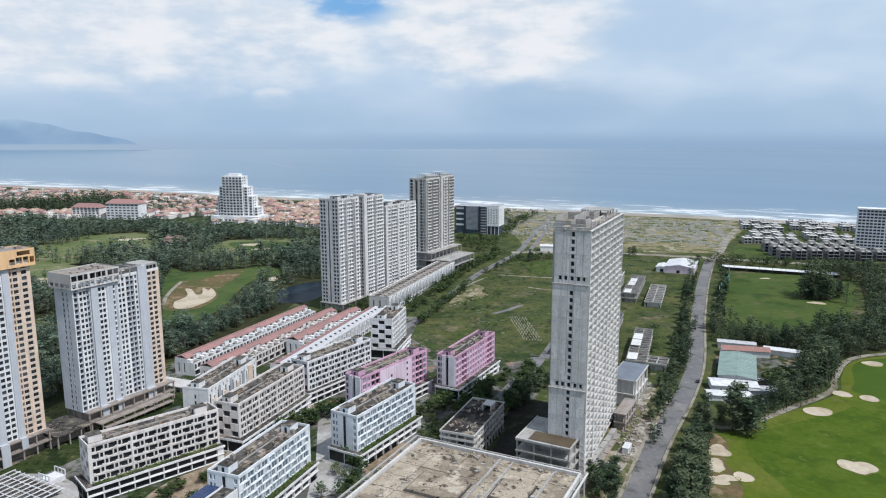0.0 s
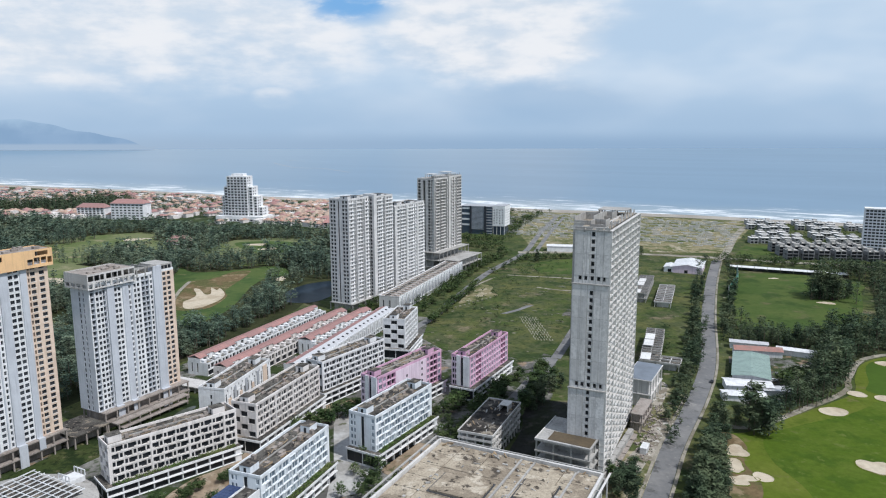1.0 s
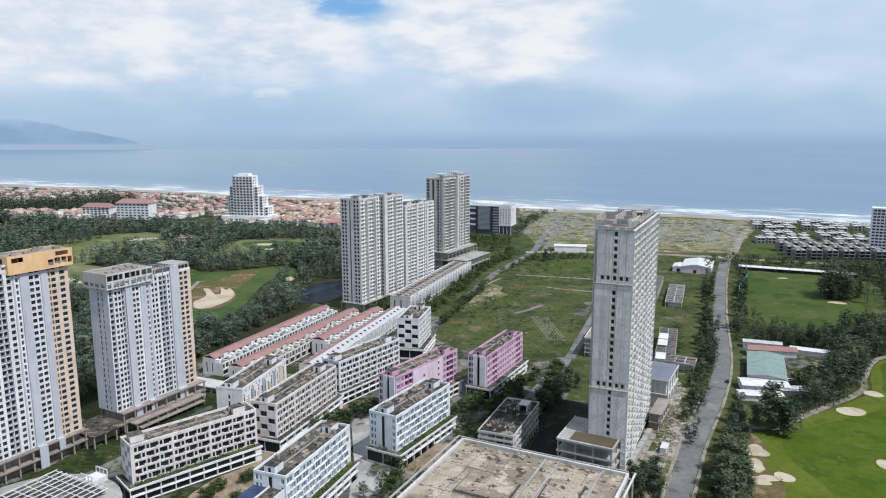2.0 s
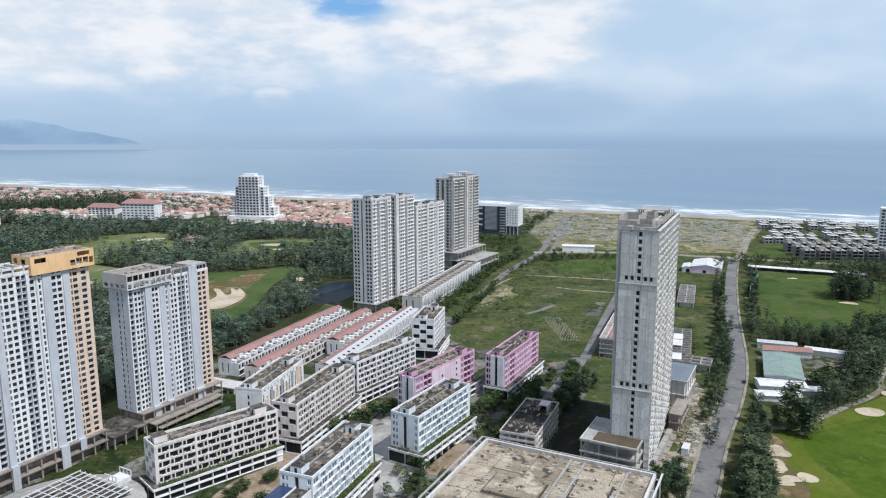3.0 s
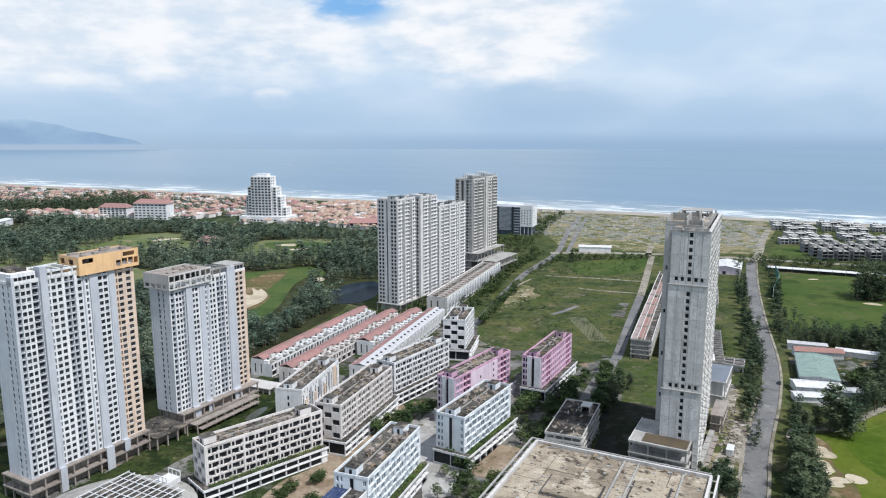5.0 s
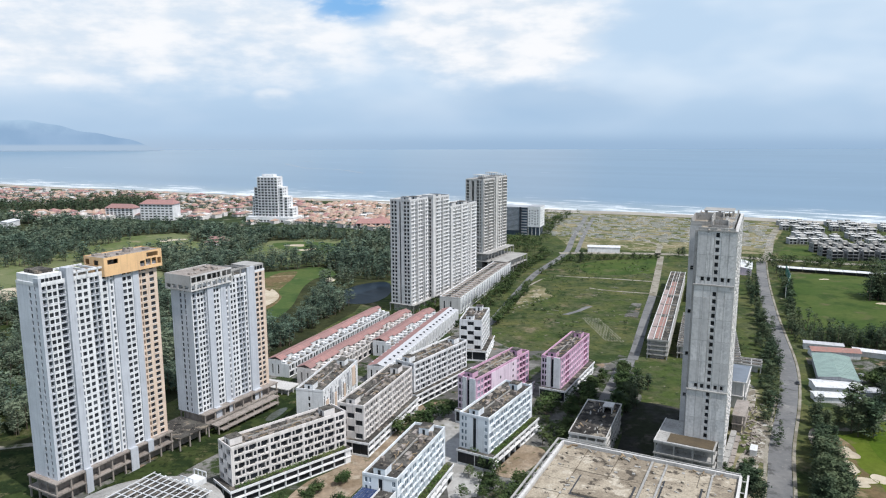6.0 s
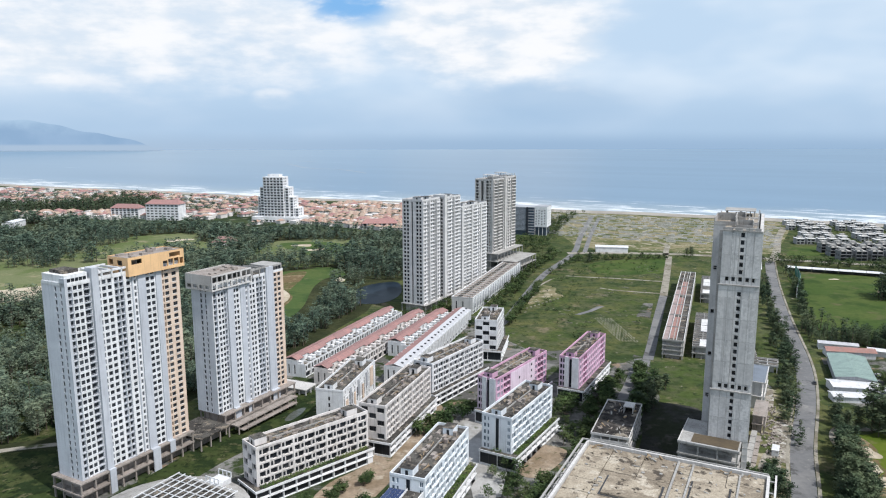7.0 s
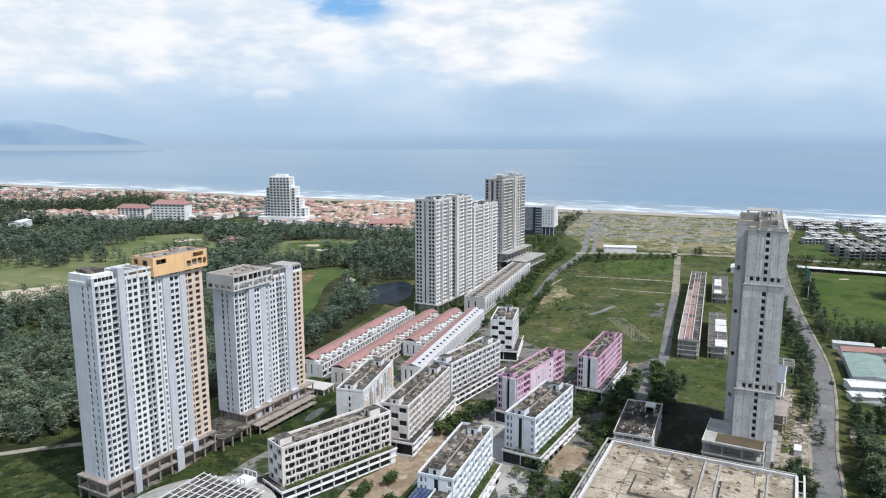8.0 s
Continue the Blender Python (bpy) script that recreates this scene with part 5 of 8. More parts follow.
def midrise(x, y, bearing, L, W, top, mat, frame_mat, style, label, ledge=3.4, group="mid-rise blocks", rows=5, pod=6.2, plants=False, pod_front=2.6, blank=False):
    t = thing("hotel_block", x, y, bearing - 90, label, "building", group)
    h = (top - pod) / rows
    right, front, frames = [], [], []
    if style == "checker":
        n = int((L - 1.2) / 4.5)
        bay = (L - 1.2) / n
        rails = []
        for r in range(rows):
            z = pod + h * r
            for c in range(n):
                a = 0.6 + bay * c + (0.45 if c % 3 == 0 else 0.0)
                b = 0.6 + bay * (c + 1)
                if r % 2:
                    wide, small = (a + 0.1, b - 1.75), (b - 1.4, b - 0.35)
                else:
                    small, wide = (a + 0.25, a + 1.3), (a + 1.65, b - 0.1)
                right.append((*wide, z + 0.12, z + h - 0.48, 0.8, None))
                right.append((*small, z + 0.55, z + h - 0.55, 0.4, GLASS))
                rails.append((r, *wide))
            for _, a, b in rails[-n:]:
                s = Shape()
                s.quad((-0.78, a - 0.1, z + 0.1), (-0.78, b + 0.1, z + 0.1), (-0.78, b + 0.1, z + h - 0.46), (-0.78, a - 0.1, z + h - 0.46), 1)
                s.box(-0.02, 0.22, a, b, z - 0.02, z + 0.16)
                m = a + (b - a) * (0.30 if r % 2 else 0.68)
                s.box(0.06, 0.2, a if r % 2 else m, m if r % 2 else b, z + 0.1, z + 0.9)
                part("balcony", s, t, mat, GLASS)
        for c in range(0, n + 1, 3):
            a = 0.55 + bay * c
            frames.append((min(a, L - 0.65), min(a, L - 0.65) + 0.6, pod + 0.1, top - 0.1))
        m = max(3, int(W / 3.4))
        for r in range(rows):
            z = pod + h * r
            for c in range(m):
                if (c + r) % 2 == 0:
                    front.append((0.5 + (W - 1.0) / m * c + 0.15, 0.5 + (W - 1.0) / m * (c + 1) - 0.15, z + 0.2, z + h - 0.2, 1.0, GLASS))
    elif style == "panel":
        n = int(L / 4.3)
        bay = (L - 3.0) / n
        for r in range(rows):
            z = pod + h * r
            for c in range(n):
                a = 0.6 + bay * c + (1.5 if r % 2 else 0.0)
                if (c + r) % 3 == 0:
                    right.append((a + 0.1, a + 1.2, z + 0.25, z + h - 0.25, 0.45, PALE_GLASS))
                    right.append((a + 1.5, a + bay - 0.35, z + 0.25, z + h - 0.25, 0.45, PALE_GLASS))
                else:
                    right.append((a + 0.1, a + bay - 0.35, z + 0.25, z + h - 0.25, 0.45, PALE_GLASS))
                if (c * 2 + r) % 3 == 0:
                    frames.append((a - 0.1, a + bay - 0.4, z + 0.1, z + h - 0.1))
            front += [(0.8, 1.8, z + 0.5, z + h - 0.5, 0.3, PALE_GLASS), (2.4, 3.2, z + 0.5, z + h - 0.5, 0.3, PALE_GLASS), (W - 1.9, W - 0.6, z + 0.5, z + h - 0.5, 0.3, PALE_GLASS)]
        front.append((W * 0.46, W * 0.46 + 1.5, pod + 0.2, top - 0.3, 0.6, GLASS))
    elif style == "pink":
        n = int(L / 3.0)
        bay = (L - 1.2) / n
        for r in range(rows):
            z = pod + h * r
            for c in range(n):
                a = 0.6 + bay * c
                if c in (2, 3, n - 2, n - 3):
                    right.append((a + 0.15, a + bay - 0.15, z + 0.25, z + h - 0.3, 1.2, GLASS))
                elif blank and 4 <= c <= n - 5:
                    continue
                elif c not in (0, n - 1):
                    right.append((a + 0.5, a + bay - 0.8, z + 0.6, z + h - 0.5, 0.35, PALE_GLASS))
                else:
                    right.append((a + 0.4, a + bay - 0.4, z + 0.5, z + h - 0.4, 0.35, PALE_GLASS))
            front += [(0.5, 1.5, z + 0.5, z + h - 0.5, 0.35, GLASS), (1.9, 2.8, z + 0.5, z + h - 0.5, 0.35, GLASS)]
        front.append((W * 0.50, W * 0.50 + 1.3, pod + 0.2, top - 0.3, 0.6, GLASS))
    elif style == "slot":
        n = int(L / 3.3)
        bay = (L - 1.2) / n
        for c in range(n):
            a = 0.6 + bay * c
            right.append((a + 0.5, a + 1.5, pod + 0.6 + (c % 3) * 1.2, top - 2.4 - (c % 2) * 1.6, 0.4, GLASS))
            right.append((a + 2.0, a + 2.7, top - 1.9, top - 0.6, 0.4, GLASS))
        front += [(W * 0.45, W * 0.45 + 0.9, 3.5 + 3.0 * r, 5.4 + 3.0 * r, 0.3, GLASS) for r in range(4)]
    if blank:
        a, b = 0.6 + bay * 4 + 0.2, 0.6 + bay * (n - 4) - 0.2
        for k in range(4):
            s = Shape()
            s.box(0.0, 0.14, a + (b - a) * k / 4, a + (b - a) * (k + 1) / 4 - 0.12, pod + 0.1, top - 0.1)
            for r in range(rows):
                if k == 3 or (k == 1 and r == rows - 2):
                    y0, z = a + (b - a) * (k + 0.3) / 4, pod + h * r + 0.8
                    s.box(0.13, 0.17, y0, y0 + 1.1, z, z + 1.2, 1)
            part("facade_panel", s, t, frame_mat, GLASS)
    sd = sides(W, L)
    wall_with_openings(t, *sd["right"], pod, top, right, mat, frame_mat, lining=None)
    wall_with_openings(t, *sd["front"], pod, top, front, frame_mat if style == "pink" else mat, frame_mat)
    wall_with_openings(t, *sd["left"], 0.0, top, [], mat)
    wall_with_openings(t, *sd["back"], 0.0, top, [], mat)
    if frames:
        me = None
        for a, b, lo, hi in frames:
            s = Shape()
            if style == "checker":
                s.box(0.0, 0.18, a, b, lo, hi)
            else:
                s.box(0.0, 0.2, a, b, lo, lo + 0.25)
                s.box(0.0, 0.2, a, b, hi - 0.25, hi)
                s.box(0.0, 0.2, a, a + 0.25, lo + 0.25, hi - 0.25)
                s.box(0.0, 0.2, b - 0.25, b, lo + 0.25, hi - 0.25)
            part("facade_frame", s, t, frame_mat)
    for r in range(1, rows):
        z = pod + h * r
        s = Shape()
        s.box(0.0, 0.1, 0.2, L - 0.2, z - 0.1, z + 0.1)
        part("floor_band", s, t, frame_mat)
    flat_roof(t, W, L, top, mat, ROOF_DIRT, 0.9)
    rnd = random.Random(int(abs(x * 7 + y)))
    stair_head(t, -W * 0.72, -W * 0.72 + 4.2, 1.2, 6.0, top, 2.6, mat)
    stair_head(t, -W * 0.6, -W * 0.6 + 4.0, L * 0.82, L * 0.82 + 5.0, top, 2.6, mat)
    s = Shape()
    for i in range(13):
        px, py = rnd.uniform(-W + 0.8, -2.0), rnd.uniform(7.5, L * 0.8)
        s.box(px, px + rnd.uniform(0.4, 1.6), py, py + rnd.uniform(0.5, 3.5), top, top + rnd.uniform(0.15, 0.9))
    for i in range(5):
        px, py = rnd.uniform(-W + 1.0, -2.5), rnd.uniform(1.0, L - 3)
        s.box(px, px + 1.3, py, py + 1.3, top, top + 1.5)
    tagged(part("roof_clutter", s, t, POD_CONCRETE), kind="stuff")
    s = Shape()
    s.box(-W * 0.5 - 0.15, -W * 0.5 + 0.15, 6.5, L * 0.81, top, top + 0.5)
    part("roof_beam", s, t, CONCRETE)
    s = Shape()
    for i in range(14):
        px, py, a, ln = rnd.uniform(-W + 2.0, -2.0), rnd.uniform(8.0, L * 0.8), rnd.uniform(0, 3.1), rnd.uniform(1.5, 4.5) * 0.5
        dx, dy = math.cos(a) * ln * 0.6, math.sin(a) * ln
        s.beam((px - dx, py - dy, top + 0.12), (px + dx, py + dy, top + 0.2), 0.11)
    tagged(part("roof_timber", s, t, TIMBER), kind="stuff")
    # podium: glazed shops under a projecting white slab
    p0, p1 = -pod_front, ledge
    s = Shape()
    s.box(-W, p1 - 0.3, p0 + 0.3, L + 0.5, pod - 0.55, pod)
    part("podium_slab", s, t, ROOF_DIRT)
    s = Shape()
    s.box(p1 - 0.28, p1, p0, L + 0.5, pod - 0.6, pod + 0.3)
    s.box(-W, p1 - 0.28, p0, p0 + 0.28, pod - 0.6, pod + 0.3)
    if pod > 4:
        s.box(p1 - 0.5, p1 - 0.1, p0 + 0.5, L + 0.3, pod * 0.47 - 0.08, pod * 0.47 + 0.12)
    part("podium_rim", s, t, WHITE)
    n = int(L / 5.2)
    mid = pod * 0.47
    levels = ((0.15, mid - 0.15), (mid + 0.2, pod - 0.62)) if pod > 4 else ((0.2, pod - 0.8),)
    shop = [(0.35 + (L - 0.4) / n * i, (L - 0.4) / n * (i + 1), lo, hi, 0.9, GLASS) for i in range(n) for lo, hi in levels]
    wall_with_openings(t, (p1 - 0.55, p0 + 0.5), (0, 1), L - p0 - 0.5, 0.0, pod - 0.55, shop, WHITE, STEEL, name="shop_front", joined=True)
    m = max(2, int(W / 4.5))
    wf = W + p1 - 0.55
    shop = [(0.3 + (wf - 0.3) / m * i, (wf - 0.3) / m * (i + 1), 0.9, pod - 0.8, 0.35, GLASS) for i in range(m)]
    wall_with_openings(t, (-W, p0 + 0.5), (1, 0), wf, 0.0, pod - 0.55, shop, WHITE, STEEL, name="shop_front")
    if plants:
        s = Shape()
        for i in range(1500):
            py, px, pz = rnd.uniform(0.5, L * 0.97), rnd.uniform(0.5, p1 - 0.5), pod + rnd.uniform(0.0, 0.8)
            d = [Vector((rnd.uniform(-1, 1), rnd.uniform(-1, 1), rnd.uniform(-0.4, 1))) * 0.45 for _ in range(3)]
            s.poly([(px + q.x, py + q.y, max(pz + q.z, pod)) for q in d])
        part("planting", s, t, HEDGE, label="overgrown green planting on the podium")
    return t


midrise(-127.0, 231.5, 43.0, 49.0, 10.0, 20.2, CREAM, CREAM, "checker", "cream hotel block with dark staggered windows and weathered roof", plants=True)
midrise(-84.5, 269.5, 70.0, 51.0, 12.0, 20.2, CREAM, CREAM, "checker", "cream hotel block with checkered end wall and white podium")
midrise(-66.5, 322.0, 55.5, 47.0, 11.0, 20.2, WHITE, WHITE, "checker", "white hotel block with dark staggered windows")
midrise(-30.5, 389.0, 78.0, 30.0, 13.0, 23.0, WHITE, WHITE, "checker", "white corner block with checkered end wall", rows=6)
midrise(-37.5, 298.0, 55.5, 50.0, 9.8, 21.2, PINK, PALE_PINK, "pink", "pink hotel block with white end fin and pale middle bays", group="pink blocks", blank=True)
midrise(5.0, 327.0, 62.2, 47.5, 10.2, 21.2, PINK, PALE_PINK, "pink", "deep pink hotel block with white podium rim", group="pink blocks")
midrise(-34.5, 257.0, 59.5, 42.0, 13.0, 20.2, ICE, ICE, "panel", "white hotel block with blue-grey glazing panels", plants=True)
midrise(-66.8, 209.2, 69.0, 43.0, 12.5, 20.2, ICE, ICE, "panel", "white hotel block with glazing panels and cluttered roof", plants=True, pod_front=0.3)
midrise(-105.5, 295.0, 76.5, 43.0, 13.0, 17.0, WHITE, WHITE, "slot", "white block with tall dark slots and orange panels", rows=4, pod=3.0, ledge=0.8, pod_front=0.6)

# white fins on the pink blocks' end walls, and orange panels on the slot block
for x, y, bearing, W, top in ((-37.5, 298.0, 55.5, 9.8, 21.2), (5.0, 327.0, 62.2, 10.2, 21.2)):
    t = thing("facade_screen", x, y, bearing - 90, "white rendered fin wall on a pink end wall", "wall panel", "fin walls")
    s = Shape()
    s.box(-W * 0.5 + 1.4, -0.5, -0.4, -0.02, 6.3, top + 0.6)
    part("panel", s, t, WHITE)
    s = Shape()
    s.box(-W * 0.5 - 2.3, -W * 0.5 - 0.1, -0.4, -0.02, 6.3, top + 0.6)
    part("panel", s, t, WHITE)
t = thing("facade_screen", -105.5, 295.0, -13.5, "orange and white sunscreen panels on the facade", "wall panel")
for k, (a, b, lo, hi) in enumerate([(3, 5.6, 4, 12), (8, 9.8, 8, 16), (13, 15, 5, 12), (18, 20, 9, 16.4), (24, 26, 5, 12), (29, 31, 9, 16), (35, 39, 7, 16.6)]):
    s = Shape()
    s.box(0.05, 0.35, a, b, lo, hi)
    part("panel", s, t, PEACH if k % 2 == 0 else GREY)

# annex with a solar roof against the end of the white block
t = thing("annex", -66.8, 209.2, -21.0, "white annex with a blue solar roof beside the hotel block", "annex")
s = Shape()
s.box(-12.4, -6.3, -10.0, -0.36, 0, 16.0)
part("body", s, t, WHITE)
s = Shape()
s.box(-6.1, -0.3, -9.0, -0.36, 0, 16.3)
s.box(-6.1, -5.9, -9.0, -0.36, 16.3, 16.9)
s.box(-0.5, -0.3, -9.0, -0.36, 16.3, 16.9)
s.box(-5.9, -0.5, -9.0, -8.8, 16.3, 16.9)
part("stair_wing", s, t, WHITE)
s = Shape()
s.box(-5.8, -0.6, -8.7, -0.5, 16.3, 16.36)
part("roof_screed", s, t, ROOF_DIRT)
for i in range(4):
    for j in range(6):
        s = Shape()
        x0, y0 = -12.3 + 1.5 * i, -9.9 + 1.58 * j
        s.box(x0 + 0.05, x0 + 1.45, y0 + 0.05, y0 + 1.53, 16.05, 16.13)
        part("solar_panel", s, t, BLUE_PANEL)


# ---- terraced houses ----
def terrace_unit(style, roof_mat, front_mat, flip=False):
    """One narrow town house: party walls, pitched roof behind, terrace boxes in front."""
    t = thing("town_house", 0, 0, 0, "narrow white terraced town house with red tiled roof" if style == "tile" else "narrow white terraced house with grey sheet roof", "house", "terraced houses")
    D = 13.0
    if style == "tile":
        holes = [(0.6, 5.2, 0.3, 3.0, 0.8, GLASS), (3.0, 5.4, 3.8, 6.6, 1.0, GLASS), (0.6, 2.2, 3.8, 6.4, 0.5, GLASS), (1.0, 2.6, 7.0, 8.6, 0.5, GLASS)]
        wall_with_openings(t, (0, 0), (0, 1), 6.0, 0.0, 7.6, holes[:3], front_mat, WHITE)
        s = Shape()
        for yy in (0.0, 5.75):
            s.box(-D, 0.3, yy, yy + 0.25, 0.0, 7.4)
            s.box(-D, -6.0 if flip else -4.6, yy, yy + 0.25, 7.4, 9.2)
        part("party_wall", s, t, front_mat)
        s = Shape()
        xf, zf = (-6.0, 10.0) if flip else (-4.6, 9.45)
        for x0, z0, x1, z1 in ((-8.4, 10.9, -D - 0.5, 9.3), (xf, zf, -8.4, 10.9)):
            s.quad((x0, 0, z0), (x0, 6, z0), (x1, 6, z1), (x1, 0, z1))
            s.quad((x1, 0, z1 - 0.2), (x1, 6, z1 - 0.2), (x0, 6, z0 - 0.2), (x0, 0, z0 - 0.2))
            s.quad((x0, 0, z0 - 0.2), (x0, 0, z0), (x1, 0, z1), (x1, 0, z1 - 0.2))
        s.quad((-D - 0.5, 0, 9.1), (-D - 0.5, 0, 9.3), (-D - 0.5, 6, 9.3), (-D - 0.5, 6, 9.1))
        s.quad((xf, 0, zf - 0.2), (xf, 6, zf - 0.2), (xf, 6, zf), (xf, 0, zf))
        part("roof", s.weld(), t, roof_mat)
        s = Shape()
        s.box(-8.6, -8.2, 0, 6, 10.85, 11.02)
        part("ridge", s, t, roof_mat)
        s = Shape()
        s.box(-D, -D + 0.2, 0.25, 5.75, 0.0, 9.2)
        part("back_wall", s, t, front_mat)
        wall_with_openings(t, (xf - 0.3, 0.25), (0, 1), 5.5, 6.5, zf - 0.05, [(0.5, 2.9, 6.6, 9.0, 1.0, GLASS) if flip else (2.7, 5.1, 6.6, 9.0, 1.0, GLASS)], front_mat, WHITE, name="attic_wall")
        s = Shape()
        s.box(xf - 0.3, -0.02, 0.25, 5.75, 6.2, 6.5)
        part("terrace", s, t, ROOF_DIRT, label="dark terrace floor")
        s = Shape()
        if flip:
            s.box(-4.7, -3.0, 3.6, 5.6, 6.5, 8.2)
            s.box(-2.4, -1.2, 4.0, 4.2, 6.5, 7.8)
        else:
            s.box(-4.7, -2.4, 0.3, 2.3, 6.5, 8.5)
            s.box(-4.75, -2.25, 0.2, 2.45, 8.5, 8.62)
        part("stair_box", s, t, front_mat)
        wall_with_openings(t, (-D, -0.3), (1, 0), D, 0.0, 7.4, [(2.5, 3.3, 1.6, 6.8, 0.3, GLASS), (6.2, 7.0, 1.6, 6.8, 0.3, GLASS)], front_mat, WHITE, name="end_wall")
    else:
        holes = [(0.7, 2.0, 2.9, 8.3, 0.9, GLASS), (3.4, 5.3, 2.9, 7.0, 0.9, GLASS), (3.6, 5.0, 7.4, 8.7, 0.5, GLASS), (0.5, 5.5, 0.2, 2.4, 0.9, GLASS)]
        wall_with_openings(t, (0, 0), (0, 1), 6.0, 0.0, 9.4, holes, front_mat, WHITE)
        s = Shape()
        for yy in (0.0, 5.75):
            s.box(-11.5, 0.2, yy, yy + 0.25, 0.0, 9.6)
        part("party_wall", s, t, front_mat)
        s = Shape()
        for x0, z0, x1, z1, mi in ((0.25, 9.3, -6.0, 10.9, 0), (-6.0, 10.9, -11.8, 9.2, 2)):
            s.quad((x0, 0, z0), (x0, 6, z0), (x1, 6, z1), (x1, 0, z1), mi)
            s.quad((x1, 0, z1 - 0.2), (x1, 6, z1 - 0.2), (x0, 6, z0 - 0.2), (x0, 0, z0 - 0.2), mi)
            s.quad((x0, 0, z0 - 0.2), (x0, 0, z0), (x1, 0, z1), (x1, 0, z1 - 0.2), 1)
        s.quad((0.25, 0, 9.1), (0.25, 6, 9.1), (0.25, 6, 9.3), (0.25, 0, 9.3), 1)
        part("roof", s.weld(), t, roof_mat, WHITE, RED_TILE)
        s = Shape()
        s.box(-3.6, -2.4, 3.9, 5.1, 9.7, 10.6)
        part("roof_hatch", s, t, DARK_FRAME)
        s = Shape()
        s.box(0.0, 0.5, 2.3, 3.0, 0.0, 9.8)
        part("fin", s, t, WHITE)
        wall_with_openings(t, (-11.5, -0.3), (1, 0), 11.5, 0.0, 9.4, [(2, 2.8, 2.5, 7.5, 0.3, GLASS), (5.2, 6, 2.5, 7.5, 0.3, GLASS), (8.6, 9.4, 2.5, 7.5, 0.3, GLASS)], front_mat, WHITE, name="end_wall")
    return t


tile_unit = terrace_unit("tile", RED_TILE, WHITE)
sheet_unit = terrace_unit("sheet", GREY_TILE, WHITE)
cream_unit = terrace_unit("tile", RED_TILE, CREAM)
tile_twin = terrace_unit("tile", RED_TILE, WHITE, True)
cream_twin = terrace_unit("tile", RED_TILE, CREAM, True)
tagged(cream_twin, "narrow cream terraced town house with faded red roof")
tagged(cream_unit, "narrow cream terraced town house with faded red roof")


def terrace(units, first, x, y, bearing, n):
    d = Vector((math.cos(radians(bearing)), math.sin(radians(bearing)), 0))
    for i in range(n):
        m = pose(x + d.x * 6.0 * i, y + d.y * 6.0 * i, 0, 0, 0, bearing - 90)
        k = (0 if (i * 5 + i // 3) % 3 < 2 else 1) % len(units) if i > 1 else i % len(units)
        unit = units[k]
        if first and i == k and i < len(units):
            unit.matrix_basis = m
        else:
            copy_thing(unit, m)


terrace([tile_unit, tile_twin], True, -135.5, 360.0, 68.0, 20)
terrace([cream_unit, cream_twin], True, -117.0, 346.5, 68.3, 21)
terrace([tile_unit, tile_twin], False, -82.0, 394.0, 69.0, 13)
terrace([sheet_unit], True, -81.5, 349.5, 72.0, 21)
for x, y, rz in ((-148.5, 352.0, -22.0),):
    t = thing("gatehouse_terrace", x, y, rz, "low white concrete terrace at the end of the houses", "terrace")
    open_frame(t, 0, 24.0, -10.0, 0.0, [3.2], 4.0, BEIGE, core=(1, 22, -8, -1))

# low row in front of the sea towers
unit = thing("shop_house", 0, 0, 0, "narrow pale shop house with dark arched window slots", "house", "shop houses")
wall_with_openings(unit, (0, 0), (0, 1), 7.0, 0.0, 12.0, [(0.8, 2.0, 2.8, 8.5, 0.5, GLASS), (3.1, 4.5, 3.2, 10.2, 0.5, GLASS), (5.5, 6.4, 4.8, 10.6, 0.5, GLASS), (0.8, 6.2, 0.2, 2.2, 0.5, GLASS)], WHITE, WHITE)
wall_with_openings(unit, (-16, 0), (1, 0), 16.0, 0.0, 12.0, [(3, 4, 3, 9, 0.4, GLASS), (8, 9, 3, 9, 0.4, GLASS)], BEIGE, WHITE, name="end_wall")
s = Shape()
s.box(-16, 0, 0.0, 7.0, 11.5, 11.8)
s.box(-4.5, -2.0, 1.0, 4.0, 11.8, 12.9)
part("roof", s, unit, POD_CONCRETE)
s = Shape()
s.box(-12, -9, 1.0, 6.0, 11.8, 12.3)
part("roof_light", s, unit, ROOF_DIRT)
s = Shape()
s.box(-16, -15.7, 0.0, 7.0, 11.8, 12.4)
s.box(-0.3, 0.0, 0.0, 7.0, 11.8, 12.3)
s.box(-15.7, -0.3, 0.0, 0.25, 11.8, 12.2)
part("parapet", s, unit, WHITE)
s = Shape()
s.box(0.02, 0.3, 2.2, 2.6, 0.0, 12.3)
part("fin", s, unit, WHITE)
s = Shape()
s.beam((0.15, 4.4, 2.6), (0.15, 6.0, 11.4), 0.3)
s.beam((0.15, 6.6, 4.0), (0.15, 5.2, 9.5), 0.25)
part("slanted_fin", s, unit, GREY)
for i in range(21):
    d = Vector((math.cos(radians(70.5)), math.sin(radians(70.5)), 0)) * 7.0 * i
    m = pose(-40.5 + d.x, 492.0 + d.y, 0, 0, 0, -19.5)
    if i == 0:
        unit.matrix_basis = m
    else:
        copy_thing(unit, m)

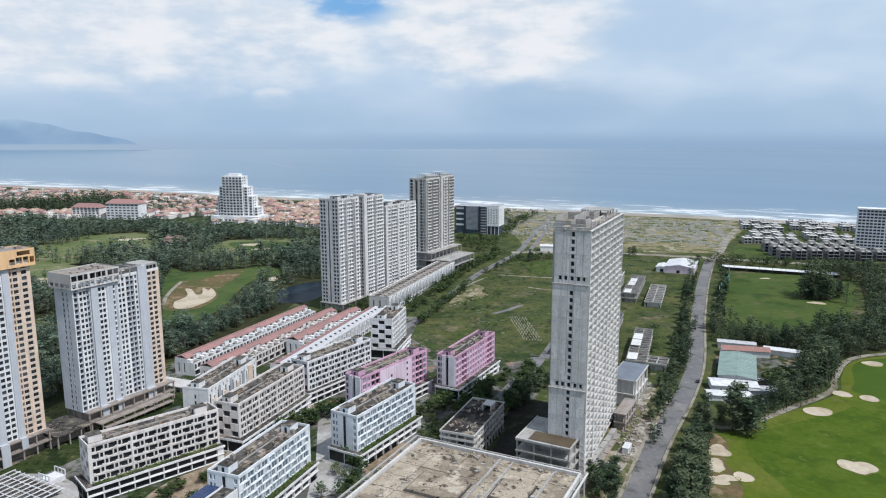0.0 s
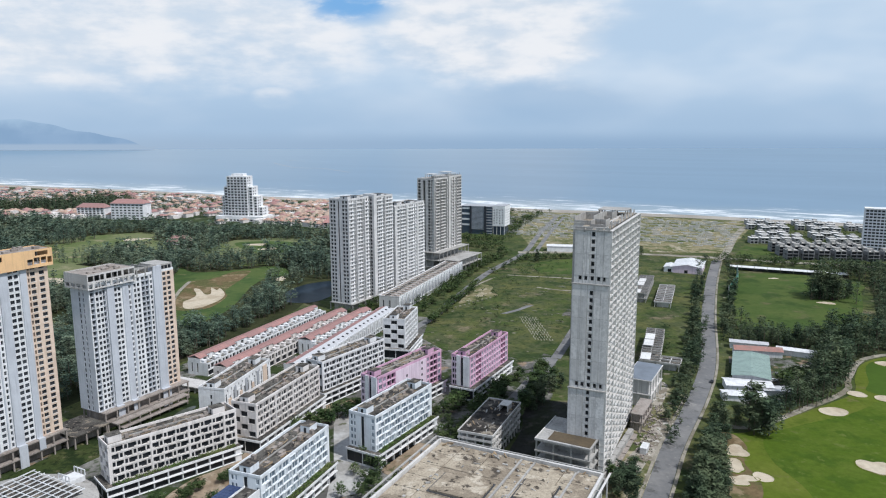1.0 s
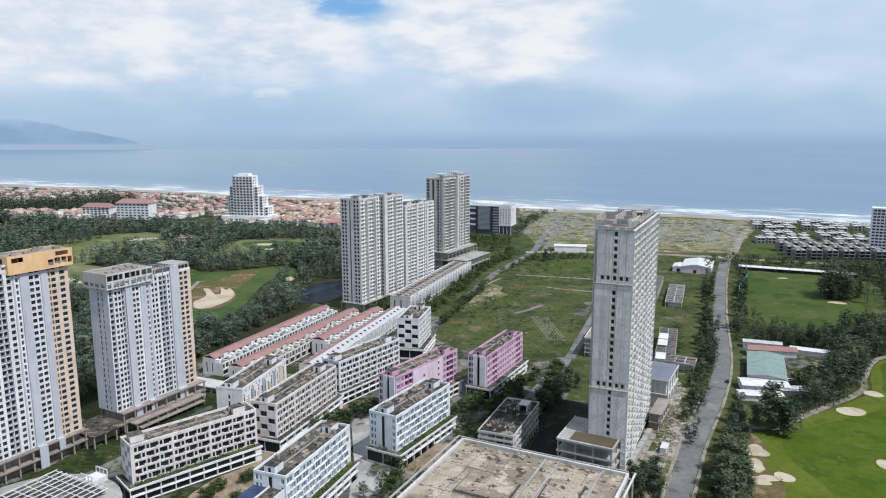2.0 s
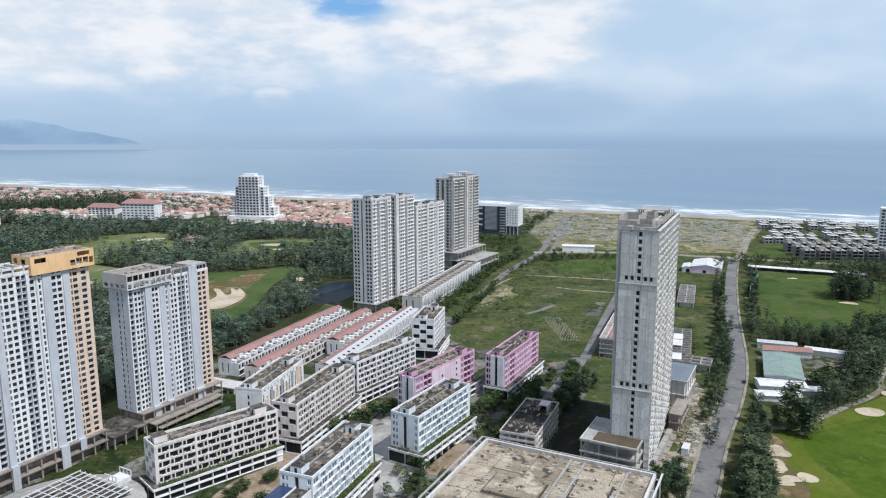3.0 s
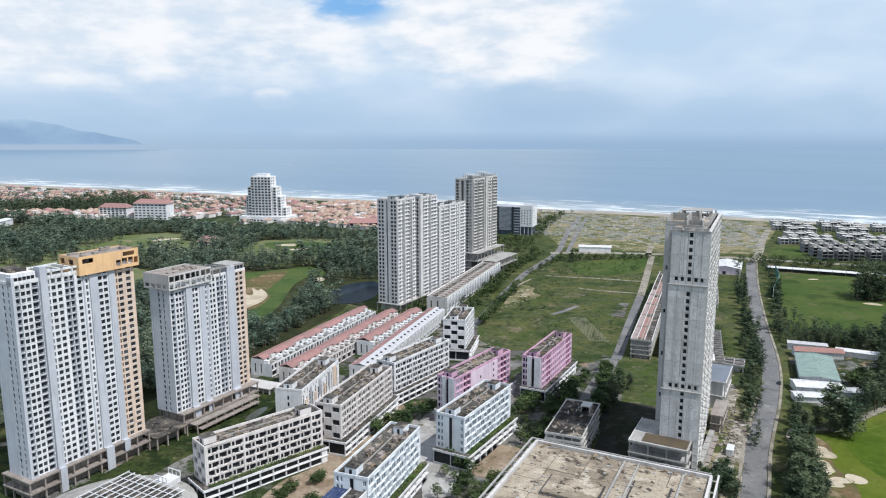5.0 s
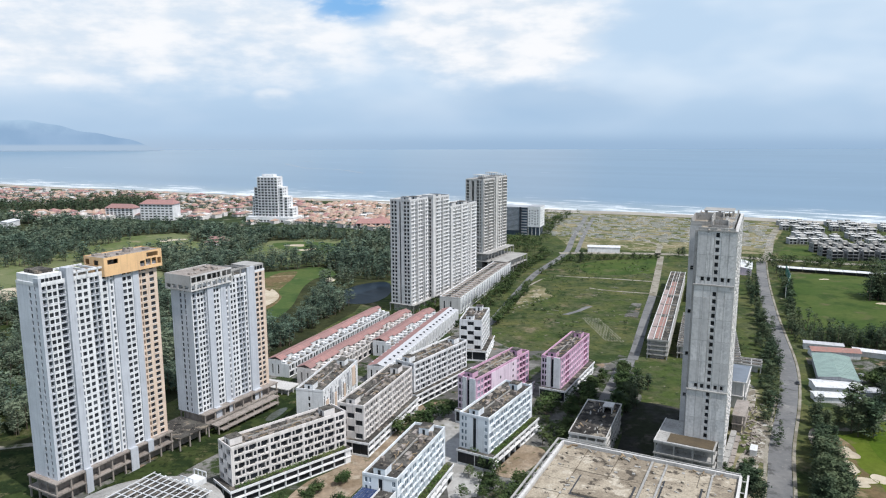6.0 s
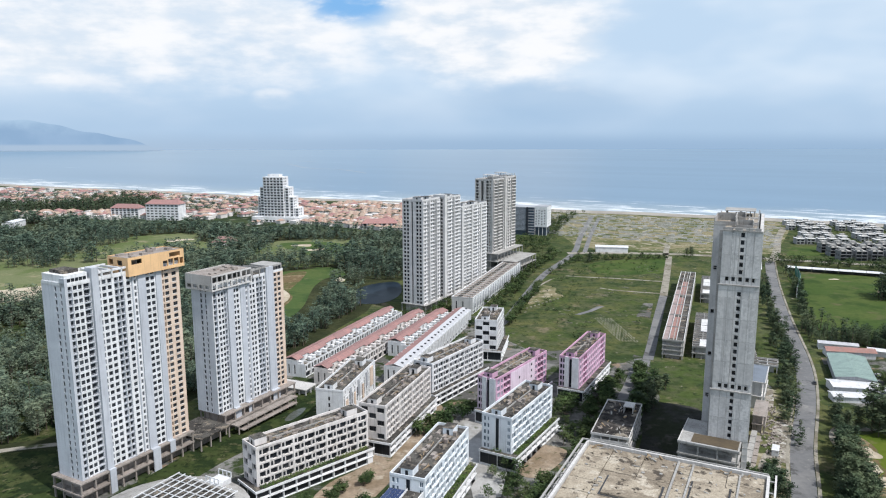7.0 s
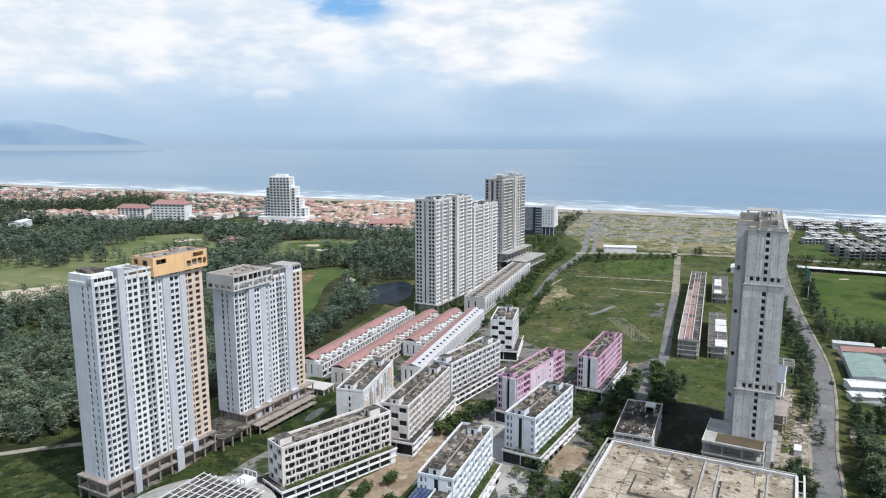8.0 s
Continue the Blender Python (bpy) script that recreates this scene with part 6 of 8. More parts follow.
# ---- ruined low block and the wide roof in front ----
ruin = thing("unfinished_block", 11.5, 258.0, -23.0, "unfinished low concrete block with open storeys and dark flat roof", "building")
RW, RL = 15.0, 38.0
open_frame(ruin, -RW, 0.0, 0.0, RL, [3.6, 6.6, 9.6, 12.0], 4.0, BEIGE, core=(-RW + 3.0, -4.0, 5.0, RL - 4))
s = Shape()
for lo in (3.6, 6.6, 9.6):
    for k in range(9):
        if (k * 3 + int(lo)) % 4:
            s.box(-0.25, -0.05, 0.3 + RL / 9 * k, RL / 9 * (k + 1) - 0.6, lo, lo + 0.9)
    s.box(-RW, -0.3, 0.05, 0.25, lo, lo + 0.55)
s.box(-0.3, 0.0, 0.0, RL, 12.0, 12.5)
s.box(-RW, -0.3, 0.0, 0.3, 12.0, 12.5)
s.box(-RW, -RW + 0.3, 0.3, RL, 12.0, 12.5)
s.box(-RW + 0.3, -0.3, RL - 0.3, RL, 12.0, 12.5)
part("parapet", s, ruin, BEIGE)
s = Shape()
s.box(-RW + 0.3, -0.3, 0.3, RL - 0.3, 12.0, 12.04)
part("roof_screed", s, ruin, RUIN_ROOF)
s = Shape()
s.box(-6.2, -5.9, 26.0, 32.0, 12.04, 14.4)
s.box(-2.6, -2.3, 26.0, 32.0, 12.04, 14.4)
s.box(-5.9, -2.6, 31.7, 32.0, 12.04, 14.4)
s.box(-6.4, -2.1, 26.6, 32.2, 14.4, 14.65)
part("stair_room", s, ruin, BEIGE)
rnd_ruin = random.Random(31)
for k in range(30):
    s = Shape()
    px, py, a = rnd_ruin.uniform(-RW + 2, -2), rnd_ruin.uniform(2, 36), rnd_ruin.uniform(0, 3.1)
    s.beam((px, py, 12.12), (px + math.cos(a) * 1.2, py + math.sin(a) * 1.6, 12.12 + rnd_ruin.uniform(0.05, 0.4)), rnd_ruin.uniform(0.1, 0.3))
    part("roof_rubble", s, ruin, (POD_CONCRETE, TIMBER, CONCRETE)[k % 3])

hall = thing("market_hall", -8.8, 237.5, -26.5, "wide unfinished hall with weathered slab roof and concrete rim", "building")
HW, HD, HZ = 59.0, 75.0, 20.0
s = Shape()
s.box(0, HW, -HD, 0, 0.0, HZ - 0.5)
part("wall", s, hall, CONCRETE)
rnd = random.Random(5)
cols_x = [0.6, 9.5, 20.5, 31.0, 36.5, 47.0, 58.4]
rows_y = [-0.6, -9.0, -17.5, -26.0, -34.5, -43.0, -51.5, -60.0, -68.0, -74.4]
for i in range(len(cols_x) - 1):
    for j in range(len(rows_y) - 1):
        s = Shape()
        g = 0.12
        up = rnd.uniform(0.0, 0.10)
        s.box(cols_x[i] + g, cols_x[i + 1] - g, rows_y[j + 1] + g, rows_y[j] - g, HZ - 0.5, HZ + up)
        part("roof_panel", s, hall, HALL_ROOF)
# Dark strips are laid in place of the shadow gaps round the raised slabs.
for x0, x1, y0, y1 in ((12.0, 30.0, -34.0, -20.5), (37.0, 49.0, -26.0, -12.5)):
    s = Shape()
    for a0, a1, b0, b1 in ((x0, x1, y0, y0 + 0.6), (x0, x1, y1 - 0.6, y1), (x0, x0 + 0.6, y0 + 0.6, y1 - 0.6), (x1 - 0.6, x1, y0 + 0.6, y1 - 0.6)):
        s.box(a0, a1, b0, b1, HZ, HZ + 0.16)
    part("gutter", s, hall, DARK_FRAME, label="dark strip standing in for the shadow gap round a raised roof slab")
    s = Shape()
    s.box(x0 + 0.7, x1 - 0.7, y0 + 0.7, y1 - 0.7, HZ, HZ + 0.65)
    part("raised_slab", s, hall, HALL_ROOF)
s = Shape()
s.box(31.2, 31.9, -HD, -1.0, HZ + 0.02, HZ + 0.55)
s.box(36.0, 36.6, -HD, -1.0, HZ + 0.02, HZ + 0.55)
s.box(50.5, 51.1, -40, -2.0, HZ + 0.02, HZ + 0.5)
part("roof_beam", s, hall, CONCRETE)
s = Shape()
for x0, x1, y0, y1 in ((-0.3, HW + 0.3, -0.5, 0.3), (-0.5, 0.4, -HD, -0.5), (HW - 0.4, HW + 0.5, -HD, -0.5)):
    s.box(x0, x1, y0, y1, HZ - 0.5, HZ + 1.1)
part("parapet", s, hall, BEIGE)
for k in range(9):
    s = Shape()
    y0 = -3.0 - 8.0 * k
    s.box(-2.4, -2.0, y0 - 0.2, y0 + 0.2, 0.0, HZ + 0.9)
    s.box(-2.4, -0.4, y0 - 0.15, y0 + 0.15, HZ + 0.55, HZ + 0.9)
    part("rim_post", s, hall, CONCRETE)
s = Shape()
s.box(-2.5, -1.9, -HD, 1.0, HZ + 0.9, HZ + 1.3)
s.box(-2.5, -1.9, -HD, 1.0, HZ - 1.6, HZ - 1.2)
s.box(-2.5, HW, 0.8, 1.3, HZ + 0.7, HZ + 1.2)
for k in range(16):
    s.box(2.0 + 3.6 * k, 2.35 + 3.6 * k, 0.3, 0.8, HZ + 0.5, HZ + 1.0)
part("rim_beam", s, hall, CONCRETE)
s = Shape()
for k in range(9):
    y0 = -3.0 - 8.0 * k
    s.box(HW + 2.0, HW + 2.4, y0 - 0.2, y0 + 0.2, 0.0, HZ + 0.9)
    s.box(HW + 0.4, HW + 2.4, y0 - 0.15, y0 + 0.15, HZ + 0.6, HZ + 0.9)
s.box(HW + 1.9, HW + 2.5, -HD, 1.0, HZ + 0.9, HZ + 1.3)
part("rim_frame", s, hall, BEIGE)
s = Shape()
for k in range(70):
    px, py = rnd.uniform(2, HW - 3), rnd.uniform(-60, -2)
    s.box(px, px + rnd.uniform(0.3, 1.2), py, py + rnd.uniform(0.3, 1.2), HZ, HZ + rnd.uniform(0.15, 0.5))
tagged(part("roof_debris", s, hall, CONCRETE), kind="stuff")
for k in range(46):
    px, py, a, ln = rnd.uniform(1.5, HW - 3), rnd.uniform(-3.2, -0.8) if k % 3 else rnd.uniform(-40, -3), rnd.uniform(0, 3.1), rnd.uniform(0.4, 1.6)
    s = Shape()
    s.beam((px - math.cos(a) * ln, py - math.sin(a) * ln * 0.5, HZ + 0.3), (px + math.cos(a) * ln, py + math.sin(a) * ln * 0.5, HZ + rnd.uniform(0.3, 1.0)), rnd.uniform(0.08, 0.24))
    part("rubble", s, hall, (CONCRETE, TIMBER, CONCRETE)[k % 3])

# ---- glazed hall with a steel lattice roof ----
lattice = thing("exhibition_hall", -152.0, 213.0, -28.0, "round grey hall with a white steel lattice skylight", "hall")
s = Shape()
ring = [(27 * math.cos(a), 27 * math.sin(a)) for a in [k / 32 * 2 * math.pi for k in range(32)]]
for k in range(32):
    (ax_, ay_), (bx_, by_) = ring[k], ring[(k + 1) % 32]
    s.quad((ax_, ay_, 0), (bx_, by_, 0), (bx_, by_, 6.0), (ax_, ay_, 6.0))
    s.quad((ax_, ay_, 6.0), (bx_, by_, 6.0), (bx_ * 0.62, by_ * 0.62, 9.0), (ax_ * 0.62, ay_ * 0.62, 9.0))
s.poly([(x * 0.62, y * 0.62, 9.0) for x, y in ring])
part("shell", s, lattice, CONCRETE)
for k in range(11):
    s = Shape()
    s.beam((-14.0 + 2.8 * k, -18, 9.3), (-14.0 + 2.8 * k, 18, 9.9), 0.15)
    part("rafter", s, lattice, STEEL)
for k in range(10):
    s = Shape()
    s.beam((-14.5, -17.5 + 3.9 * k, 9.5), (14.5, -17.5 + 3.9 * k, 9.8), 0.12)
    part("purlin", s, lattice, STEEL)
s = Shape()
s.box(-13.8, 13.8, -17, 17, 9.02, 9.2)
part("skylight", s, lattice, ROOF_DIRT)
s = Shape()
s.box(-2, 4, 19, 25, 7.0, 9.0)
for k in range(4):
    s.beam((-2 + 2 * k, 19, 9.0), (-2 + 2 * k, 19, 11.0), 0.14)
    s.beam((-2 + 2 * k, 25, 9.0), (-2 + 2 * k, 25, 11.0), 0.14)
s.beam((-2, 19, 11), (4, 19, 11), 0.14)
s.beam((-2, 25, 11), (4, 25, 11), 0.14)
part("roof_cage", s, lattice, STEEL)


# ---- shop skeletons in the field ----
def skeleton_row(x, y, bearing, L, W, levels, mat, label, bay=5.0, cells=1):
    t = thing("shop_skeleton", x, y, bearing - 90, label, "building", "shop skeletons")
    open_frame(t, -W, 0, 0, L, levels, bay, mat, slab=0.5, core=(-W + 2, -2, 1.5, L - 1.5))
    n = int(L / bay / cells)
    for k in range(n + 1):
        s = Shape()
        s.box(-W, 0, L / n * k - 0.15, L / n * k + 0.15, levels[-1], levels[-1] + 0.8)
        part("party_wall", s, t, mat)
    s = Shape()
    s.box(-W * 0.5 - 0.2, -W * 0.5 + 0.2, 0, L, levels[-1], levels[-1] + 0.6)
    part("spine_wall", s, t, mat)
    s = Shape()
    s.box(-W + 0.4, -0.4, 0.4, L - 0.4, levels[-1], levels[-1] + 0.05)
    part("roof_screed", s, t, ROOF_DIRT)
    return t


FADED_SCREED = material("faded_pink_screed", (0.36, 0.285, 0.27), (0.25, 0.20, 0.19), 0.9, 0.2, 1.5, stain=(0.16, 0.14, 0.13), bump=0.2)
long_row = skeleton_row(77.0, 389.0, 68.8, 212.0, 12.0, [2.7, 5.4, 8.1, 10.8], CONCRETE, "long unfinished row of concrete shop houses", 6.0, 5)
s = Shape()
for x0 in (-12.0, -8.6, -4.4, -0.3):
    s.box(x0, x0 + 0.3, 0.2, 211.8, 10.8, 11.9)
part("roof_wall", s, long_row, PALE_CONCRETE)
s = Shape()
for k in range(3):
    s.box(-8.2, -4.5, 6.0 + 58 * k, 56.0 + 58 * k, 10.85, 11.0)
part("roof_strip", s, long_row, RUST_SHEET, label="rusty red sheets between the roof walls")
s = Shape()
s.box(-11.6, -8.7, 2.0, 140.0, 10.86, 10.94)
part("roof_screed", s, long_row, FADED_SCREED, label="faded pink screed along the roof edge")
near_row = skeleton_row(93.5, 389.0, 69.0, 80.0, 11.0, [3.5, 7.0], CONCRETE, "unfinished pale shop skeleton with roofless cells", 4.5)
far_row = skeleton_row(147.0, 522.0, 69.0, 70.0, 12.0, [3.5, 7.0], CONCRETE, "unfinished pale shop skeleton in the field", 4.5)
skeleton_row(161.0, 506.0, 69.5, 62.0, 12.5, [3.8], BEIGE, "low open concrete skeleton in the field", 6.0)
skeleton_row(121.0, 366.0, 65.0, 12.0, 11.0, [3.8], BEIGE, "small white open concrete shelter", 5.0)
side_row = skeleton_row(109.0, 363.0, 70.5, 66.0, 11.0, [3.4, 6.6], CONCRETE, "unfinished pale shop skeleton beside the road", 4.5)
for row, L in ((near_row, 80.0), (far_row, 70.0), (side_row, 66.0)):
    for k in (0, 2, 3):
        s = Shape()
        s.box(-10.4 if row is not near_row else -7.0, -5.0 if row is not near_row else -0.4, L / 5 * k + 0.5, L / 5 * (k + 1) - 0.8, 7.6, 7.8)
        part("roof_slab", s, row, PALE_CONCRETE)


# ---- sheds ----
def shed(x, y, bearing, L, W, h, roof_mat, wall_mat, label, rise=1.6):
    t = thing("shed", x, y, bearing - 90, label, "shed", "roadside sheds")
    wall_with_openings(t, (0, 0), (0, 1), L, 0, h, [(L * 0.2, L * 0.2 + 2.5, 0.1, 2.6, 0.3, GLASS), (L * 0.6, L * 0.6 + 2.5, 0.9, 2.4, 0.3, GLASS)], wall_mat, STEEL)
    wall_with_openings(t, (-W, 0), (1, 0), W, 0, h, [(W * 0.4, W * 0.4 + 3, 0.1, 3.0, 0.3, GLASS)], wall_mat, STEEL)
    wall_with_openings(t, (-W, L), (0, -1), L, 0, h, [], wall_mat)
    wall_with_openings(t, (0, L), (-1, 0), W, 0, h, [], wall_mat)
    s = Shape()
    n = max(4, int(L / 1.2))
    for k in range(n):
        y0, y1 = -0.6 + (L + 1.2) / n * k, -0.6 + (L + 1.2) / n * (k + 1)
        lift = 0.05 * (k % 2)
        s.quad((0.6, y0, h - 0.1 + lift), (0.6, y1, h - 0.1 + lift), (-W / 2, y1, h + rise + lift), (-W / 2, y0, h + rise + lift))
        s.quad((-W / 2, y0, h + rise + lift), (-W / 2, y1, h + rise + lift), (-W - 0.6, y1, h - 0.1 + lift), (-W - 0.6, y0, h - 0.1 + lift))
        if k:
            old = 0.05 * ((k - 1) % 2)
            s.quad((0.6, y0, h - 0.1 + old), (0.6, y0, h - 0.1 + lift), (-W / 2, y0, h + rise + lift), (-W / 2, y0, h + rise + old))
            s.quad((-W / 2, y0, h + rise + old), (-W / 2, y0, h + rise + lift), (-W - 0.6, y0, h - 0.1 + lift), (-W - 0.6, y0, h - 0.1 + old))
    part("roof", s.weld(), t, roof_mat)
    s = Shape()
    s.poly([(0, 0, h), (-W, 0, h), (-W / 2, 0, h + rise - 0.05)])
    part("gable", s, t, wall_mat)


shed(159.0, 341.0, 67.0, 42.0, 18.0, 5.2, GREEN_SHEET, GREY, "green metal roofed shed beside the road", 1.1)
shed(190.0, 397.0, 168.0, 26.0, 8.0, 4.0, RUST_SHEET, WHITE, "shed with rusty red roof sheets")
shed(188.0, 408.5, 160.0, 21.0, 6.0, 4.0, GREY_TILE, WHITE, "shed with white roof sheets", 0.8)
shed(211.0, 393.0, 153.0, 22.0, 6.5, 3.5, WHITE_SHEET, WHITE, "small open shed with pale roof", 0.8)
shed(159.0, 344.0, 170.0, 22.0, 11.0, 3.8, WHITE_SHEET, WHITE, "low shed with white roof sheets", 0.9)
shed(150.0, 329.5, 172.0, 20.0, 7.0, 3.2, WHITE_SHEET, WHITE, "low lean-to with white roof sheets", 0.6)
shed(166.0, 337.0, 172.0, 13.0, 7.0, 3.0, GREY_TILE, GREY, "low grey roofed store in the yard", 0.5)
shed(228.0, 628.0, 66.0, 40.0, 26.0, 6.0, WHITE_SHEET, PALE_PINK, "white roofed house with pink side wall", 2.2)
shed(206.0, 640.0, 66.0, 20.0, 9.0, 4.5, WHITE_SHEET, WHITE, "small white roofed outbuilding", 1.0)
shed(140.0, 762.0, -10.0 + 180, 34.0, 14.0, 6.0, WHITE_SHEET, WHITE, "low white pavilion beside the coastal road", 1.0)

# ---- far blocks ----
DARK_CLAD = material("dark_cladding", (0.03, 0.036, 0.05), (0.02, 0.024, 0.03), 0.5, 0.2, 2.0, bump=0.05)
LOUVRE_GREY = material("grey_louvre", (0.33, 0.36, 0.40), (0.25, 0.27, 0.30), 0.5, 0.2, 2.0, bump=0.05)
SLATE_GLAZING = material("slate_blue_glazing", (0.07, 0.095, 0.13), (0.05, 0.065, 0.09), 0.2, 0.2, 2.0, bump=0.02)
t = thing("office_block", 52.0, 880.0, -20.0, "dark glazed office block with a grey louvred front", "building")
rows = storeys(0, 35.0, 10, 0.6, 2.7)
s = Shape()
s.box(-40, 0, 0.0, 23, 0, 35.0)
part("core", s, t, SLATE_GLAZING)
for x0, x1 in ((-29.5, -27.0), (-10.0, -7.4), (-41.0, -40.2)):
    s = Shape()
    s.box(x0, x1, -1.4, 0.0, 0.1, 35.8)
    part("pier", s, t, DARK_CLAD)
for k in range(19):
    s = Shape()
    s.box(-26.9, -10.1, -0.9, -0.05, 6.0 + 1.55 * k, 6.95 + 1.55 * k)
    part("louvre", s, t, LOUVRE_GREY)
for a, b in rows[3::2]:
    s = Shape()
    s.box(-40.1, -29.6, -0.5, -0.05, a - 0.6, a + 1.6)
    part("spandrel", s, t, WHITE)
for a, b in rows:
    s = Shape()
    s.box(-7.3, 0.0, -0.4, -0.05, a - 0.5, a + 0.7)
    part("spandrel", s, t, GREY)
s = Shape()
s.box(-41, 0.3, -1.0, 23.3, 35.0, 35.9)
part("roof", s, t, GREY)
t = thing("office_wing", 66.8, 875.5, -20.0, "white office wing overhanging a dark glazed base", "building")
wall_with_openings(t, (-15, 0), (1, 0), 16.0, 11.0, 36.5, [(1.2 + 3.6 * c, 2.8 + 3.6 * c, 13.5 + 3.3 * r + 0.7 * (c % 2), 15.4 + 3.3 * r + 0.7 * (c % 2), 0.4, TOWER_GLASS) for c in range(4) for r in range(6)], WHITE)
wall_with_openings(t, (1, 0), (0, 1), 25.0, 11.0, 36.5, [(1.5 + 4 * c, 3.2 + 4 * c, 13.5 + 3.3 * r, 15.4 + 3.3 * r, 0.4, TOWER_GLASS) for c in range(6) for r in range(6)], WHITE)
wall_with_openings(t, (-15, 25), (0, -1), 25.0, 11.0, 36.5, [], WHITE)
s = Shape()
s.box(-15, 1, 0.1, 25, 36.5, 36.9)
s.box(-15, 1, 0.1, 25, 10.6, 11.0)
part("roof", s, t, GREY)
s = Shape()
s.box(-14, -0.5, 2.0, 24, 0.0, 10.6)
part("base", s, t, SLATE_GLAZING)
s = Shape()
for k in range(4):
    s.box(-14.6 + 4.9 * k, -14.1 + 4.9 * k, 0.5, 1.0, 0.0, 10.6)
part("column_row", s, t, WHITE)

t = thing("hotel_tower", -308.0, 1016.0, -10.0, "white stepped hotel tower with terraces", "tower")
for x0, x1, y0, y1, top in ((-18, 13, 0, 20, 65), (-24, 20, 2, 22, 50), (-28, 26, 4, 24, 36), (-30, 33, 6, 26, 20), (-36, 38, -4, 30, 7)):
    n = int(top / 4.0)
    lv = storeys(0, top, n, 1.0, 3.0)
    wx = x1 - x0
    m = max(3, int(wx / 5.0))
    gaps = [(wx / m * c + 0.7, wx / m * (c + 1) - 0.7, a - 0.3, b, 1.2, GLASS) for c in range(m) for a, b in lv]
    gaps = [q for q in gaps if top == 65 or x0 + q[1] > shown[1] or x0 + q[0] < shown[0] or top == 7]
    shown = (x0, x1)
    wall_with_openings(t, (x0, y0), (1, 0), wx, 0, top, gaps, WHITE, GREY_FIN)
    wall_with_openings(t, (x1, y0), (0, 1), y1 - y0, 0, top, [(3 + 6 * c, 6.5 + 6 * c, a, b, 0.6, GLASS) for c in range(2) for a, b in lv], WHITE, WHITE, joined=True)
    s = Shape()
    for a, b in lv:
        s.box(x0 + 0.4, x1 - 0.4, y0 - 0.7, y0, a - 0.7, a - 0.4)
    part("terrace_slabs", s, t, WHITE)
    wall_with_openings(t, (x0, y1), (0, -1), y1 - y0, 0, top, [], WHITE)
    s = Shape()
    s.box(x0, x1, y0, y1, top, top + 0.6)
    part("roof", s, t, WHITE)
s = Shape()
s.box(-12, 6, 4, 16, 65.6, 69)
part("roof_house", s, t, WHITE)


def hotel(x, y, turn, wx, wy, h, label):
    t = thing("beach_hotel", x, y, turn, label, "hotel", "red-roofed hotels")
    lv = storeys(0, h, 6, 0.8, 2.6)
    m = int(wx / 6)
    wall_with_openings(t, (0, 0), (1, 0), wx, 0, h, [(wx / m * c + 1.2, wx / m * (c + 1) - 1.2, a, b, 0.6, GLASS) for c in range(m) for a, b in lv], WHITE)
    wall_with_openings(t, (wx, 0), (0, 1), wy, 0, h, [], WHITE)
    wall_with_openings(t, (0, wy), (0, -1), wy, 0, h, [], WHITE)
    s = Shape()
    e = 1.2
    s.quad((-e, -e, h), (wx + e, -e, h), (wx - 5, wy / 2, h + 6), (5, wy / 2, h + 6))
    s.quad((wx + e, wy + e, h), (-e, wy + e, h), (5, wy / 2, h + 6), (wx - 5, wy / 2, h + 6))
    s.poly([(wx + e, -e, h), (wx + e, wy + e, h), (wx - 5, wy / 2, h + 6)])
    s.poly([(-e, wy + e, h), (-e, -e, h), (5, wy / 2, h + 6)])
    part("roof", s, t, RED_TILE)


hotel(-570, 1060, -10, 46, 18, 16, "white hotel with a red hipped roof")
hotel(-508, 1040, -8, 52, 22, 24, "tall white hotel with a red hipped roof")
hotel(-1120, 1500, -24, 60, 20, 10, "long low white hotel with a red roof")
hotel(-330, 800, 10, 26, 12, 4, "low lodge with a red roof in the woods")
hotel(-172, 935, 3, 46, 18, 8, "low lodge with a red roof at the edge of the woods")
shed(-652, 950, 96.0, 34.0, 16.0, 8.0, WHITE_SHEET, WHITE, "white roofed clubhouse at the edge of the woods", 1.5)

t = thing("seaside_hotel", 442.0, 745.0, GRID, "grey gridded seaside hotel slab", "hotel")
lv = storeys(0, 47, 14, 0.7, 2.7)
wall_with_openings(t, (0, 0), (1, 0), 26.0, 0, 47.0, [(1 + 3.6 * c, 3.8 + 3.6 * c, a, b, 1.0, GLASS) for c in range(7) for a, b in lv], COOL, COOL)
wall_with_openings(t, (26.0, 0), (1, 0), 36.0, 0, 47.0, [(0.6 + 3.6 * c, 3.4 + 3.6 * c, a, b, 1.0, GLASS) for c in range(10) for a, b in lv], COOL, COOL, joined=True)
wall_with_openings(t, (0, 16), (0, -1), 16.0, 0, 47.0, [(5 + 5 * c, 6.4 + 5 * c, a, b, 0.4, GLASS) for c in range(2) for a, b in lv], WHITE)
s = Shape()
s.box(-0.4, 62, -0.6, 16, 47, 48.2)
part("roof", s, t, WHITE)
shed(472.0, 700.0, 60.0, 24.0, 14.0, 6.0, WHITE_SHEET, WHITE, "white hall beside the seaside hotel", 1.2)

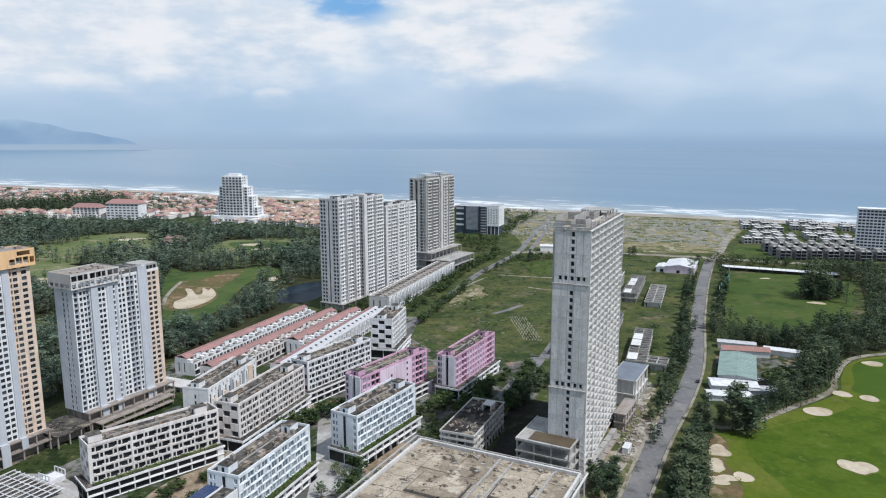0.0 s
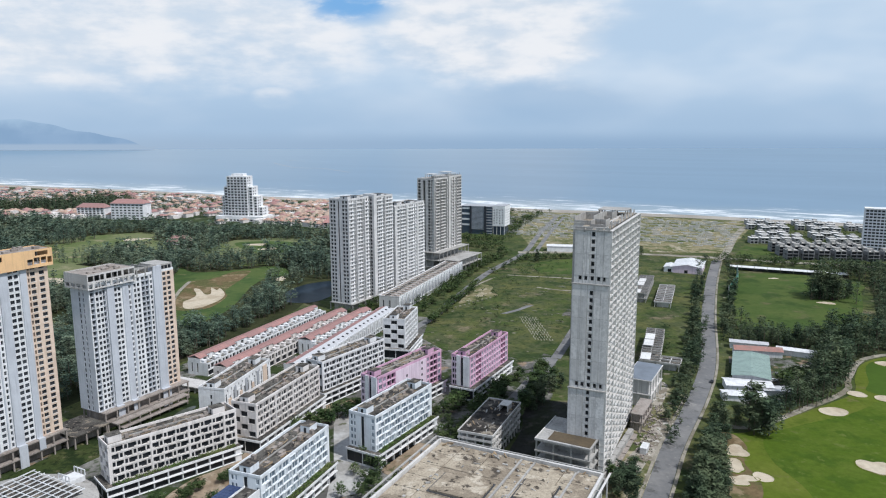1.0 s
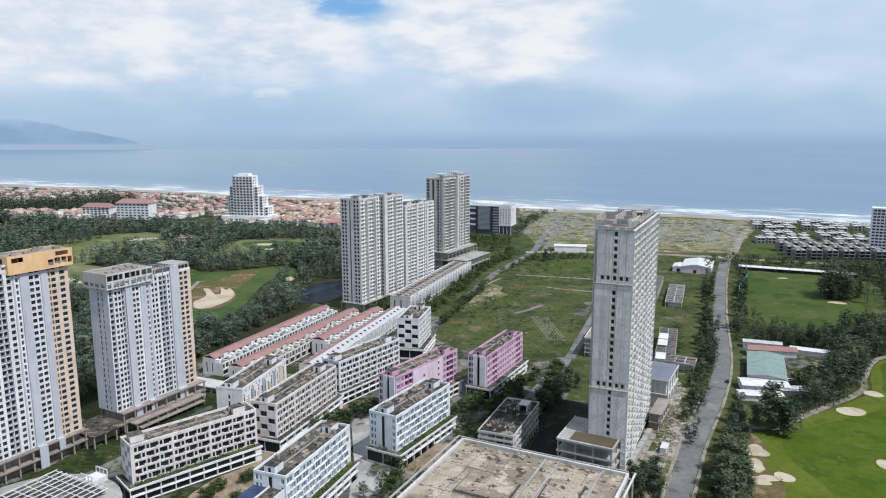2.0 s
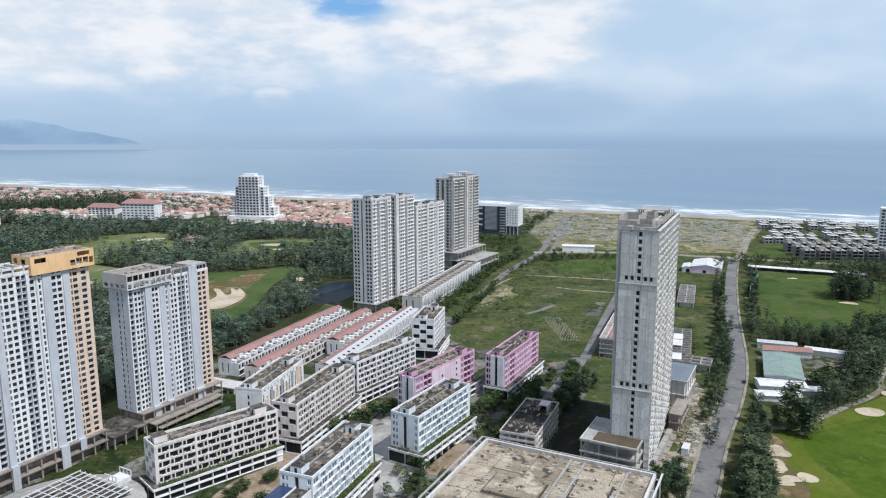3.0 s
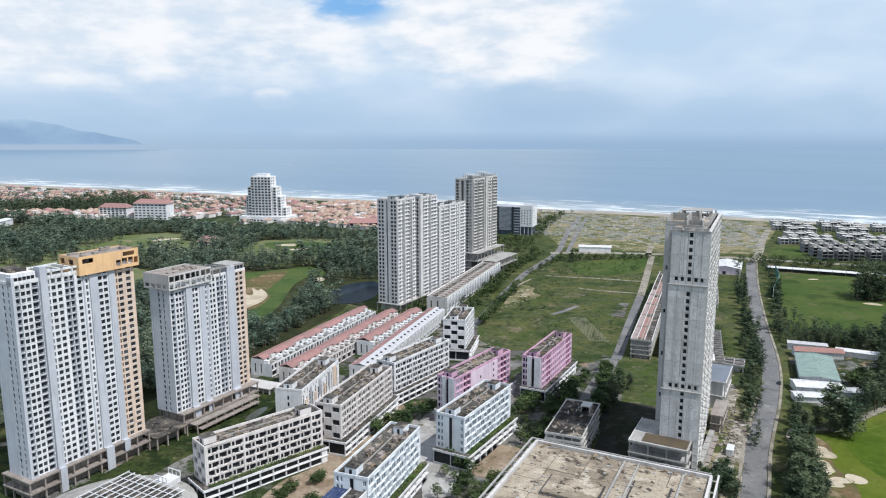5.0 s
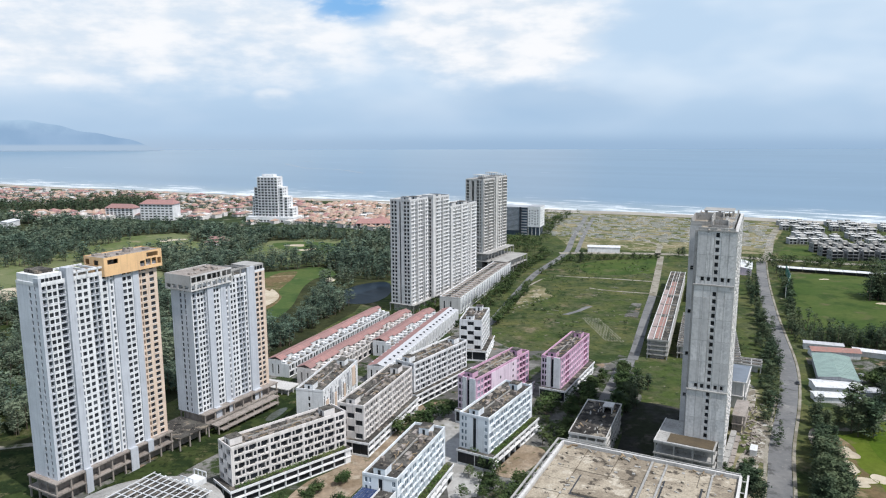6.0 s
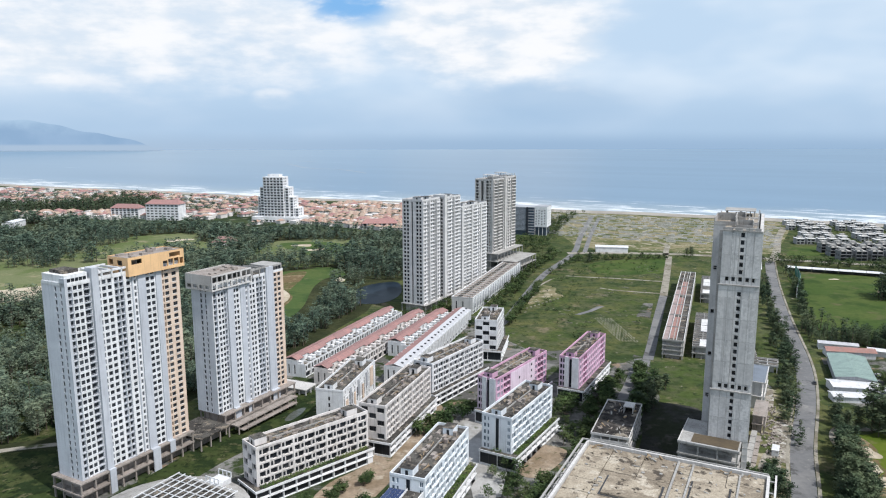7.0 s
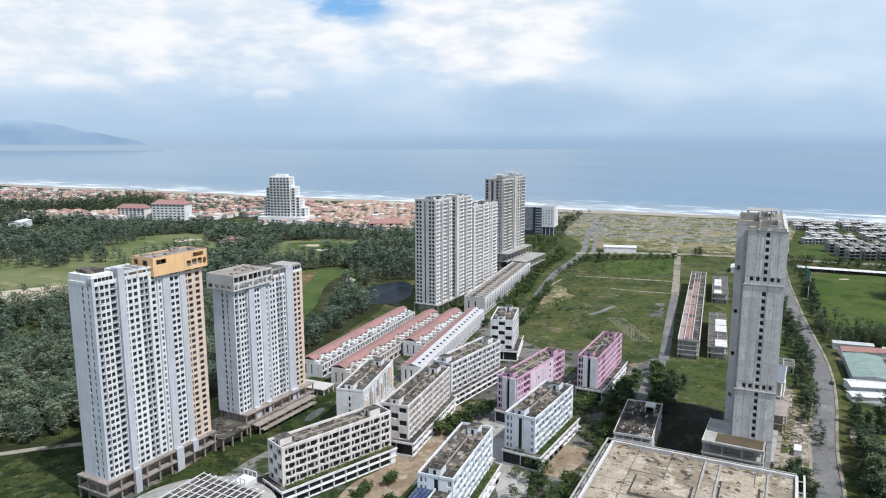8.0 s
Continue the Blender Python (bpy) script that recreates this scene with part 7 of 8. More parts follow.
# villa shells
VILLA_PALE = material("pale_villa_concrete", (0.40, 0.405, 0.41), (0.26, 0.265, 0.27), 0.85, 0.2, 2.0, streak=0.5, bump=0.1, per_object=0.8)
VILLA_GREY = material("weathered_villa_concrete", (0.235, 0.24, 0.25), (0.15, 0.155, 0.16), 0.85, 0.2, 2.0, streak=0.5, bump=0.1, per_object=0.4)
villa = thing("villa_shell", 352.0, 712.0, GRID, "unfinished grey concrete villa shell with open storeys", "villa", "villa shells")
wall_with_openings(villa, (-11, 0), (1, 0), 11.0, 0, 9.6, [(a, b, lo, hi, 1.0, GLASS) for a, b in ((0.5, 5.2), (5.8, 10.5)) for lo, hi in ((0.2, 2.9), (3.5, 6.1), (6.7, 9.3))], VILLA_GREY, joined=True)
wall_with_openings(villa, (0, 0), (0, 1), 13.0, 0, 9.6, [(2, 4, 4.2, 6, 0.5, GLASS), (8, 11, 0.6, 2.6, 0.5, GLASS)], VILLA_GREY, joined=True)
wall_with_openings(villa, (-11, 13), (0, -1), 13.0, 0, 9.6, [(2, 4, 4.2, 6, 0.5, GLASS), (7, 10, 4.2, 6, 0.5, GLASS)], VILLA_GREY, joined=True)
s = Shape()
s.box(-11.2, -5.6, -0.6, 13.2, 9.6, 9.9)
s.box(-5.6, 0.2, 1.5, 13.2, 9.6, 9.9)
s.box(-9.5, -3.5, 6.5, 12.0, 9.9, 12.2)
s.box(-11.1, -10.6, -0.5, 4.0, 9.9, 11.4)
s.box(-6.1, -5.6, -0.5, 4.0, 9.9, 11.4)
part("roof", s, villa, CONCRETE)
s = Shape()
s.box(-11.0, 0.0, -1.0, 0.0, 3.1, 3.4)
s.box(-11.0, 0.0, -1.0, 0.0, 6.3, 6.6)
part("balcony", s, villa, VILLA_GREY)
white_villa = thing("villa_shell", 330.0, 800.0, GRID, "grey unfinished flat-roofed villa behind the beach", "villa", "villa shells")
wall_with_openings(white_villa, (-9, 0), (1, 0), 9.0, 0, 6.4, [(0.8, 3.8, 0.3, 2.6, 0.8, GLASS), (4.8, 8.2, 0.3, 2.6, 0.8, GLASS), (0.8, 3.2, 3.7, 5.6, 0.8, GLASS), (4.8, 8.2, 3.7, 5.6, 0.8, GLASS)], VILLA_PALE, joined=True)
wall_with_openings(white_villa, (0, 0), (0, 1), 11.0, 0, 6.4, [(3, 6, 3.8, 5.6, 0.5, GLASS)], VILLA_PALE, joined=True)
wall_with_openings(white_villa, (-9, 11), (0, -1), 11.0, 0, 6.4, [], VILLA_PALE)
s = Shape()
s.box(-9.3, 0.3, -0.8, 11.2, 6.4, 6.8)
s.box(-6.0, -1.0, 5.0, 10.0, 6.8, 8.6, 1)
part("roof", s, white_villa, PALE_CONCRETE, CONCRETE)
ug, vg = Vector((math.cos(radians(GRID)), math.sin(radians(GRID)), 0)), Vector((-math.sin(radians(GRID)), math.cos(radians(GRID)), 0))
turn = radians(-7)
u7, v7 = Vector((math.cos(turn), math.sin(turn), 0)), Vector((-math.sin(turn), math.cos(turn), 0))
first = True
for r in range(3):
    for c in range(7):
        p = Vector((352, 700, 0)) + u7 * (15.4 * c) + v7 * (24.0 * r) + v7 * ((c * 37 % 5) * 0.5)
        if r and c > 5:
            continue
        if first:
            villa.matrix_basis, first = pose(p.x, p.y, 0, 0, 0, -7), False
        else:
            copy_thing(villa, pose(p.x, p.y, 0, 0, 0, -7))
first = True
for r in range(9):
    for c in range(13):
        p = Vector((358, 806, 0)) + u7 * (12.4 * c + 4.0 * r + (r * 29 % 5)) + v7 * (23.0 * r) + v7 * ((c * 53 % 7) * (0.4 if r == 0 else 1.6))
        if (r and (c * 7 + r * 5 + c * r) % 5 < 2) or (r == 0 and c in (5, 6)):
            continue
        q = shore_at.inverted() @ p
        if q.y > -40:
            continue
        if first:
            white_villa.matrix_basis, first = pose(p.x, p.y, 0, 0, 0, -7), False
        else:
            copy_thing(white_villa, pose(p.x, p.y, 0, 0, 0, -7))
sheet("field_villas", [(300, 731), (353, 728), (384, 790), (338, 792)], 0.09, LAWN, "bright green grass plot beside the villas", "field", 1)

# small red-roofed houses of the beach town
house = thing("house", -300, 1000, 0, "small pale house with an orange tiled hip roof", "house", "beach town houses")
s = Shape()
s.box(-5, 5, -6, 6, 0, 6.2)
for x0, z0, wd, hg in ((-4, 0.8, 2, 1.6), (0, 0.3, 3, 2.1), (-4, 3.6, 2, 1.6), (1, 3.6, 2, 1.6)):
    s.box(x0, x0 + wd, -6.06, -6.0, z0, z0 + hg, 1)
s.box(5.0, 5.06, -4, -2, 3.6, 5.2, 1)
part("wall", s, house, CREAM, GLASS)
s = Shape()
s.quad((-5.8, -6.8, 6), (5.8, -6.8, 6), (0.6, -2, 9.2), (-0.6, -2, 9.2))
s.quad((5.8, 6.8, 6), (-5.8, 6.8, 6), (-0.6, 2, 9.2), (0.6, 2, 9.2))
s.quad((5.8, -6.8, 6), (5.8, 6.8, 6), (0.6, 2, 9.2), (0.6, -2, 9.2))
s.quad((-5.8, 6.8, 6), (-5.8, -6.8, 6), (-0.6, -2, 9.2), (-0.6, 2, 9.2))
s.quad((-0.6, -2, 9.2), (0.6, -2, 9.2), (0.6, 2, 9.2), (-0.6, 2, 9.2))
roof = part("roof", s, house, ORANGE_TILE)
house.scale = (0.8, 0.8, 0.9)
rnd = random.Random(21)
spots = []
for r in range(12):
    for c in range(27):
        p = Vector((-335, 1030, 0)) + ug * (16.0 * c + 4) * 0.72 + vg * (23.0 * r) - ug * 12 * r * 0.2
        spots.append((p.x + rnd.uniform(-2, 2), p.y + rnd.uniform(-3, 3)))
for k in range(110):
    a, b = rnd.uniform(-1150, -420), rnd.uniform(-270, -60)
    spots.append(along_shore(a, b))
for k in range(40):
    spots.append((rnd.uniform(-760, -560), rnd.uniform(1070, 1200)))
town_trees = [(-900, 1180), (-860, 1225), (-740, 1240), (-660, 1330), (-570, 1280), (-545, 1150), (-620, 1125), (-760, 1140)]


def in_town_wood(x, y):
    hit = False
    for i in range(len(town_trees)):
        (x0, y0), (x1, y1) = town_trees[i], town_trees[i - 1]
        if (y0 > y) != (y1 > y) and x < (x1 - x0) * (y - y0) / (y1 - y0) + x0:
            hit = not hit
    return hit


kept = []
for x, y in spots:
    q = shore_at.inverted() @ Vector((x, y, 0))
    if q.y < -58 and not in_town_wood(x, y) and not (-352 < x < -262 and 1000 < y < 1060) and not (-580 < x < -445 and 1030 < y < 1090) and x < -55 - (y - 950) * 0.1:
        kept.append((x, y))
rnd.shuffle(kept)
for i, (x, y) in enumerate(kept[:260]):
    m = pose(x, y, 0, 0, 0, GRID + rnd.choice((0, 0, 90)) + rnd.uniform(-4, 4))
    if i == 0:
        house.matrix_basis = m @ Matrix.Diagonal((0.8, 0.8, 0.9, 1))
    else:
        copy_thing(house, m)

# the rest of the town, too small to pick apart
s = Shape()
more = kept[260:]
for k in range(640):
    more.append(along_shore(rnd.uniform(-1350, -330), rnd.uniform(-300, -62)))
for k in range(150):
    more.append((rnd.uniform(-720, -400), rnd.uniform(1045, 1125)))
for k in range(60):
    more.append((rnd.uniform(-330, -60), rnd.uniform(985, 1040)))
for x, y in more:
    if in_town_wood(x, y):
        continue
    wd, dp, h, a = rnd.uniform(3.5, 6), rnd.uniform(4, 7), rnd.uniform(3.2, 7), radians(GRID + rnd.choice((0, 90)))
    ca, sa = math.cos(a), math.sin(a)
    c4 = [(x + ca * i * wd - sa * j * dp, y + sa * i * wd + ca * j * dp) for i, j in ((-1, -1), (1, -1), (1, 1), (-1, 1))]
    e4 = [(x + (px - x) * 1.15, y + (py - y) * 1.15) for px, py in c4]
    flat = rnd.random() < 0.45
    for k in range(4):
        p, q = c4[k], c4[(k + 1) % 4]
        s.quad((*p, 0), (*q, 0), (*q, h), (*p, h), 0)
        p, q = e4[k], e4[(k + 1) % 4]
        if not flat:
            s.poly([(*p, h), (*q, h), (x, y, h + 2.8)], 1 + (int(x) % 2))
    s.quad((*c4[0], h - 0.05), (*c4[1], h - 0.05), (*c4[2], h - 0.05), (*c4[3], h - 0.05), 0)
tagged(new("town_houses", s.mesh("town_houses", CREAM, ORANGE_TILE, RED_TILE)), "crowded small houses with red and orange roofs", "houses", "", "stuff")

# old footings on the sandy building land
s = Shape()
for i in range(900):
    u0, v0 = rnd.uniform(-95, 250), rnd.uniform(-285, -55)
    v0 = round(v0 / 11) * 11 + rnd.uniform(-0.6, 0.6)
    q = shore_at @ Vector((u0, v0, 0))
    if q.y < 778 - (q.x - 90) * 0.16 or q.x > 288 + (q.y - 742) * 0.53:
        continue
    ln = rnd.uniform(3, 11)
    a = shore_at @ Vector((u0 + ln, v0, 0))
    s.beam((q.x, q.y, 0.5), (a.x, a.y, 0.5), 0.52)
ob = new("footings", s.mesh("footings", BEIGE))
tagged(ob, "rows of low white footing walls in sandy scrub", "footings", "", "stuff")

# safety net and fence by the road
net = thing("safety_net", 0, 0, 0, "green net fence on steel posts beside the practice lawn", "fence")
line = [(217, 540), (246, 592), (262, 634)]
for k in range(len(line) - 1):
    a, b = Vector((*line[k], 0)), Vector((*line[k + 1], 0))
    n = max(1, int((b - a).length / 9))
    hgt = 9.0
    for i in range(n):
        p, q = a.lerp(b, i / n), a.lerp(b, (i + 1) / n)
        s = Shape()
        d = (q - p).normalized().cross(Vector((0, 0, 1))) * 0.05
        for e in (d, -d):
            s.quad((p.x + e.x, p.y + e.y, 0.3), (q.x + e.x, q.y + e.y, 0.3), (q.x + e.x, q.y + e.y, hgt), (p.x + e.x, p.y + e.y, hgt))
        part("net_panel", s, net, NET)
        s = Shape()
        s.beam((p.x, p.y, 0), (p.x, p.y, hgt + 0.5), 0.12)
        part("post", s, net, STEEL)

canopy = thing("range_canopy", 262.0, 651.0, -24.0, "long low white-roofed golf practice canopy", "canopy")
for k in range(9):
    s = Shape()
    x0, x1 = 11.0 * k, 11.0 * (k + 1) - 0.3
    s.quad((x0, -0.6, 3.3), (x1, -0.6, 3.3), (x1, 4.8, 4.2), (x0, 4.8, 4.2))
    s.quad((x1, -0.6, 3.1), (x0, -0.6, 3.1), (x0, 4.8, 4.0), (x1, 4.8, 4.0))
    s.quad((x0, -0.6, 3.1), (x1, -0.6, 3.1), (x1, -0.6, 3.3), (x0, -0.6, 3.3))
    part("roof_bay", s, canopy, WHITE_SHEET)
    s = Shape()
    s.box(x0 + 0.1, x0 + 0.35, 0.0, 0.25, 0.0, 3.2)
    s.box(x0 + 0.1, x0 + 0.35, 4.2, 4.45, 0.0, 3.9)
    part("post", s, canopy, DARK_FRAME)
    s = Shape()
    s.box(x0, x1, 4.3, 4.5, 0.0, 3.7)
    part("back_screen", s, canopy, DARK_FRAME)

def car(x, y, turn, paint, label):
    """A small saloon: body, glazed cabin and four wheels."""
    t = thing("car", x, y, turn, label, "car", "parked cars", 0.15)
    s = Shape()
    s.box(-2.1, 2.1, -0.85, 0.85, 0.3, 0.85)
    part("body", s, t, paint)
    s = Shape()
    lo = [(-1.5, -0.78, 0.85), (1.1, -0.78, 0.85), (1.1, 0.78, 0.85), (-1.5, 0.78, 0.85)]
    hi = [(-1.0, -0.62, 1.42), (0.4, -0.62, 1.42), (0.4, 0.62, 1.42), (-1.0, 0.62, 1.42)]
    for k in range(4):
        j = (k + 1) % 4
        s.quad(lo[k], lo[j], hi[j], hi[k], 0)
    s.quad(*hi, 1)
    part("cabin", s, t, GLASS, paint)
    for wx in (-1.3, 1.3):
        for wy in (-0.88, 0.68):
            s = Shape()
            ring = [(wx + 0.32 * math.cos(a), 0.32 + 0.32 * math.sin(a)) for a in [k / 10 * 2 * math.pi for k in range(10)]]
            for k in range(10):
                (ax_, az_), (bx_, bz_) = ring[k], ring[(k + 1) % 10]
                s.quad((ax_, wy, az_), (ax_, wy + 0.2, az_), (bx_, wy + 0.2, bz_), (bx_, wy, bz_))
            s.poly([(px, wy, pz) for px, pz in ring])
            s.poly([(px, wy + 0.2, pz) for px, pz in reversed(ring)])
            part("wheel", s, t, DARK_FRAME)
    return t


CAR_WHITE = material("white_car_paint", (0.75, 0.76, 0.77), (0.65, 0.66, 0.67), 0.3, 0.3, 2.0, bump=0.0, spec=0.6)
car(-9.5, 292.8, 62, CAR_WHITE, "white saloon car parked on a shaded street")
car(133.0, 350.6, 66, DARK_FRAME, "dark car on the grey asphalt road")
car(166.0, 352.0, 20, CAR_WHITE, "white car parked in the concrete yard")
car(173.0, 362.0, 80, GREY, "grey car parked in the concrete yard")

cabin = thing("site_cabin", 75.0, 270.0, 62.0, "small white site cabin on sandy ground", "cabin")
s = Shape()
s.box(-3.0, 3.0, -1.3, 1.3, 0.2, 2.8)
s.box(-3.1, 3.1, -1.4, 1.4, 2.8, 2.95)
part("body", s, cabin, WHITE_SHEET)
s = Shape()
s.box(-1.2, -0.2, -1.36, -1.3, 0.3, 2.3)
part("door", s, cabin, GREY)


# ---- trees ----
def crown_arrays(rs, kind, height, width, count, size):
    """Leaf clumps of one crown as loose triangles: an (n, 3, 3) array."""
    if kind == "casuarina":
        n_limb = 9
        heights = np.linspace(0.22, 0.98, n_limb) + rs.uniform(-0.04, 0.04, n_limb)
        reach = width * 0.5 * np.sin(np.clip((1.05 - heights) * 1.25, 0, 1.6)) * rs.uniform(0.6, 1.2, n_limb)
        ang = rs.uniform(0, 6.28, n_limb)
        pick = rs.integers(0, n_limb, count)
        t = rs.uniform(0.1, 1.0, count) ** 0.6
        spread = 0.16 * width
        c = np.stack([np.cos(ang[pick]) * reach[pick] * t, np.sin(ang[pick]) * reach[pick] * t, heights[pick] * height + t * 0.07 * height], 1)
        c += rs.normal(0, 1, (count, 3)) * np.array([spread, spread, 0.05 * height])
    else:
        n_limb = 11
        d = rs.normal(0, 1, (n_limb, 3))
        d /= np.linalg.norm(d, axis=1)[:, None]
        centre = d * np.array([width * 0.36, width * 0.36, height * 0.22]) + np.array([0, 0, height * 0.66])
        pick = rs.integers(0, n_limb, count)
        c = centre[pick] + rs.normal(0, 1, (count, 3)) * width * 0.13
    c[:, 2] = np.clip(c[:, 2], 0.08 * height, height * 1.05)
    tri = rs.normal(0, 1, (count, 3, 3))
    tri[:, :, 2] *= 0.42
    tri *= size * rs.uniform(0.6, 1.3, (count, 1, 1))
    return c[:, None, :] + tri


def trunk_arrays(rs, height, width):
    """A tapered four-sided trunk with three limbs as triangles."""
    out = []

    def bar(a, b, ra, rb):
        a, b = np.array(a, float), np.array(b, float)
        ring = np.array([(1, 0, 0), (0, 1, 0), (-1, 0, 0), (0, -1, 0)], float)
        lo, hi = a + ring * ra, b + ring * rb
        for k in range(4):
            j = (k + 1) % 4
            out.append((lo[k], lo[j], hi[j]))
            out.append((lo[k], hi[j], hi[k]))

    lean = rs.uniform(-0.04, 0.04, 2) * height
    bar((0, 0, 0), (lean[0], lean[1], height * 0.9), height * 0.022, height * 0.006)
    for k in range(3):
        z = height * rs.uniform(0.3, 0.6)
        a = rs.uniform(0, 6.28)
        bar((lean[0] * z / height, lean[1] * z / height, z), (math.cos(a) * width * 0.3, math.sin(a) * width * 0.3, z + height * 0.15), height * 0.010, height * 0.004)
    return np.array(out)


def triangles_mesh(name, tri, mat):
    n = len(tri)
    me = bpy.data.meshes.new(name)
    me.vertices.add(n * 3)
    me.vertices.foreach_set("co", np.asarray(tri, np.float32).reshape(-1))
    me.loops.add(n * 3)
    me.loops.foreach_set("vertex_index", np.arange(n * 3, dtype=np.int32))
    me.polygons.add(n)
    me.polygons.foreach_set("loop_start", np.arange(0, n * 3, 3, dtype=np.int32))
    me.polygons.foreach_set("loop_total", np.full(n, 3, np.int32))
    me.materials.append(mat)
    me.update(calc_edges=True)
    return me


rs = np.random.default_rng(12)
protos = {}
for kind, leaf, label in (("casuarina", LEAF, "dark feathery casuarina tree"), ("broadleaf", LEAF_BROAD, "round green broadleaf street tree")):
    protos[kind] = []
    for k in range(4):
        hgt, wid = (11.0, 6.5) if kind == "casuarina" else (6.5, 6.0)
        t = thing("tree", 0, 0, 0, label, "tree", kind + " trees")
        part("trunk", triangles_mesh("trunk", trunk_arrays(rs, hgt, wid), BARK), t)
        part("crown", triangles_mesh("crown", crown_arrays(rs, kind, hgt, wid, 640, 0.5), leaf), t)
        protos[kind].append([t, False])


def plant(kind, x, y, size=1.0):
    t = protos[kind][int(rs.integers(0, 4))]
    k = size * rs.uniform(0.8, 1.2)
    m = pose(x, y, 0, 0, 0, rs.uniform(0, 360)) 
    if not t[1]:
        t[0].matrix_basis = m @ Matrix.Diagonal((k, k, k, 1))
        t[1] = True
    else:
        keep = t[0].scale.copy()
        t[0].scale = (k, k, k * rs.uniform(0.9, 1.15))
        copy_thing(t[0], m)
        t[0].scale = keep


def plant_line(kind, a, b, n, jitter, size=1.0):
    for i in range(n):
        f = (i + 0.5) / n
        plant(kind, a[0] + (b[0] - a[0]) * f + rs.normal(0, jitter), a[1] + (b[1] - a[1]) * f + rs.normal(0, jitter), size)


# along the east road
plant_line("casuarina", (78, 218), (98, 262), 8, 1.6, 0.9)
plant_line("casuarina", (84, 226), (98, 258), 10, 1.6, 0.95)
plant_line("casuarina", (106, 268), (118, 305), 8, 2.2, 0.75)
plant_line("casuarina", (55, 232), (65, 252), 5, 1.5, 0.7)
plant_line("casuarina", (92, 300), (128, 372), 9, 2.0, 0.5)
plant_line("casuarina", (134, 385), (205, 575), 34, 2.2, 0.75)
plant_line("casuarina", (190, 470), (236, 580), 18, 1.6, 0.8)
for x, y, k in ((131, 288, 1.6), (127, 291, 1.45), (136, 291, 1.5), (130, 295, 1.5), (139, 295, 1.1), (123, 296, 1.0), (133, 285, 1.2), (127, 286, 1.1)):
    plant("casuarina", x, y, k)
for i in range(4):
    plant("casuarina", 313 + rs.normal(0, 2), 538 + rs.normal(0, 3), 0.9)
for x, y in ((172, 350), (178, 356), (168, 344), (182, 352), (176, 344)):
    plant("broadleaf", x, y, 1.1)
for i in range(14):
    plant("casuarina", 59 + rs.normal(0, 2.5), 240 + rs.normal(0, 5.0), 0.6)
for i in range(22):
    f = rs.uniform()
    plant("casuarina", 84 + 19 * f + rs.normal(0, 2.0), 216 + 60 * f + rs.normal(0, 3.0), 0.85)
# service street and courts
plant_line("broadleaf", (46, 352), (2, 250), 22, 1.8, 1.1)
plant_line("broadleaf", (34, 362), (-8, 262), 12, 1.6, 0.9)
plant_line("casuarina", (50, 345), (22, 298), 16, 3.0, 0.75)
plant_line("broadleaf", (50, 372), (40, 345), 7, 2.0, 0.9)
plant_line("broadleaf", (-20, 245), (-36, 205), 9, 2.0, 0.95)
plant_line("broadleaf", (-48, 312), (-72, 285), 8, 2.0, 1.0)
plant_line("broadleaf", (-60, 262), (-66, 292), 5, 1.5, 0.8)
plant_line("broadleaf", (-112, 222), (-88, 246), 7, 1.8, 0.7)
plant_line("broadleaf", (-84, 232), (-96, 218), 5, 1.8, 0.7)
plant_line("broadleaf", (-20, 302), (0, 320), 4, 1.5, 0.8)
plant_line("broadleaf", (-28, 372), (-12, 376), 4, 1.5, 0.7)
plant_line("broadleaf", (-78, 400), (-40, 470), 14, 1.2, 0.5)
# boulevard
plant_line("casuarina", (84, 690), (88, 700), 3, 1.0, 0.8)
plant_line("casuarina", (196, 722), (204, 735), 3, 2.0, 0.9)


def woods(name, label, kind, leaf, places, hgt, wid, count, size):
    """Many trees as one mesh, for woods whose trees nobody could count."""
    crowns, trunks = [], []
    stock = [(crown_arrays(rs, kind, hgt, wid, count, size), trunk_arrays(rs, hgt, wid)) for _ in range(6)]
    for x, y in places:
        c, b = stock[int(rs.integers(0, 6))]
        a = rs.uniform(0, 6.28)
        k = rs.uniform(0.6, 1.15) * (1.0 + 0.55 * noise.noise((x * 0.022, y * 0.022, 0.0)) + 0.3 * noise.noise((x * 0.09, y * 0.09, 3.0)))
        turn = np.array([[math.cos(a), -math.sin(a), 0], [math.sin(a), math.cos(a), 0], [0, 0, rs.uniform(0.85, 1.2)]]) * k
        crowns.append(c @ turn.T + np.array([x, y, 0]))
        trunks.append(b[:8] @ turn.T + np.array([x, y, 0]))
    root = tagged(new(name), label, "woods", "", "stuff")
    part("crowns", triangles_mesh("crowns", np.concatenate(crowns), leaf), root)
    part("trunks", triangles_mesh("trunks", np.concatenate(trunks), BARK), root)


def inside(x, y, pts):
    hit = False
    for i in range(len(pts)):
        (x0, y0), (x1, y1) = pts[i], pts[i - 1]
        if (y0 > y) != (y1 > y) and x < (x1 - x0) * (y - y0) / (y1 - y0) + x0:
            hit = not hit
    return hit


def scatter(area, spacing, clear=(), thin=0.0):
    xs, ys = [p[0] for p in area], [p[1] for p in area]
    out = []
    for y in np.arange(min(ys), max(ys), spacing):
        for x in np.arange(min(xs), max(xs), spacing):
            px, py = x + rs.uniform(-0.9, 0.9) * spacing, y + rs.uniform(-0.9, 0.9) * spacing
            if inside(px, py, area) and not any(inside(px, py, q) for q in clear) and rs.uniform() > thin:
                out.append((px, py))
    return out


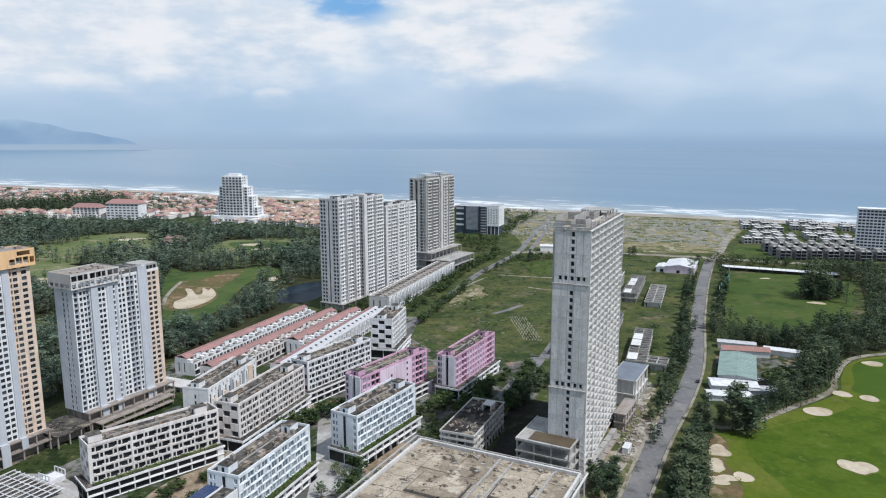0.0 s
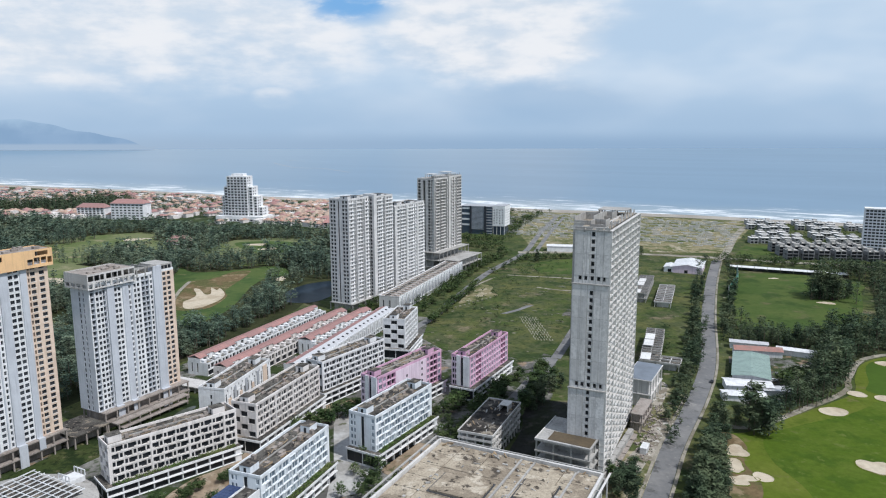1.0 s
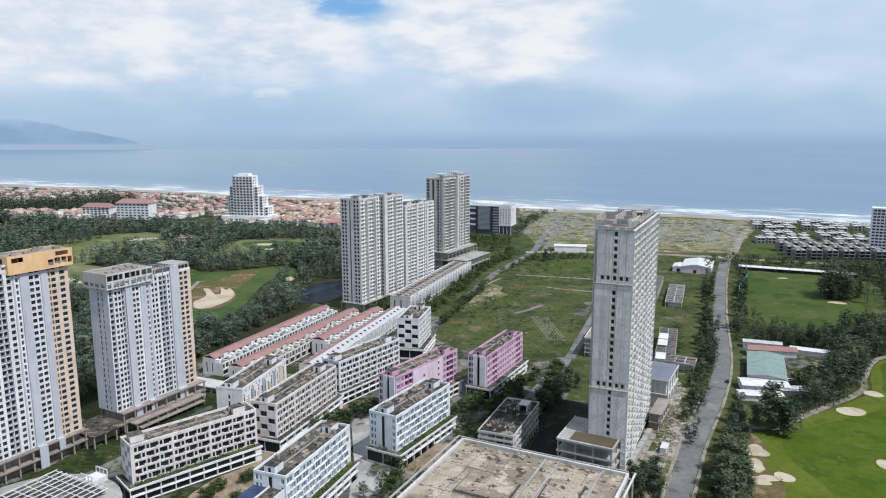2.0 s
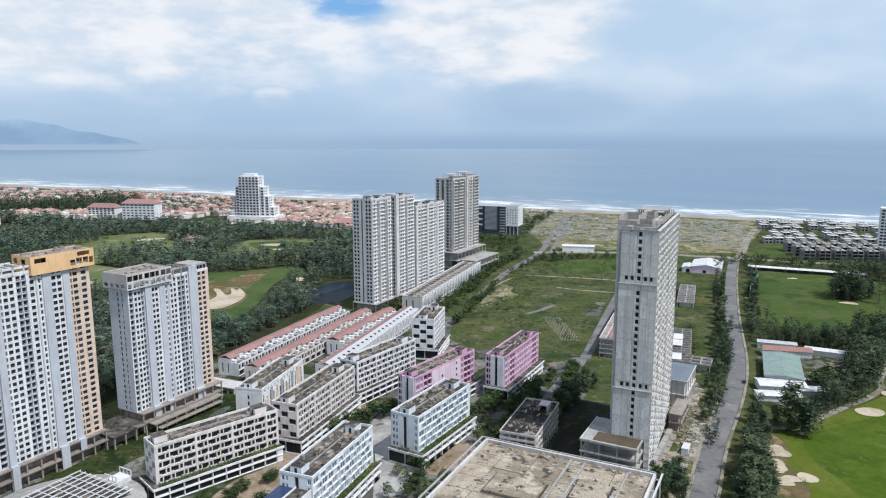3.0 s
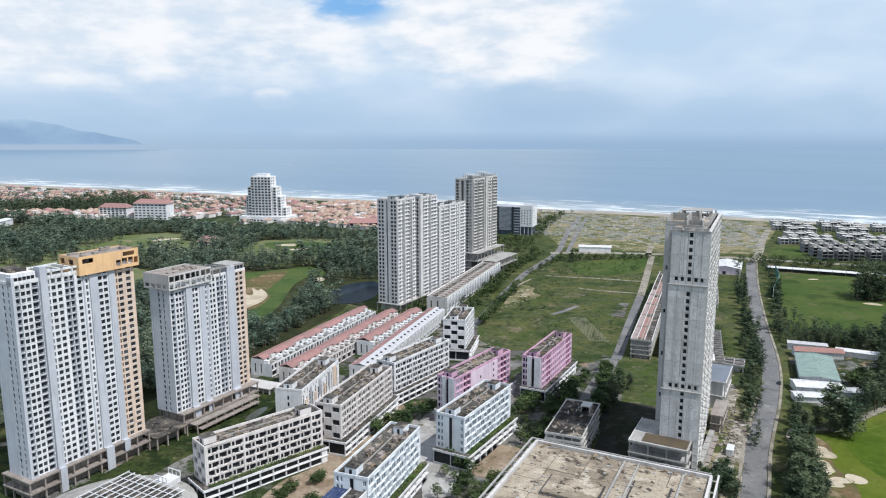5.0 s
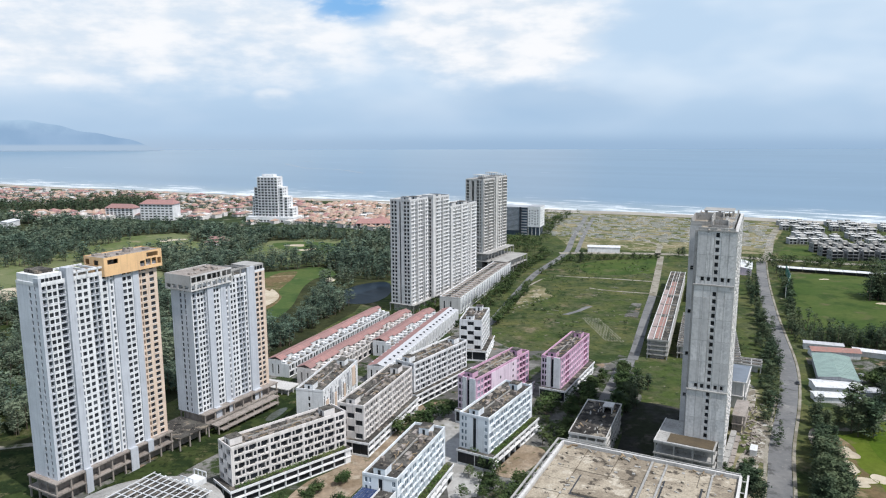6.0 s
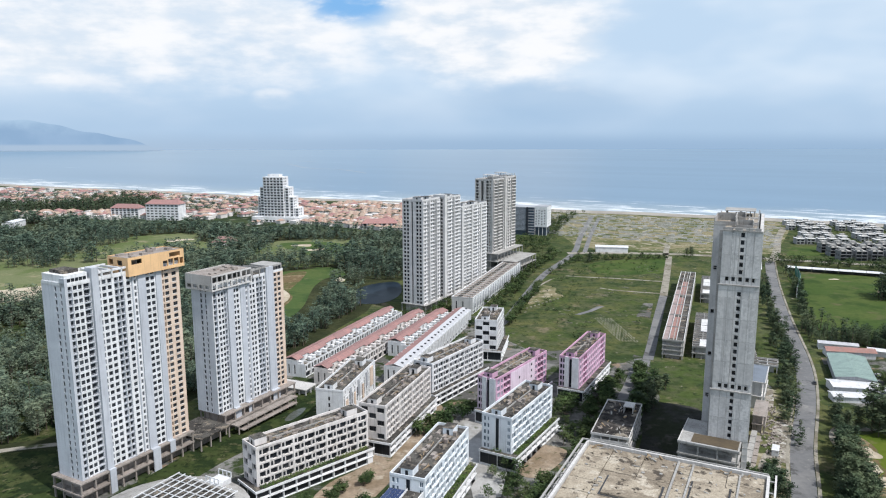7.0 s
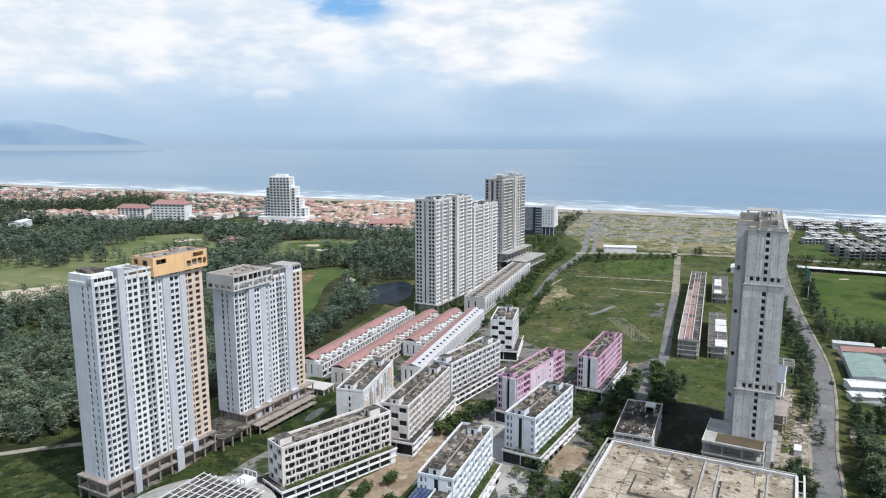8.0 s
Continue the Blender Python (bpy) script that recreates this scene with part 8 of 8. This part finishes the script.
def along(a, b, n, jitter):
    return [(a[0] + (b[0] - a[0]) * (i + 0.5) / n + rs.normal(0, jitter), a[1] + (b[1] - a[1]) * (i + 0.5) / n + rs.normal(0, jitter)) for i in range(n)]


woods("boulevard_trees", "rows of low green trees along the boulevard", "broadleaf", LEAF_BROAD, along((-17, 462), (-1, 520), 30, 1.3) + along((0, 520), (20, 586), 22, 1.5) + along((36, 630), (82, 730), 14, 2.2) + along((140, 724), (195, 712), 8, 2.0), 5.6, 5.6, 160, 0.5)
woods("road_trees", "casuarinas along the far end of the road", "casuarina", LEAF, along((205, 575), (250, 690), 24, 2.0) + along((236, 580), (272, 680), 18, 1.6), 8.5, 5.0, 160, 0.5)
woods("lawn_clump", "dense dark clump of trees on the practice lawn", "casuarina", LEAF, [(290 + rs.normal(0, 8), 536 + rs.normal(0, 6)) for i in range(46)], 17.0, 11.0, 420, 0.6)

clearings = [curve_points(g[3], 3) for g in golf[:7]] + [[(-140, 527), (-143, 565), (-128, 604), (-98, 612), (-90, 575), (-92, 540), (-108, 525)], [(-500, 490), (-430, 476), (-370, 486), (-345, 560), (-345, 600), (-410, 640), (-500, 660)],
             [(-320, 235), (-195, 262), (-195, 292), (-320, 262)], [(-345, 790), (-295, 790), (-295, 825), (-345, 825)], [(-445, 745), (-400, 824), (-426, 895), (-390, 895), (-374, 832), (-412, 770)], [(-545, 700), (-545, 745), (-462, 735), (-440, 705), (-451, 673), (-510, 665)], [(-262, 835), (-262, 700), (-165, 700), (-160, 830)], [(-462, 845), (-462, 700), (-368, 700), (-372, 890), (-425, 890)], [(-700, 995), (-600, 992), (-590, 890), (-700, 880)], [(-190, 870), (-110, 870), (-110, 965), (-190, 965)]]
OPEN_SAND = [(-490, 700), (-425, 702), (-372, 590), (-350, 530), (-412, 520), (-445, 560)]
for k in (14, 28, 42):
    clearings.append([(x + 0.37 * k, y - k) for x, y in golf[0][3]])
clearings += [OPEN_SAND, [(x + 8, y - 16) for x, y in OPEN_SAND]]
glade = [(-430, 500), (-330, 485), (-262, 370), (-240, 300), (-330, 282), (-430, 400)]
near_wood = [(-128, 500), (-152, 400), (-172, 345), (-208, 300), (-220, 235), (-240, 150), (-420, 250), (-420, 520), (-118, 520)]
mid_wood = [(-118, 520), (-420, 520), (-640, 560), (-640, 700), (-70, 700), (-95, 610), (-112, 560)]
far_wood = [(-70, 700), (-640, 700), (-900, 720), (-1050, 1150), (-700, 1050), (-420, 955), (-240, 900), (-95, 950), (-10, 850), (-30, 760)]
near_places = [q for q in scatter(near_wood, 5.0, clearings + [glade]) + scatter(glade, 5.6, clearings, 0.1) if noise.noise((q[0] * 0.035, q[1] * 0.022, 7.0)) < 0.24]
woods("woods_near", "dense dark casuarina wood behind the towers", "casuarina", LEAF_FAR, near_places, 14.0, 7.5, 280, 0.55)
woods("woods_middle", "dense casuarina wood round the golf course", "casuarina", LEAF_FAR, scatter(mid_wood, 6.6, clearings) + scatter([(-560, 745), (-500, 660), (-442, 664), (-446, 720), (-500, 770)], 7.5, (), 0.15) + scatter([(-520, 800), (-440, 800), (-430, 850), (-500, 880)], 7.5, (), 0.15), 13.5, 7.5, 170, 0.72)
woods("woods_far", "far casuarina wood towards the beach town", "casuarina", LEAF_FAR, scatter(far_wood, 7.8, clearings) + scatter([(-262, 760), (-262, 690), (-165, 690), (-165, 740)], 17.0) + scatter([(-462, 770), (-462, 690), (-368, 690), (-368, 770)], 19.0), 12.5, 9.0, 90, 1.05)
town_wood = [along_shore(-1250, -330), along_shore(-560, -300), along_shore(-560, -210), along_shore(-800, -130), along_shore(-1150, -150)]
woods("woods_bank", "dark bank of casuarinas between town and beach", "casuarina", LEAF, scatter(town_trees, 9.0, (), 0.05), 16.0, 10.0, 45, 1.4)
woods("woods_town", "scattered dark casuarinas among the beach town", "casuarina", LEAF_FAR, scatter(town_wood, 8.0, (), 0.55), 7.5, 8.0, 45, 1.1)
mixed = [along_shore(-1000, -300), along_shore(-300, -300), along_shore(-150, -250), along_shore(-150, -70), along_shore(-1000, -70)]
woods("garden_trees", "scattered garden trees among the houses", "broadleaf", LEAF_BROAD, scatter(mixed, 10.0, (), 0.38), 6.8, 6.5, 40, 0.85)
east = [(205, 372), (232, 398), (262, 424), (304, 490), (336, 548), (358, 592), (340, 650), (420, 640), (520, 560), (520, 380), (300, 402), (262, 402)]
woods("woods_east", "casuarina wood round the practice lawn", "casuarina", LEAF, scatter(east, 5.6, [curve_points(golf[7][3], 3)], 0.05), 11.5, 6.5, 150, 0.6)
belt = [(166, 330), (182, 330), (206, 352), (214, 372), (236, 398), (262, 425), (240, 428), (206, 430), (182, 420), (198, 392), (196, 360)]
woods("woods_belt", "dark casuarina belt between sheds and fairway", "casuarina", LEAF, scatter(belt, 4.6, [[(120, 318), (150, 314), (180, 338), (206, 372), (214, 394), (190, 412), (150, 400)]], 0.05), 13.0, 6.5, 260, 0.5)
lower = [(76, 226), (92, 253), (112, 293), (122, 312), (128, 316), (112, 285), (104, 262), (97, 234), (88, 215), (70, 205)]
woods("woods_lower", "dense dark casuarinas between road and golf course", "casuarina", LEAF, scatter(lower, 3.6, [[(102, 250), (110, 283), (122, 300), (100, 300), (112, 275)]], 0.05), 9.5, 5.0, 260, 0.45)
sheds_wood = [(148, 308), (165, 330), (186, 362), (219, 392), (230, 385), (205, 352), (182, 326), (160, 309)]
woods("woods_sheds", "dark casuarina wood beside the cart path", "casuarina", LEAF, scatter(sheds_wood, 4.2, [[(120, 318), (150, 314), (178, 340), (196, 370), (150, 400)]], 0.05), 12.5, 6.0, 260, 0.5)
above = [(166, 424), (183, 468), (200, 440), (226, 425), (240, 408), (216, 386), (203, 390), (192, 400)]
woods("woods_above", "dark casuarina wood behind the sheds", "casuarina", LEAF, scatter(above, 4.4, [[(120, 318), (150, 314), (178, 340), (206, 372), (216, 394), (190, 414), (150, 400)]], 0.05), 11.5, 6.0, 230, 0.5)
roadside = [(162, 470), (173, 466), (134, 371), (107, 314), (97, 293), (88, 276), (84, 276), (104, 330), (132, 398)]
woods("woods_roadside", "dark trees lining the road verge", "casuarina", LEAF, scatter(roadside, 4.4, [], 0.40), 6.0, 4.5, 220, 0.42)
street = [(-12, 280), (-6, 312), (-4, 330), (26, 338), (48, 372), (54, 362), (40, 330), (22, 300), (6, 286), (-8, 270)]
woods("street_trees", "dense dark street trees beside the ruin", "broadleaf", LEAF_BROAD, scatter(street, 4.6, [[(-10, 334), (4, 330), (12, 350)], [(-8, 256), (2, 250), (26, 306), (60, 388), (50, 392), (14, 308)]], 0.35), 6.5, 5.5, 230, 0.5)
front = [(-41, 262), (-37, 262), (-30, 248), (-28, 228), (-46, 226)]
woods("court_trees", "green trees in the court between podium and hall", "broadleaf", LEAF_BROAD, scatter(front, 5.2, [], 0.15), 6.5, 6.0, 320, 0.45)
foot = [(57, 250), (61, 262), (72, 266), (68, 255), (61, 238), (52, 228)]
woods("foot_trees", "low dark trees beside the hall and road", "broadleaf", LEAF_BROAD, scatter(foot, 4.4, [], 0.25), 5.0, 4.6, 240, 0.45)
coast = [(84, 722), (120, 724), (174, 722), (170, 704), (119, 708), (84, 704)]
woods("woods_coast", "low green trees along the coastal cross road", "broadleaf", LEAF_BROAD, scatter(coast, 5.0, [], 0.1), 5.0, 5.5, 70, 0.6)
left_strip = [(-25, 500), (-6, 566), (22, 650), (54, 726), (58, 762), (28, 696), (-6, 603), (-30, 520)]
woods("woods_strip", "strip of street trees beside the shop houses", "broadleaf", LEAF_BROAD, scatter(left_strip, 4.6, [], 0.1), 6.0, 5.5, 90, 0.6)
garden = [(12, 850), (50, 862), (66, 858), (76, 870), (92, 920), (140, 1080), (128, 1080), (82, 940), (72, 905), (82, 870), (60, 790), (40, 740), (16, 775)]
woods("woods_garden", "dark garden trees at the foot of the sea tower", "broadleaf", LEAF_BROAD, scatter(garden, 6.0, [], 0.15), 6.5, 6.5, 70, 0.7)
villa_garden = [(335, 795), (500, 775), (540, 850), (470, 960), (410, 930), (360, 850)]
woods("villa_bushes", "low dark bushes between the villa shells", "broadleaf", LEAF_BROAD, scatter(villa_garden, 12.0, (), 0.35), 4.5, 6.0, 40, 0.7)
hedges = [(258, 680), (330, 655), (440, 610), (450, 640), (340, 685), (275, 705)]
woods("hedge_trees", "round dark trees behind the practice lawn", "broadleaf", LEAF_BROAD, scatter(hedges, 6.5, (), 0.1), 7.5, 8.0, 70, 0.8)
belt_west = [(-30, 470), (-14, 520), (4, 575), (19, 632), (29, 655), (46, 695), (68, 745), (58, 752), (36, 700), (18, 655), (-2, 590), (-22, 520)]
woods("woods_boulevard", "dense green belt of trees beside the boulevard", "broadleaf", LEAF_BROAD, scatter(belt_west, 5.0, (), 0.25), 5.5, 5.5, 90, 0.6)
scrub = [(4, 500), (34, 600), (76, 700), (90, 722), (165, 715), (112, 570), (60, 420), (30, 400), (-5, 440)]
woods("scrub", "low green bushes in the overgrown field", "broadleaf", LEAF_BROAD, scatter(scrub, 8.0, [[(30, 470), (90, 470), (110, 600), (60, 600)]], 0.45), 2.2, 4.0, 26, 0.5)
edge_wood = [(70, 690), (80, 724), (168, 718), (158, 704), (100, 706)]
woods("scrub_edge", "green belt of trees along the coastal road", "broadleaf", LEAF_BROAD, scatter(edge_wood, 5.5, (), 0.1), 5.0, 5.5, 60, 0.6)
north = [(84, 930), (100, 980), (125, 1050), (60, 1060), (40, 925)]
woods("woods_north", "trees beside the boulevard near the beach", "broadleaf", LEAF_BROAD, scatter(north, 8.5, (), 0.25), 7.0, 7.5, 50, 0.9)
beach_trees = [along_shore(-130, -70), along_shore(-20, -70), along_shore(-20, -46), along_shore(-130, -40)]
woods("woods_beach", "low trees along the beach", "broadleaf", LEAF_BROAD, scatter(beach_trees, 9.0, (), 0.3), 5.5, 7.5, 40, 0.9)
verge = [(80, 300), (126, 385), (150, 450), (140, 455), (112, 385), (72, 312)]
woods("verge_bushes", "green bushes on the verge beside the tower", "broadleaf", LEAF_BROAD, scatter(verge, 6.0, (), 0.55), 2.4, 3.6, 40, 0.45)

woods("podium_trees", "dark green trees along the condominium podium", "broadleaf", LEAF_BROAD, along((-94, 478), (-70, 488), 10, 1.2) + along((-70, 488), (-58, 512), 8, 1.2), 6.5, 5.6, 150, 0.55)

# ---- the far headland ----
def haze_material():
    m = bpy.data.materials.new("hazy_headland")
    m.use_nodes = True
    n = Nodes(m.node_tree)
    at = n.add("ShaderNodeNewGeometry").outputs["Position"]
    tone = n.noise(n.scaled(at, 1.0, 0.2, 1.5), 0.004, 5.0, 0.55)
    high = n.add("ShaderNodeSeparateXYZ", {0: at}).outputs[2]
    # Haze painted into a glowing colour: paler at the top, sea-coloured at the foot.
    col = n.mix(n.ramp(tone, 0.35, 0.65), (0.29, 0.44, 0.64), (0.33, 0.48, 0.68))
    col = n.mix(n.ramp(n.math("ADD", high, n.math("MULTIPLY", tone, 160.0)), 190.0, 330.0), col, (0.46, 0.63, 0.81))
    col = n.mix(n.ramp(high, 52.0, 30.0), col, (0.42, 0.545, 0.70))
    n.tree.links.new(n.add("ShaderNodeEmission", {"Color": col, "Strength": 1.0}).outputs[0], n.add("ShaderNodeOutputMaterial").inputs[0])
    return m


s = Shape()
n, m = 70, 5
pts = []
for i in range(n + 1):
    f = i / n
    x = -4230 + 2230 * f
    top = 222 * (1 - max(0.0, (f - 0.42) / 0.58) ** 1.7) + 7 * math.sin(f * 23.0) + 4 * math.sin(f * 57.0) if f < 0.985 else 20
    pts.append([(x, 4800 + 70 * (j / m), 2 + (max(top, 12) + 3) * (1 - (1 - j / m) ** 1.5)) for j in range(m + 1)])
for i in range(n):
    for j in range(m):
        s.quad(pts[i][j], pts[i + 1][j], pts[i + 1][j + 1], pts[i][j + 1])
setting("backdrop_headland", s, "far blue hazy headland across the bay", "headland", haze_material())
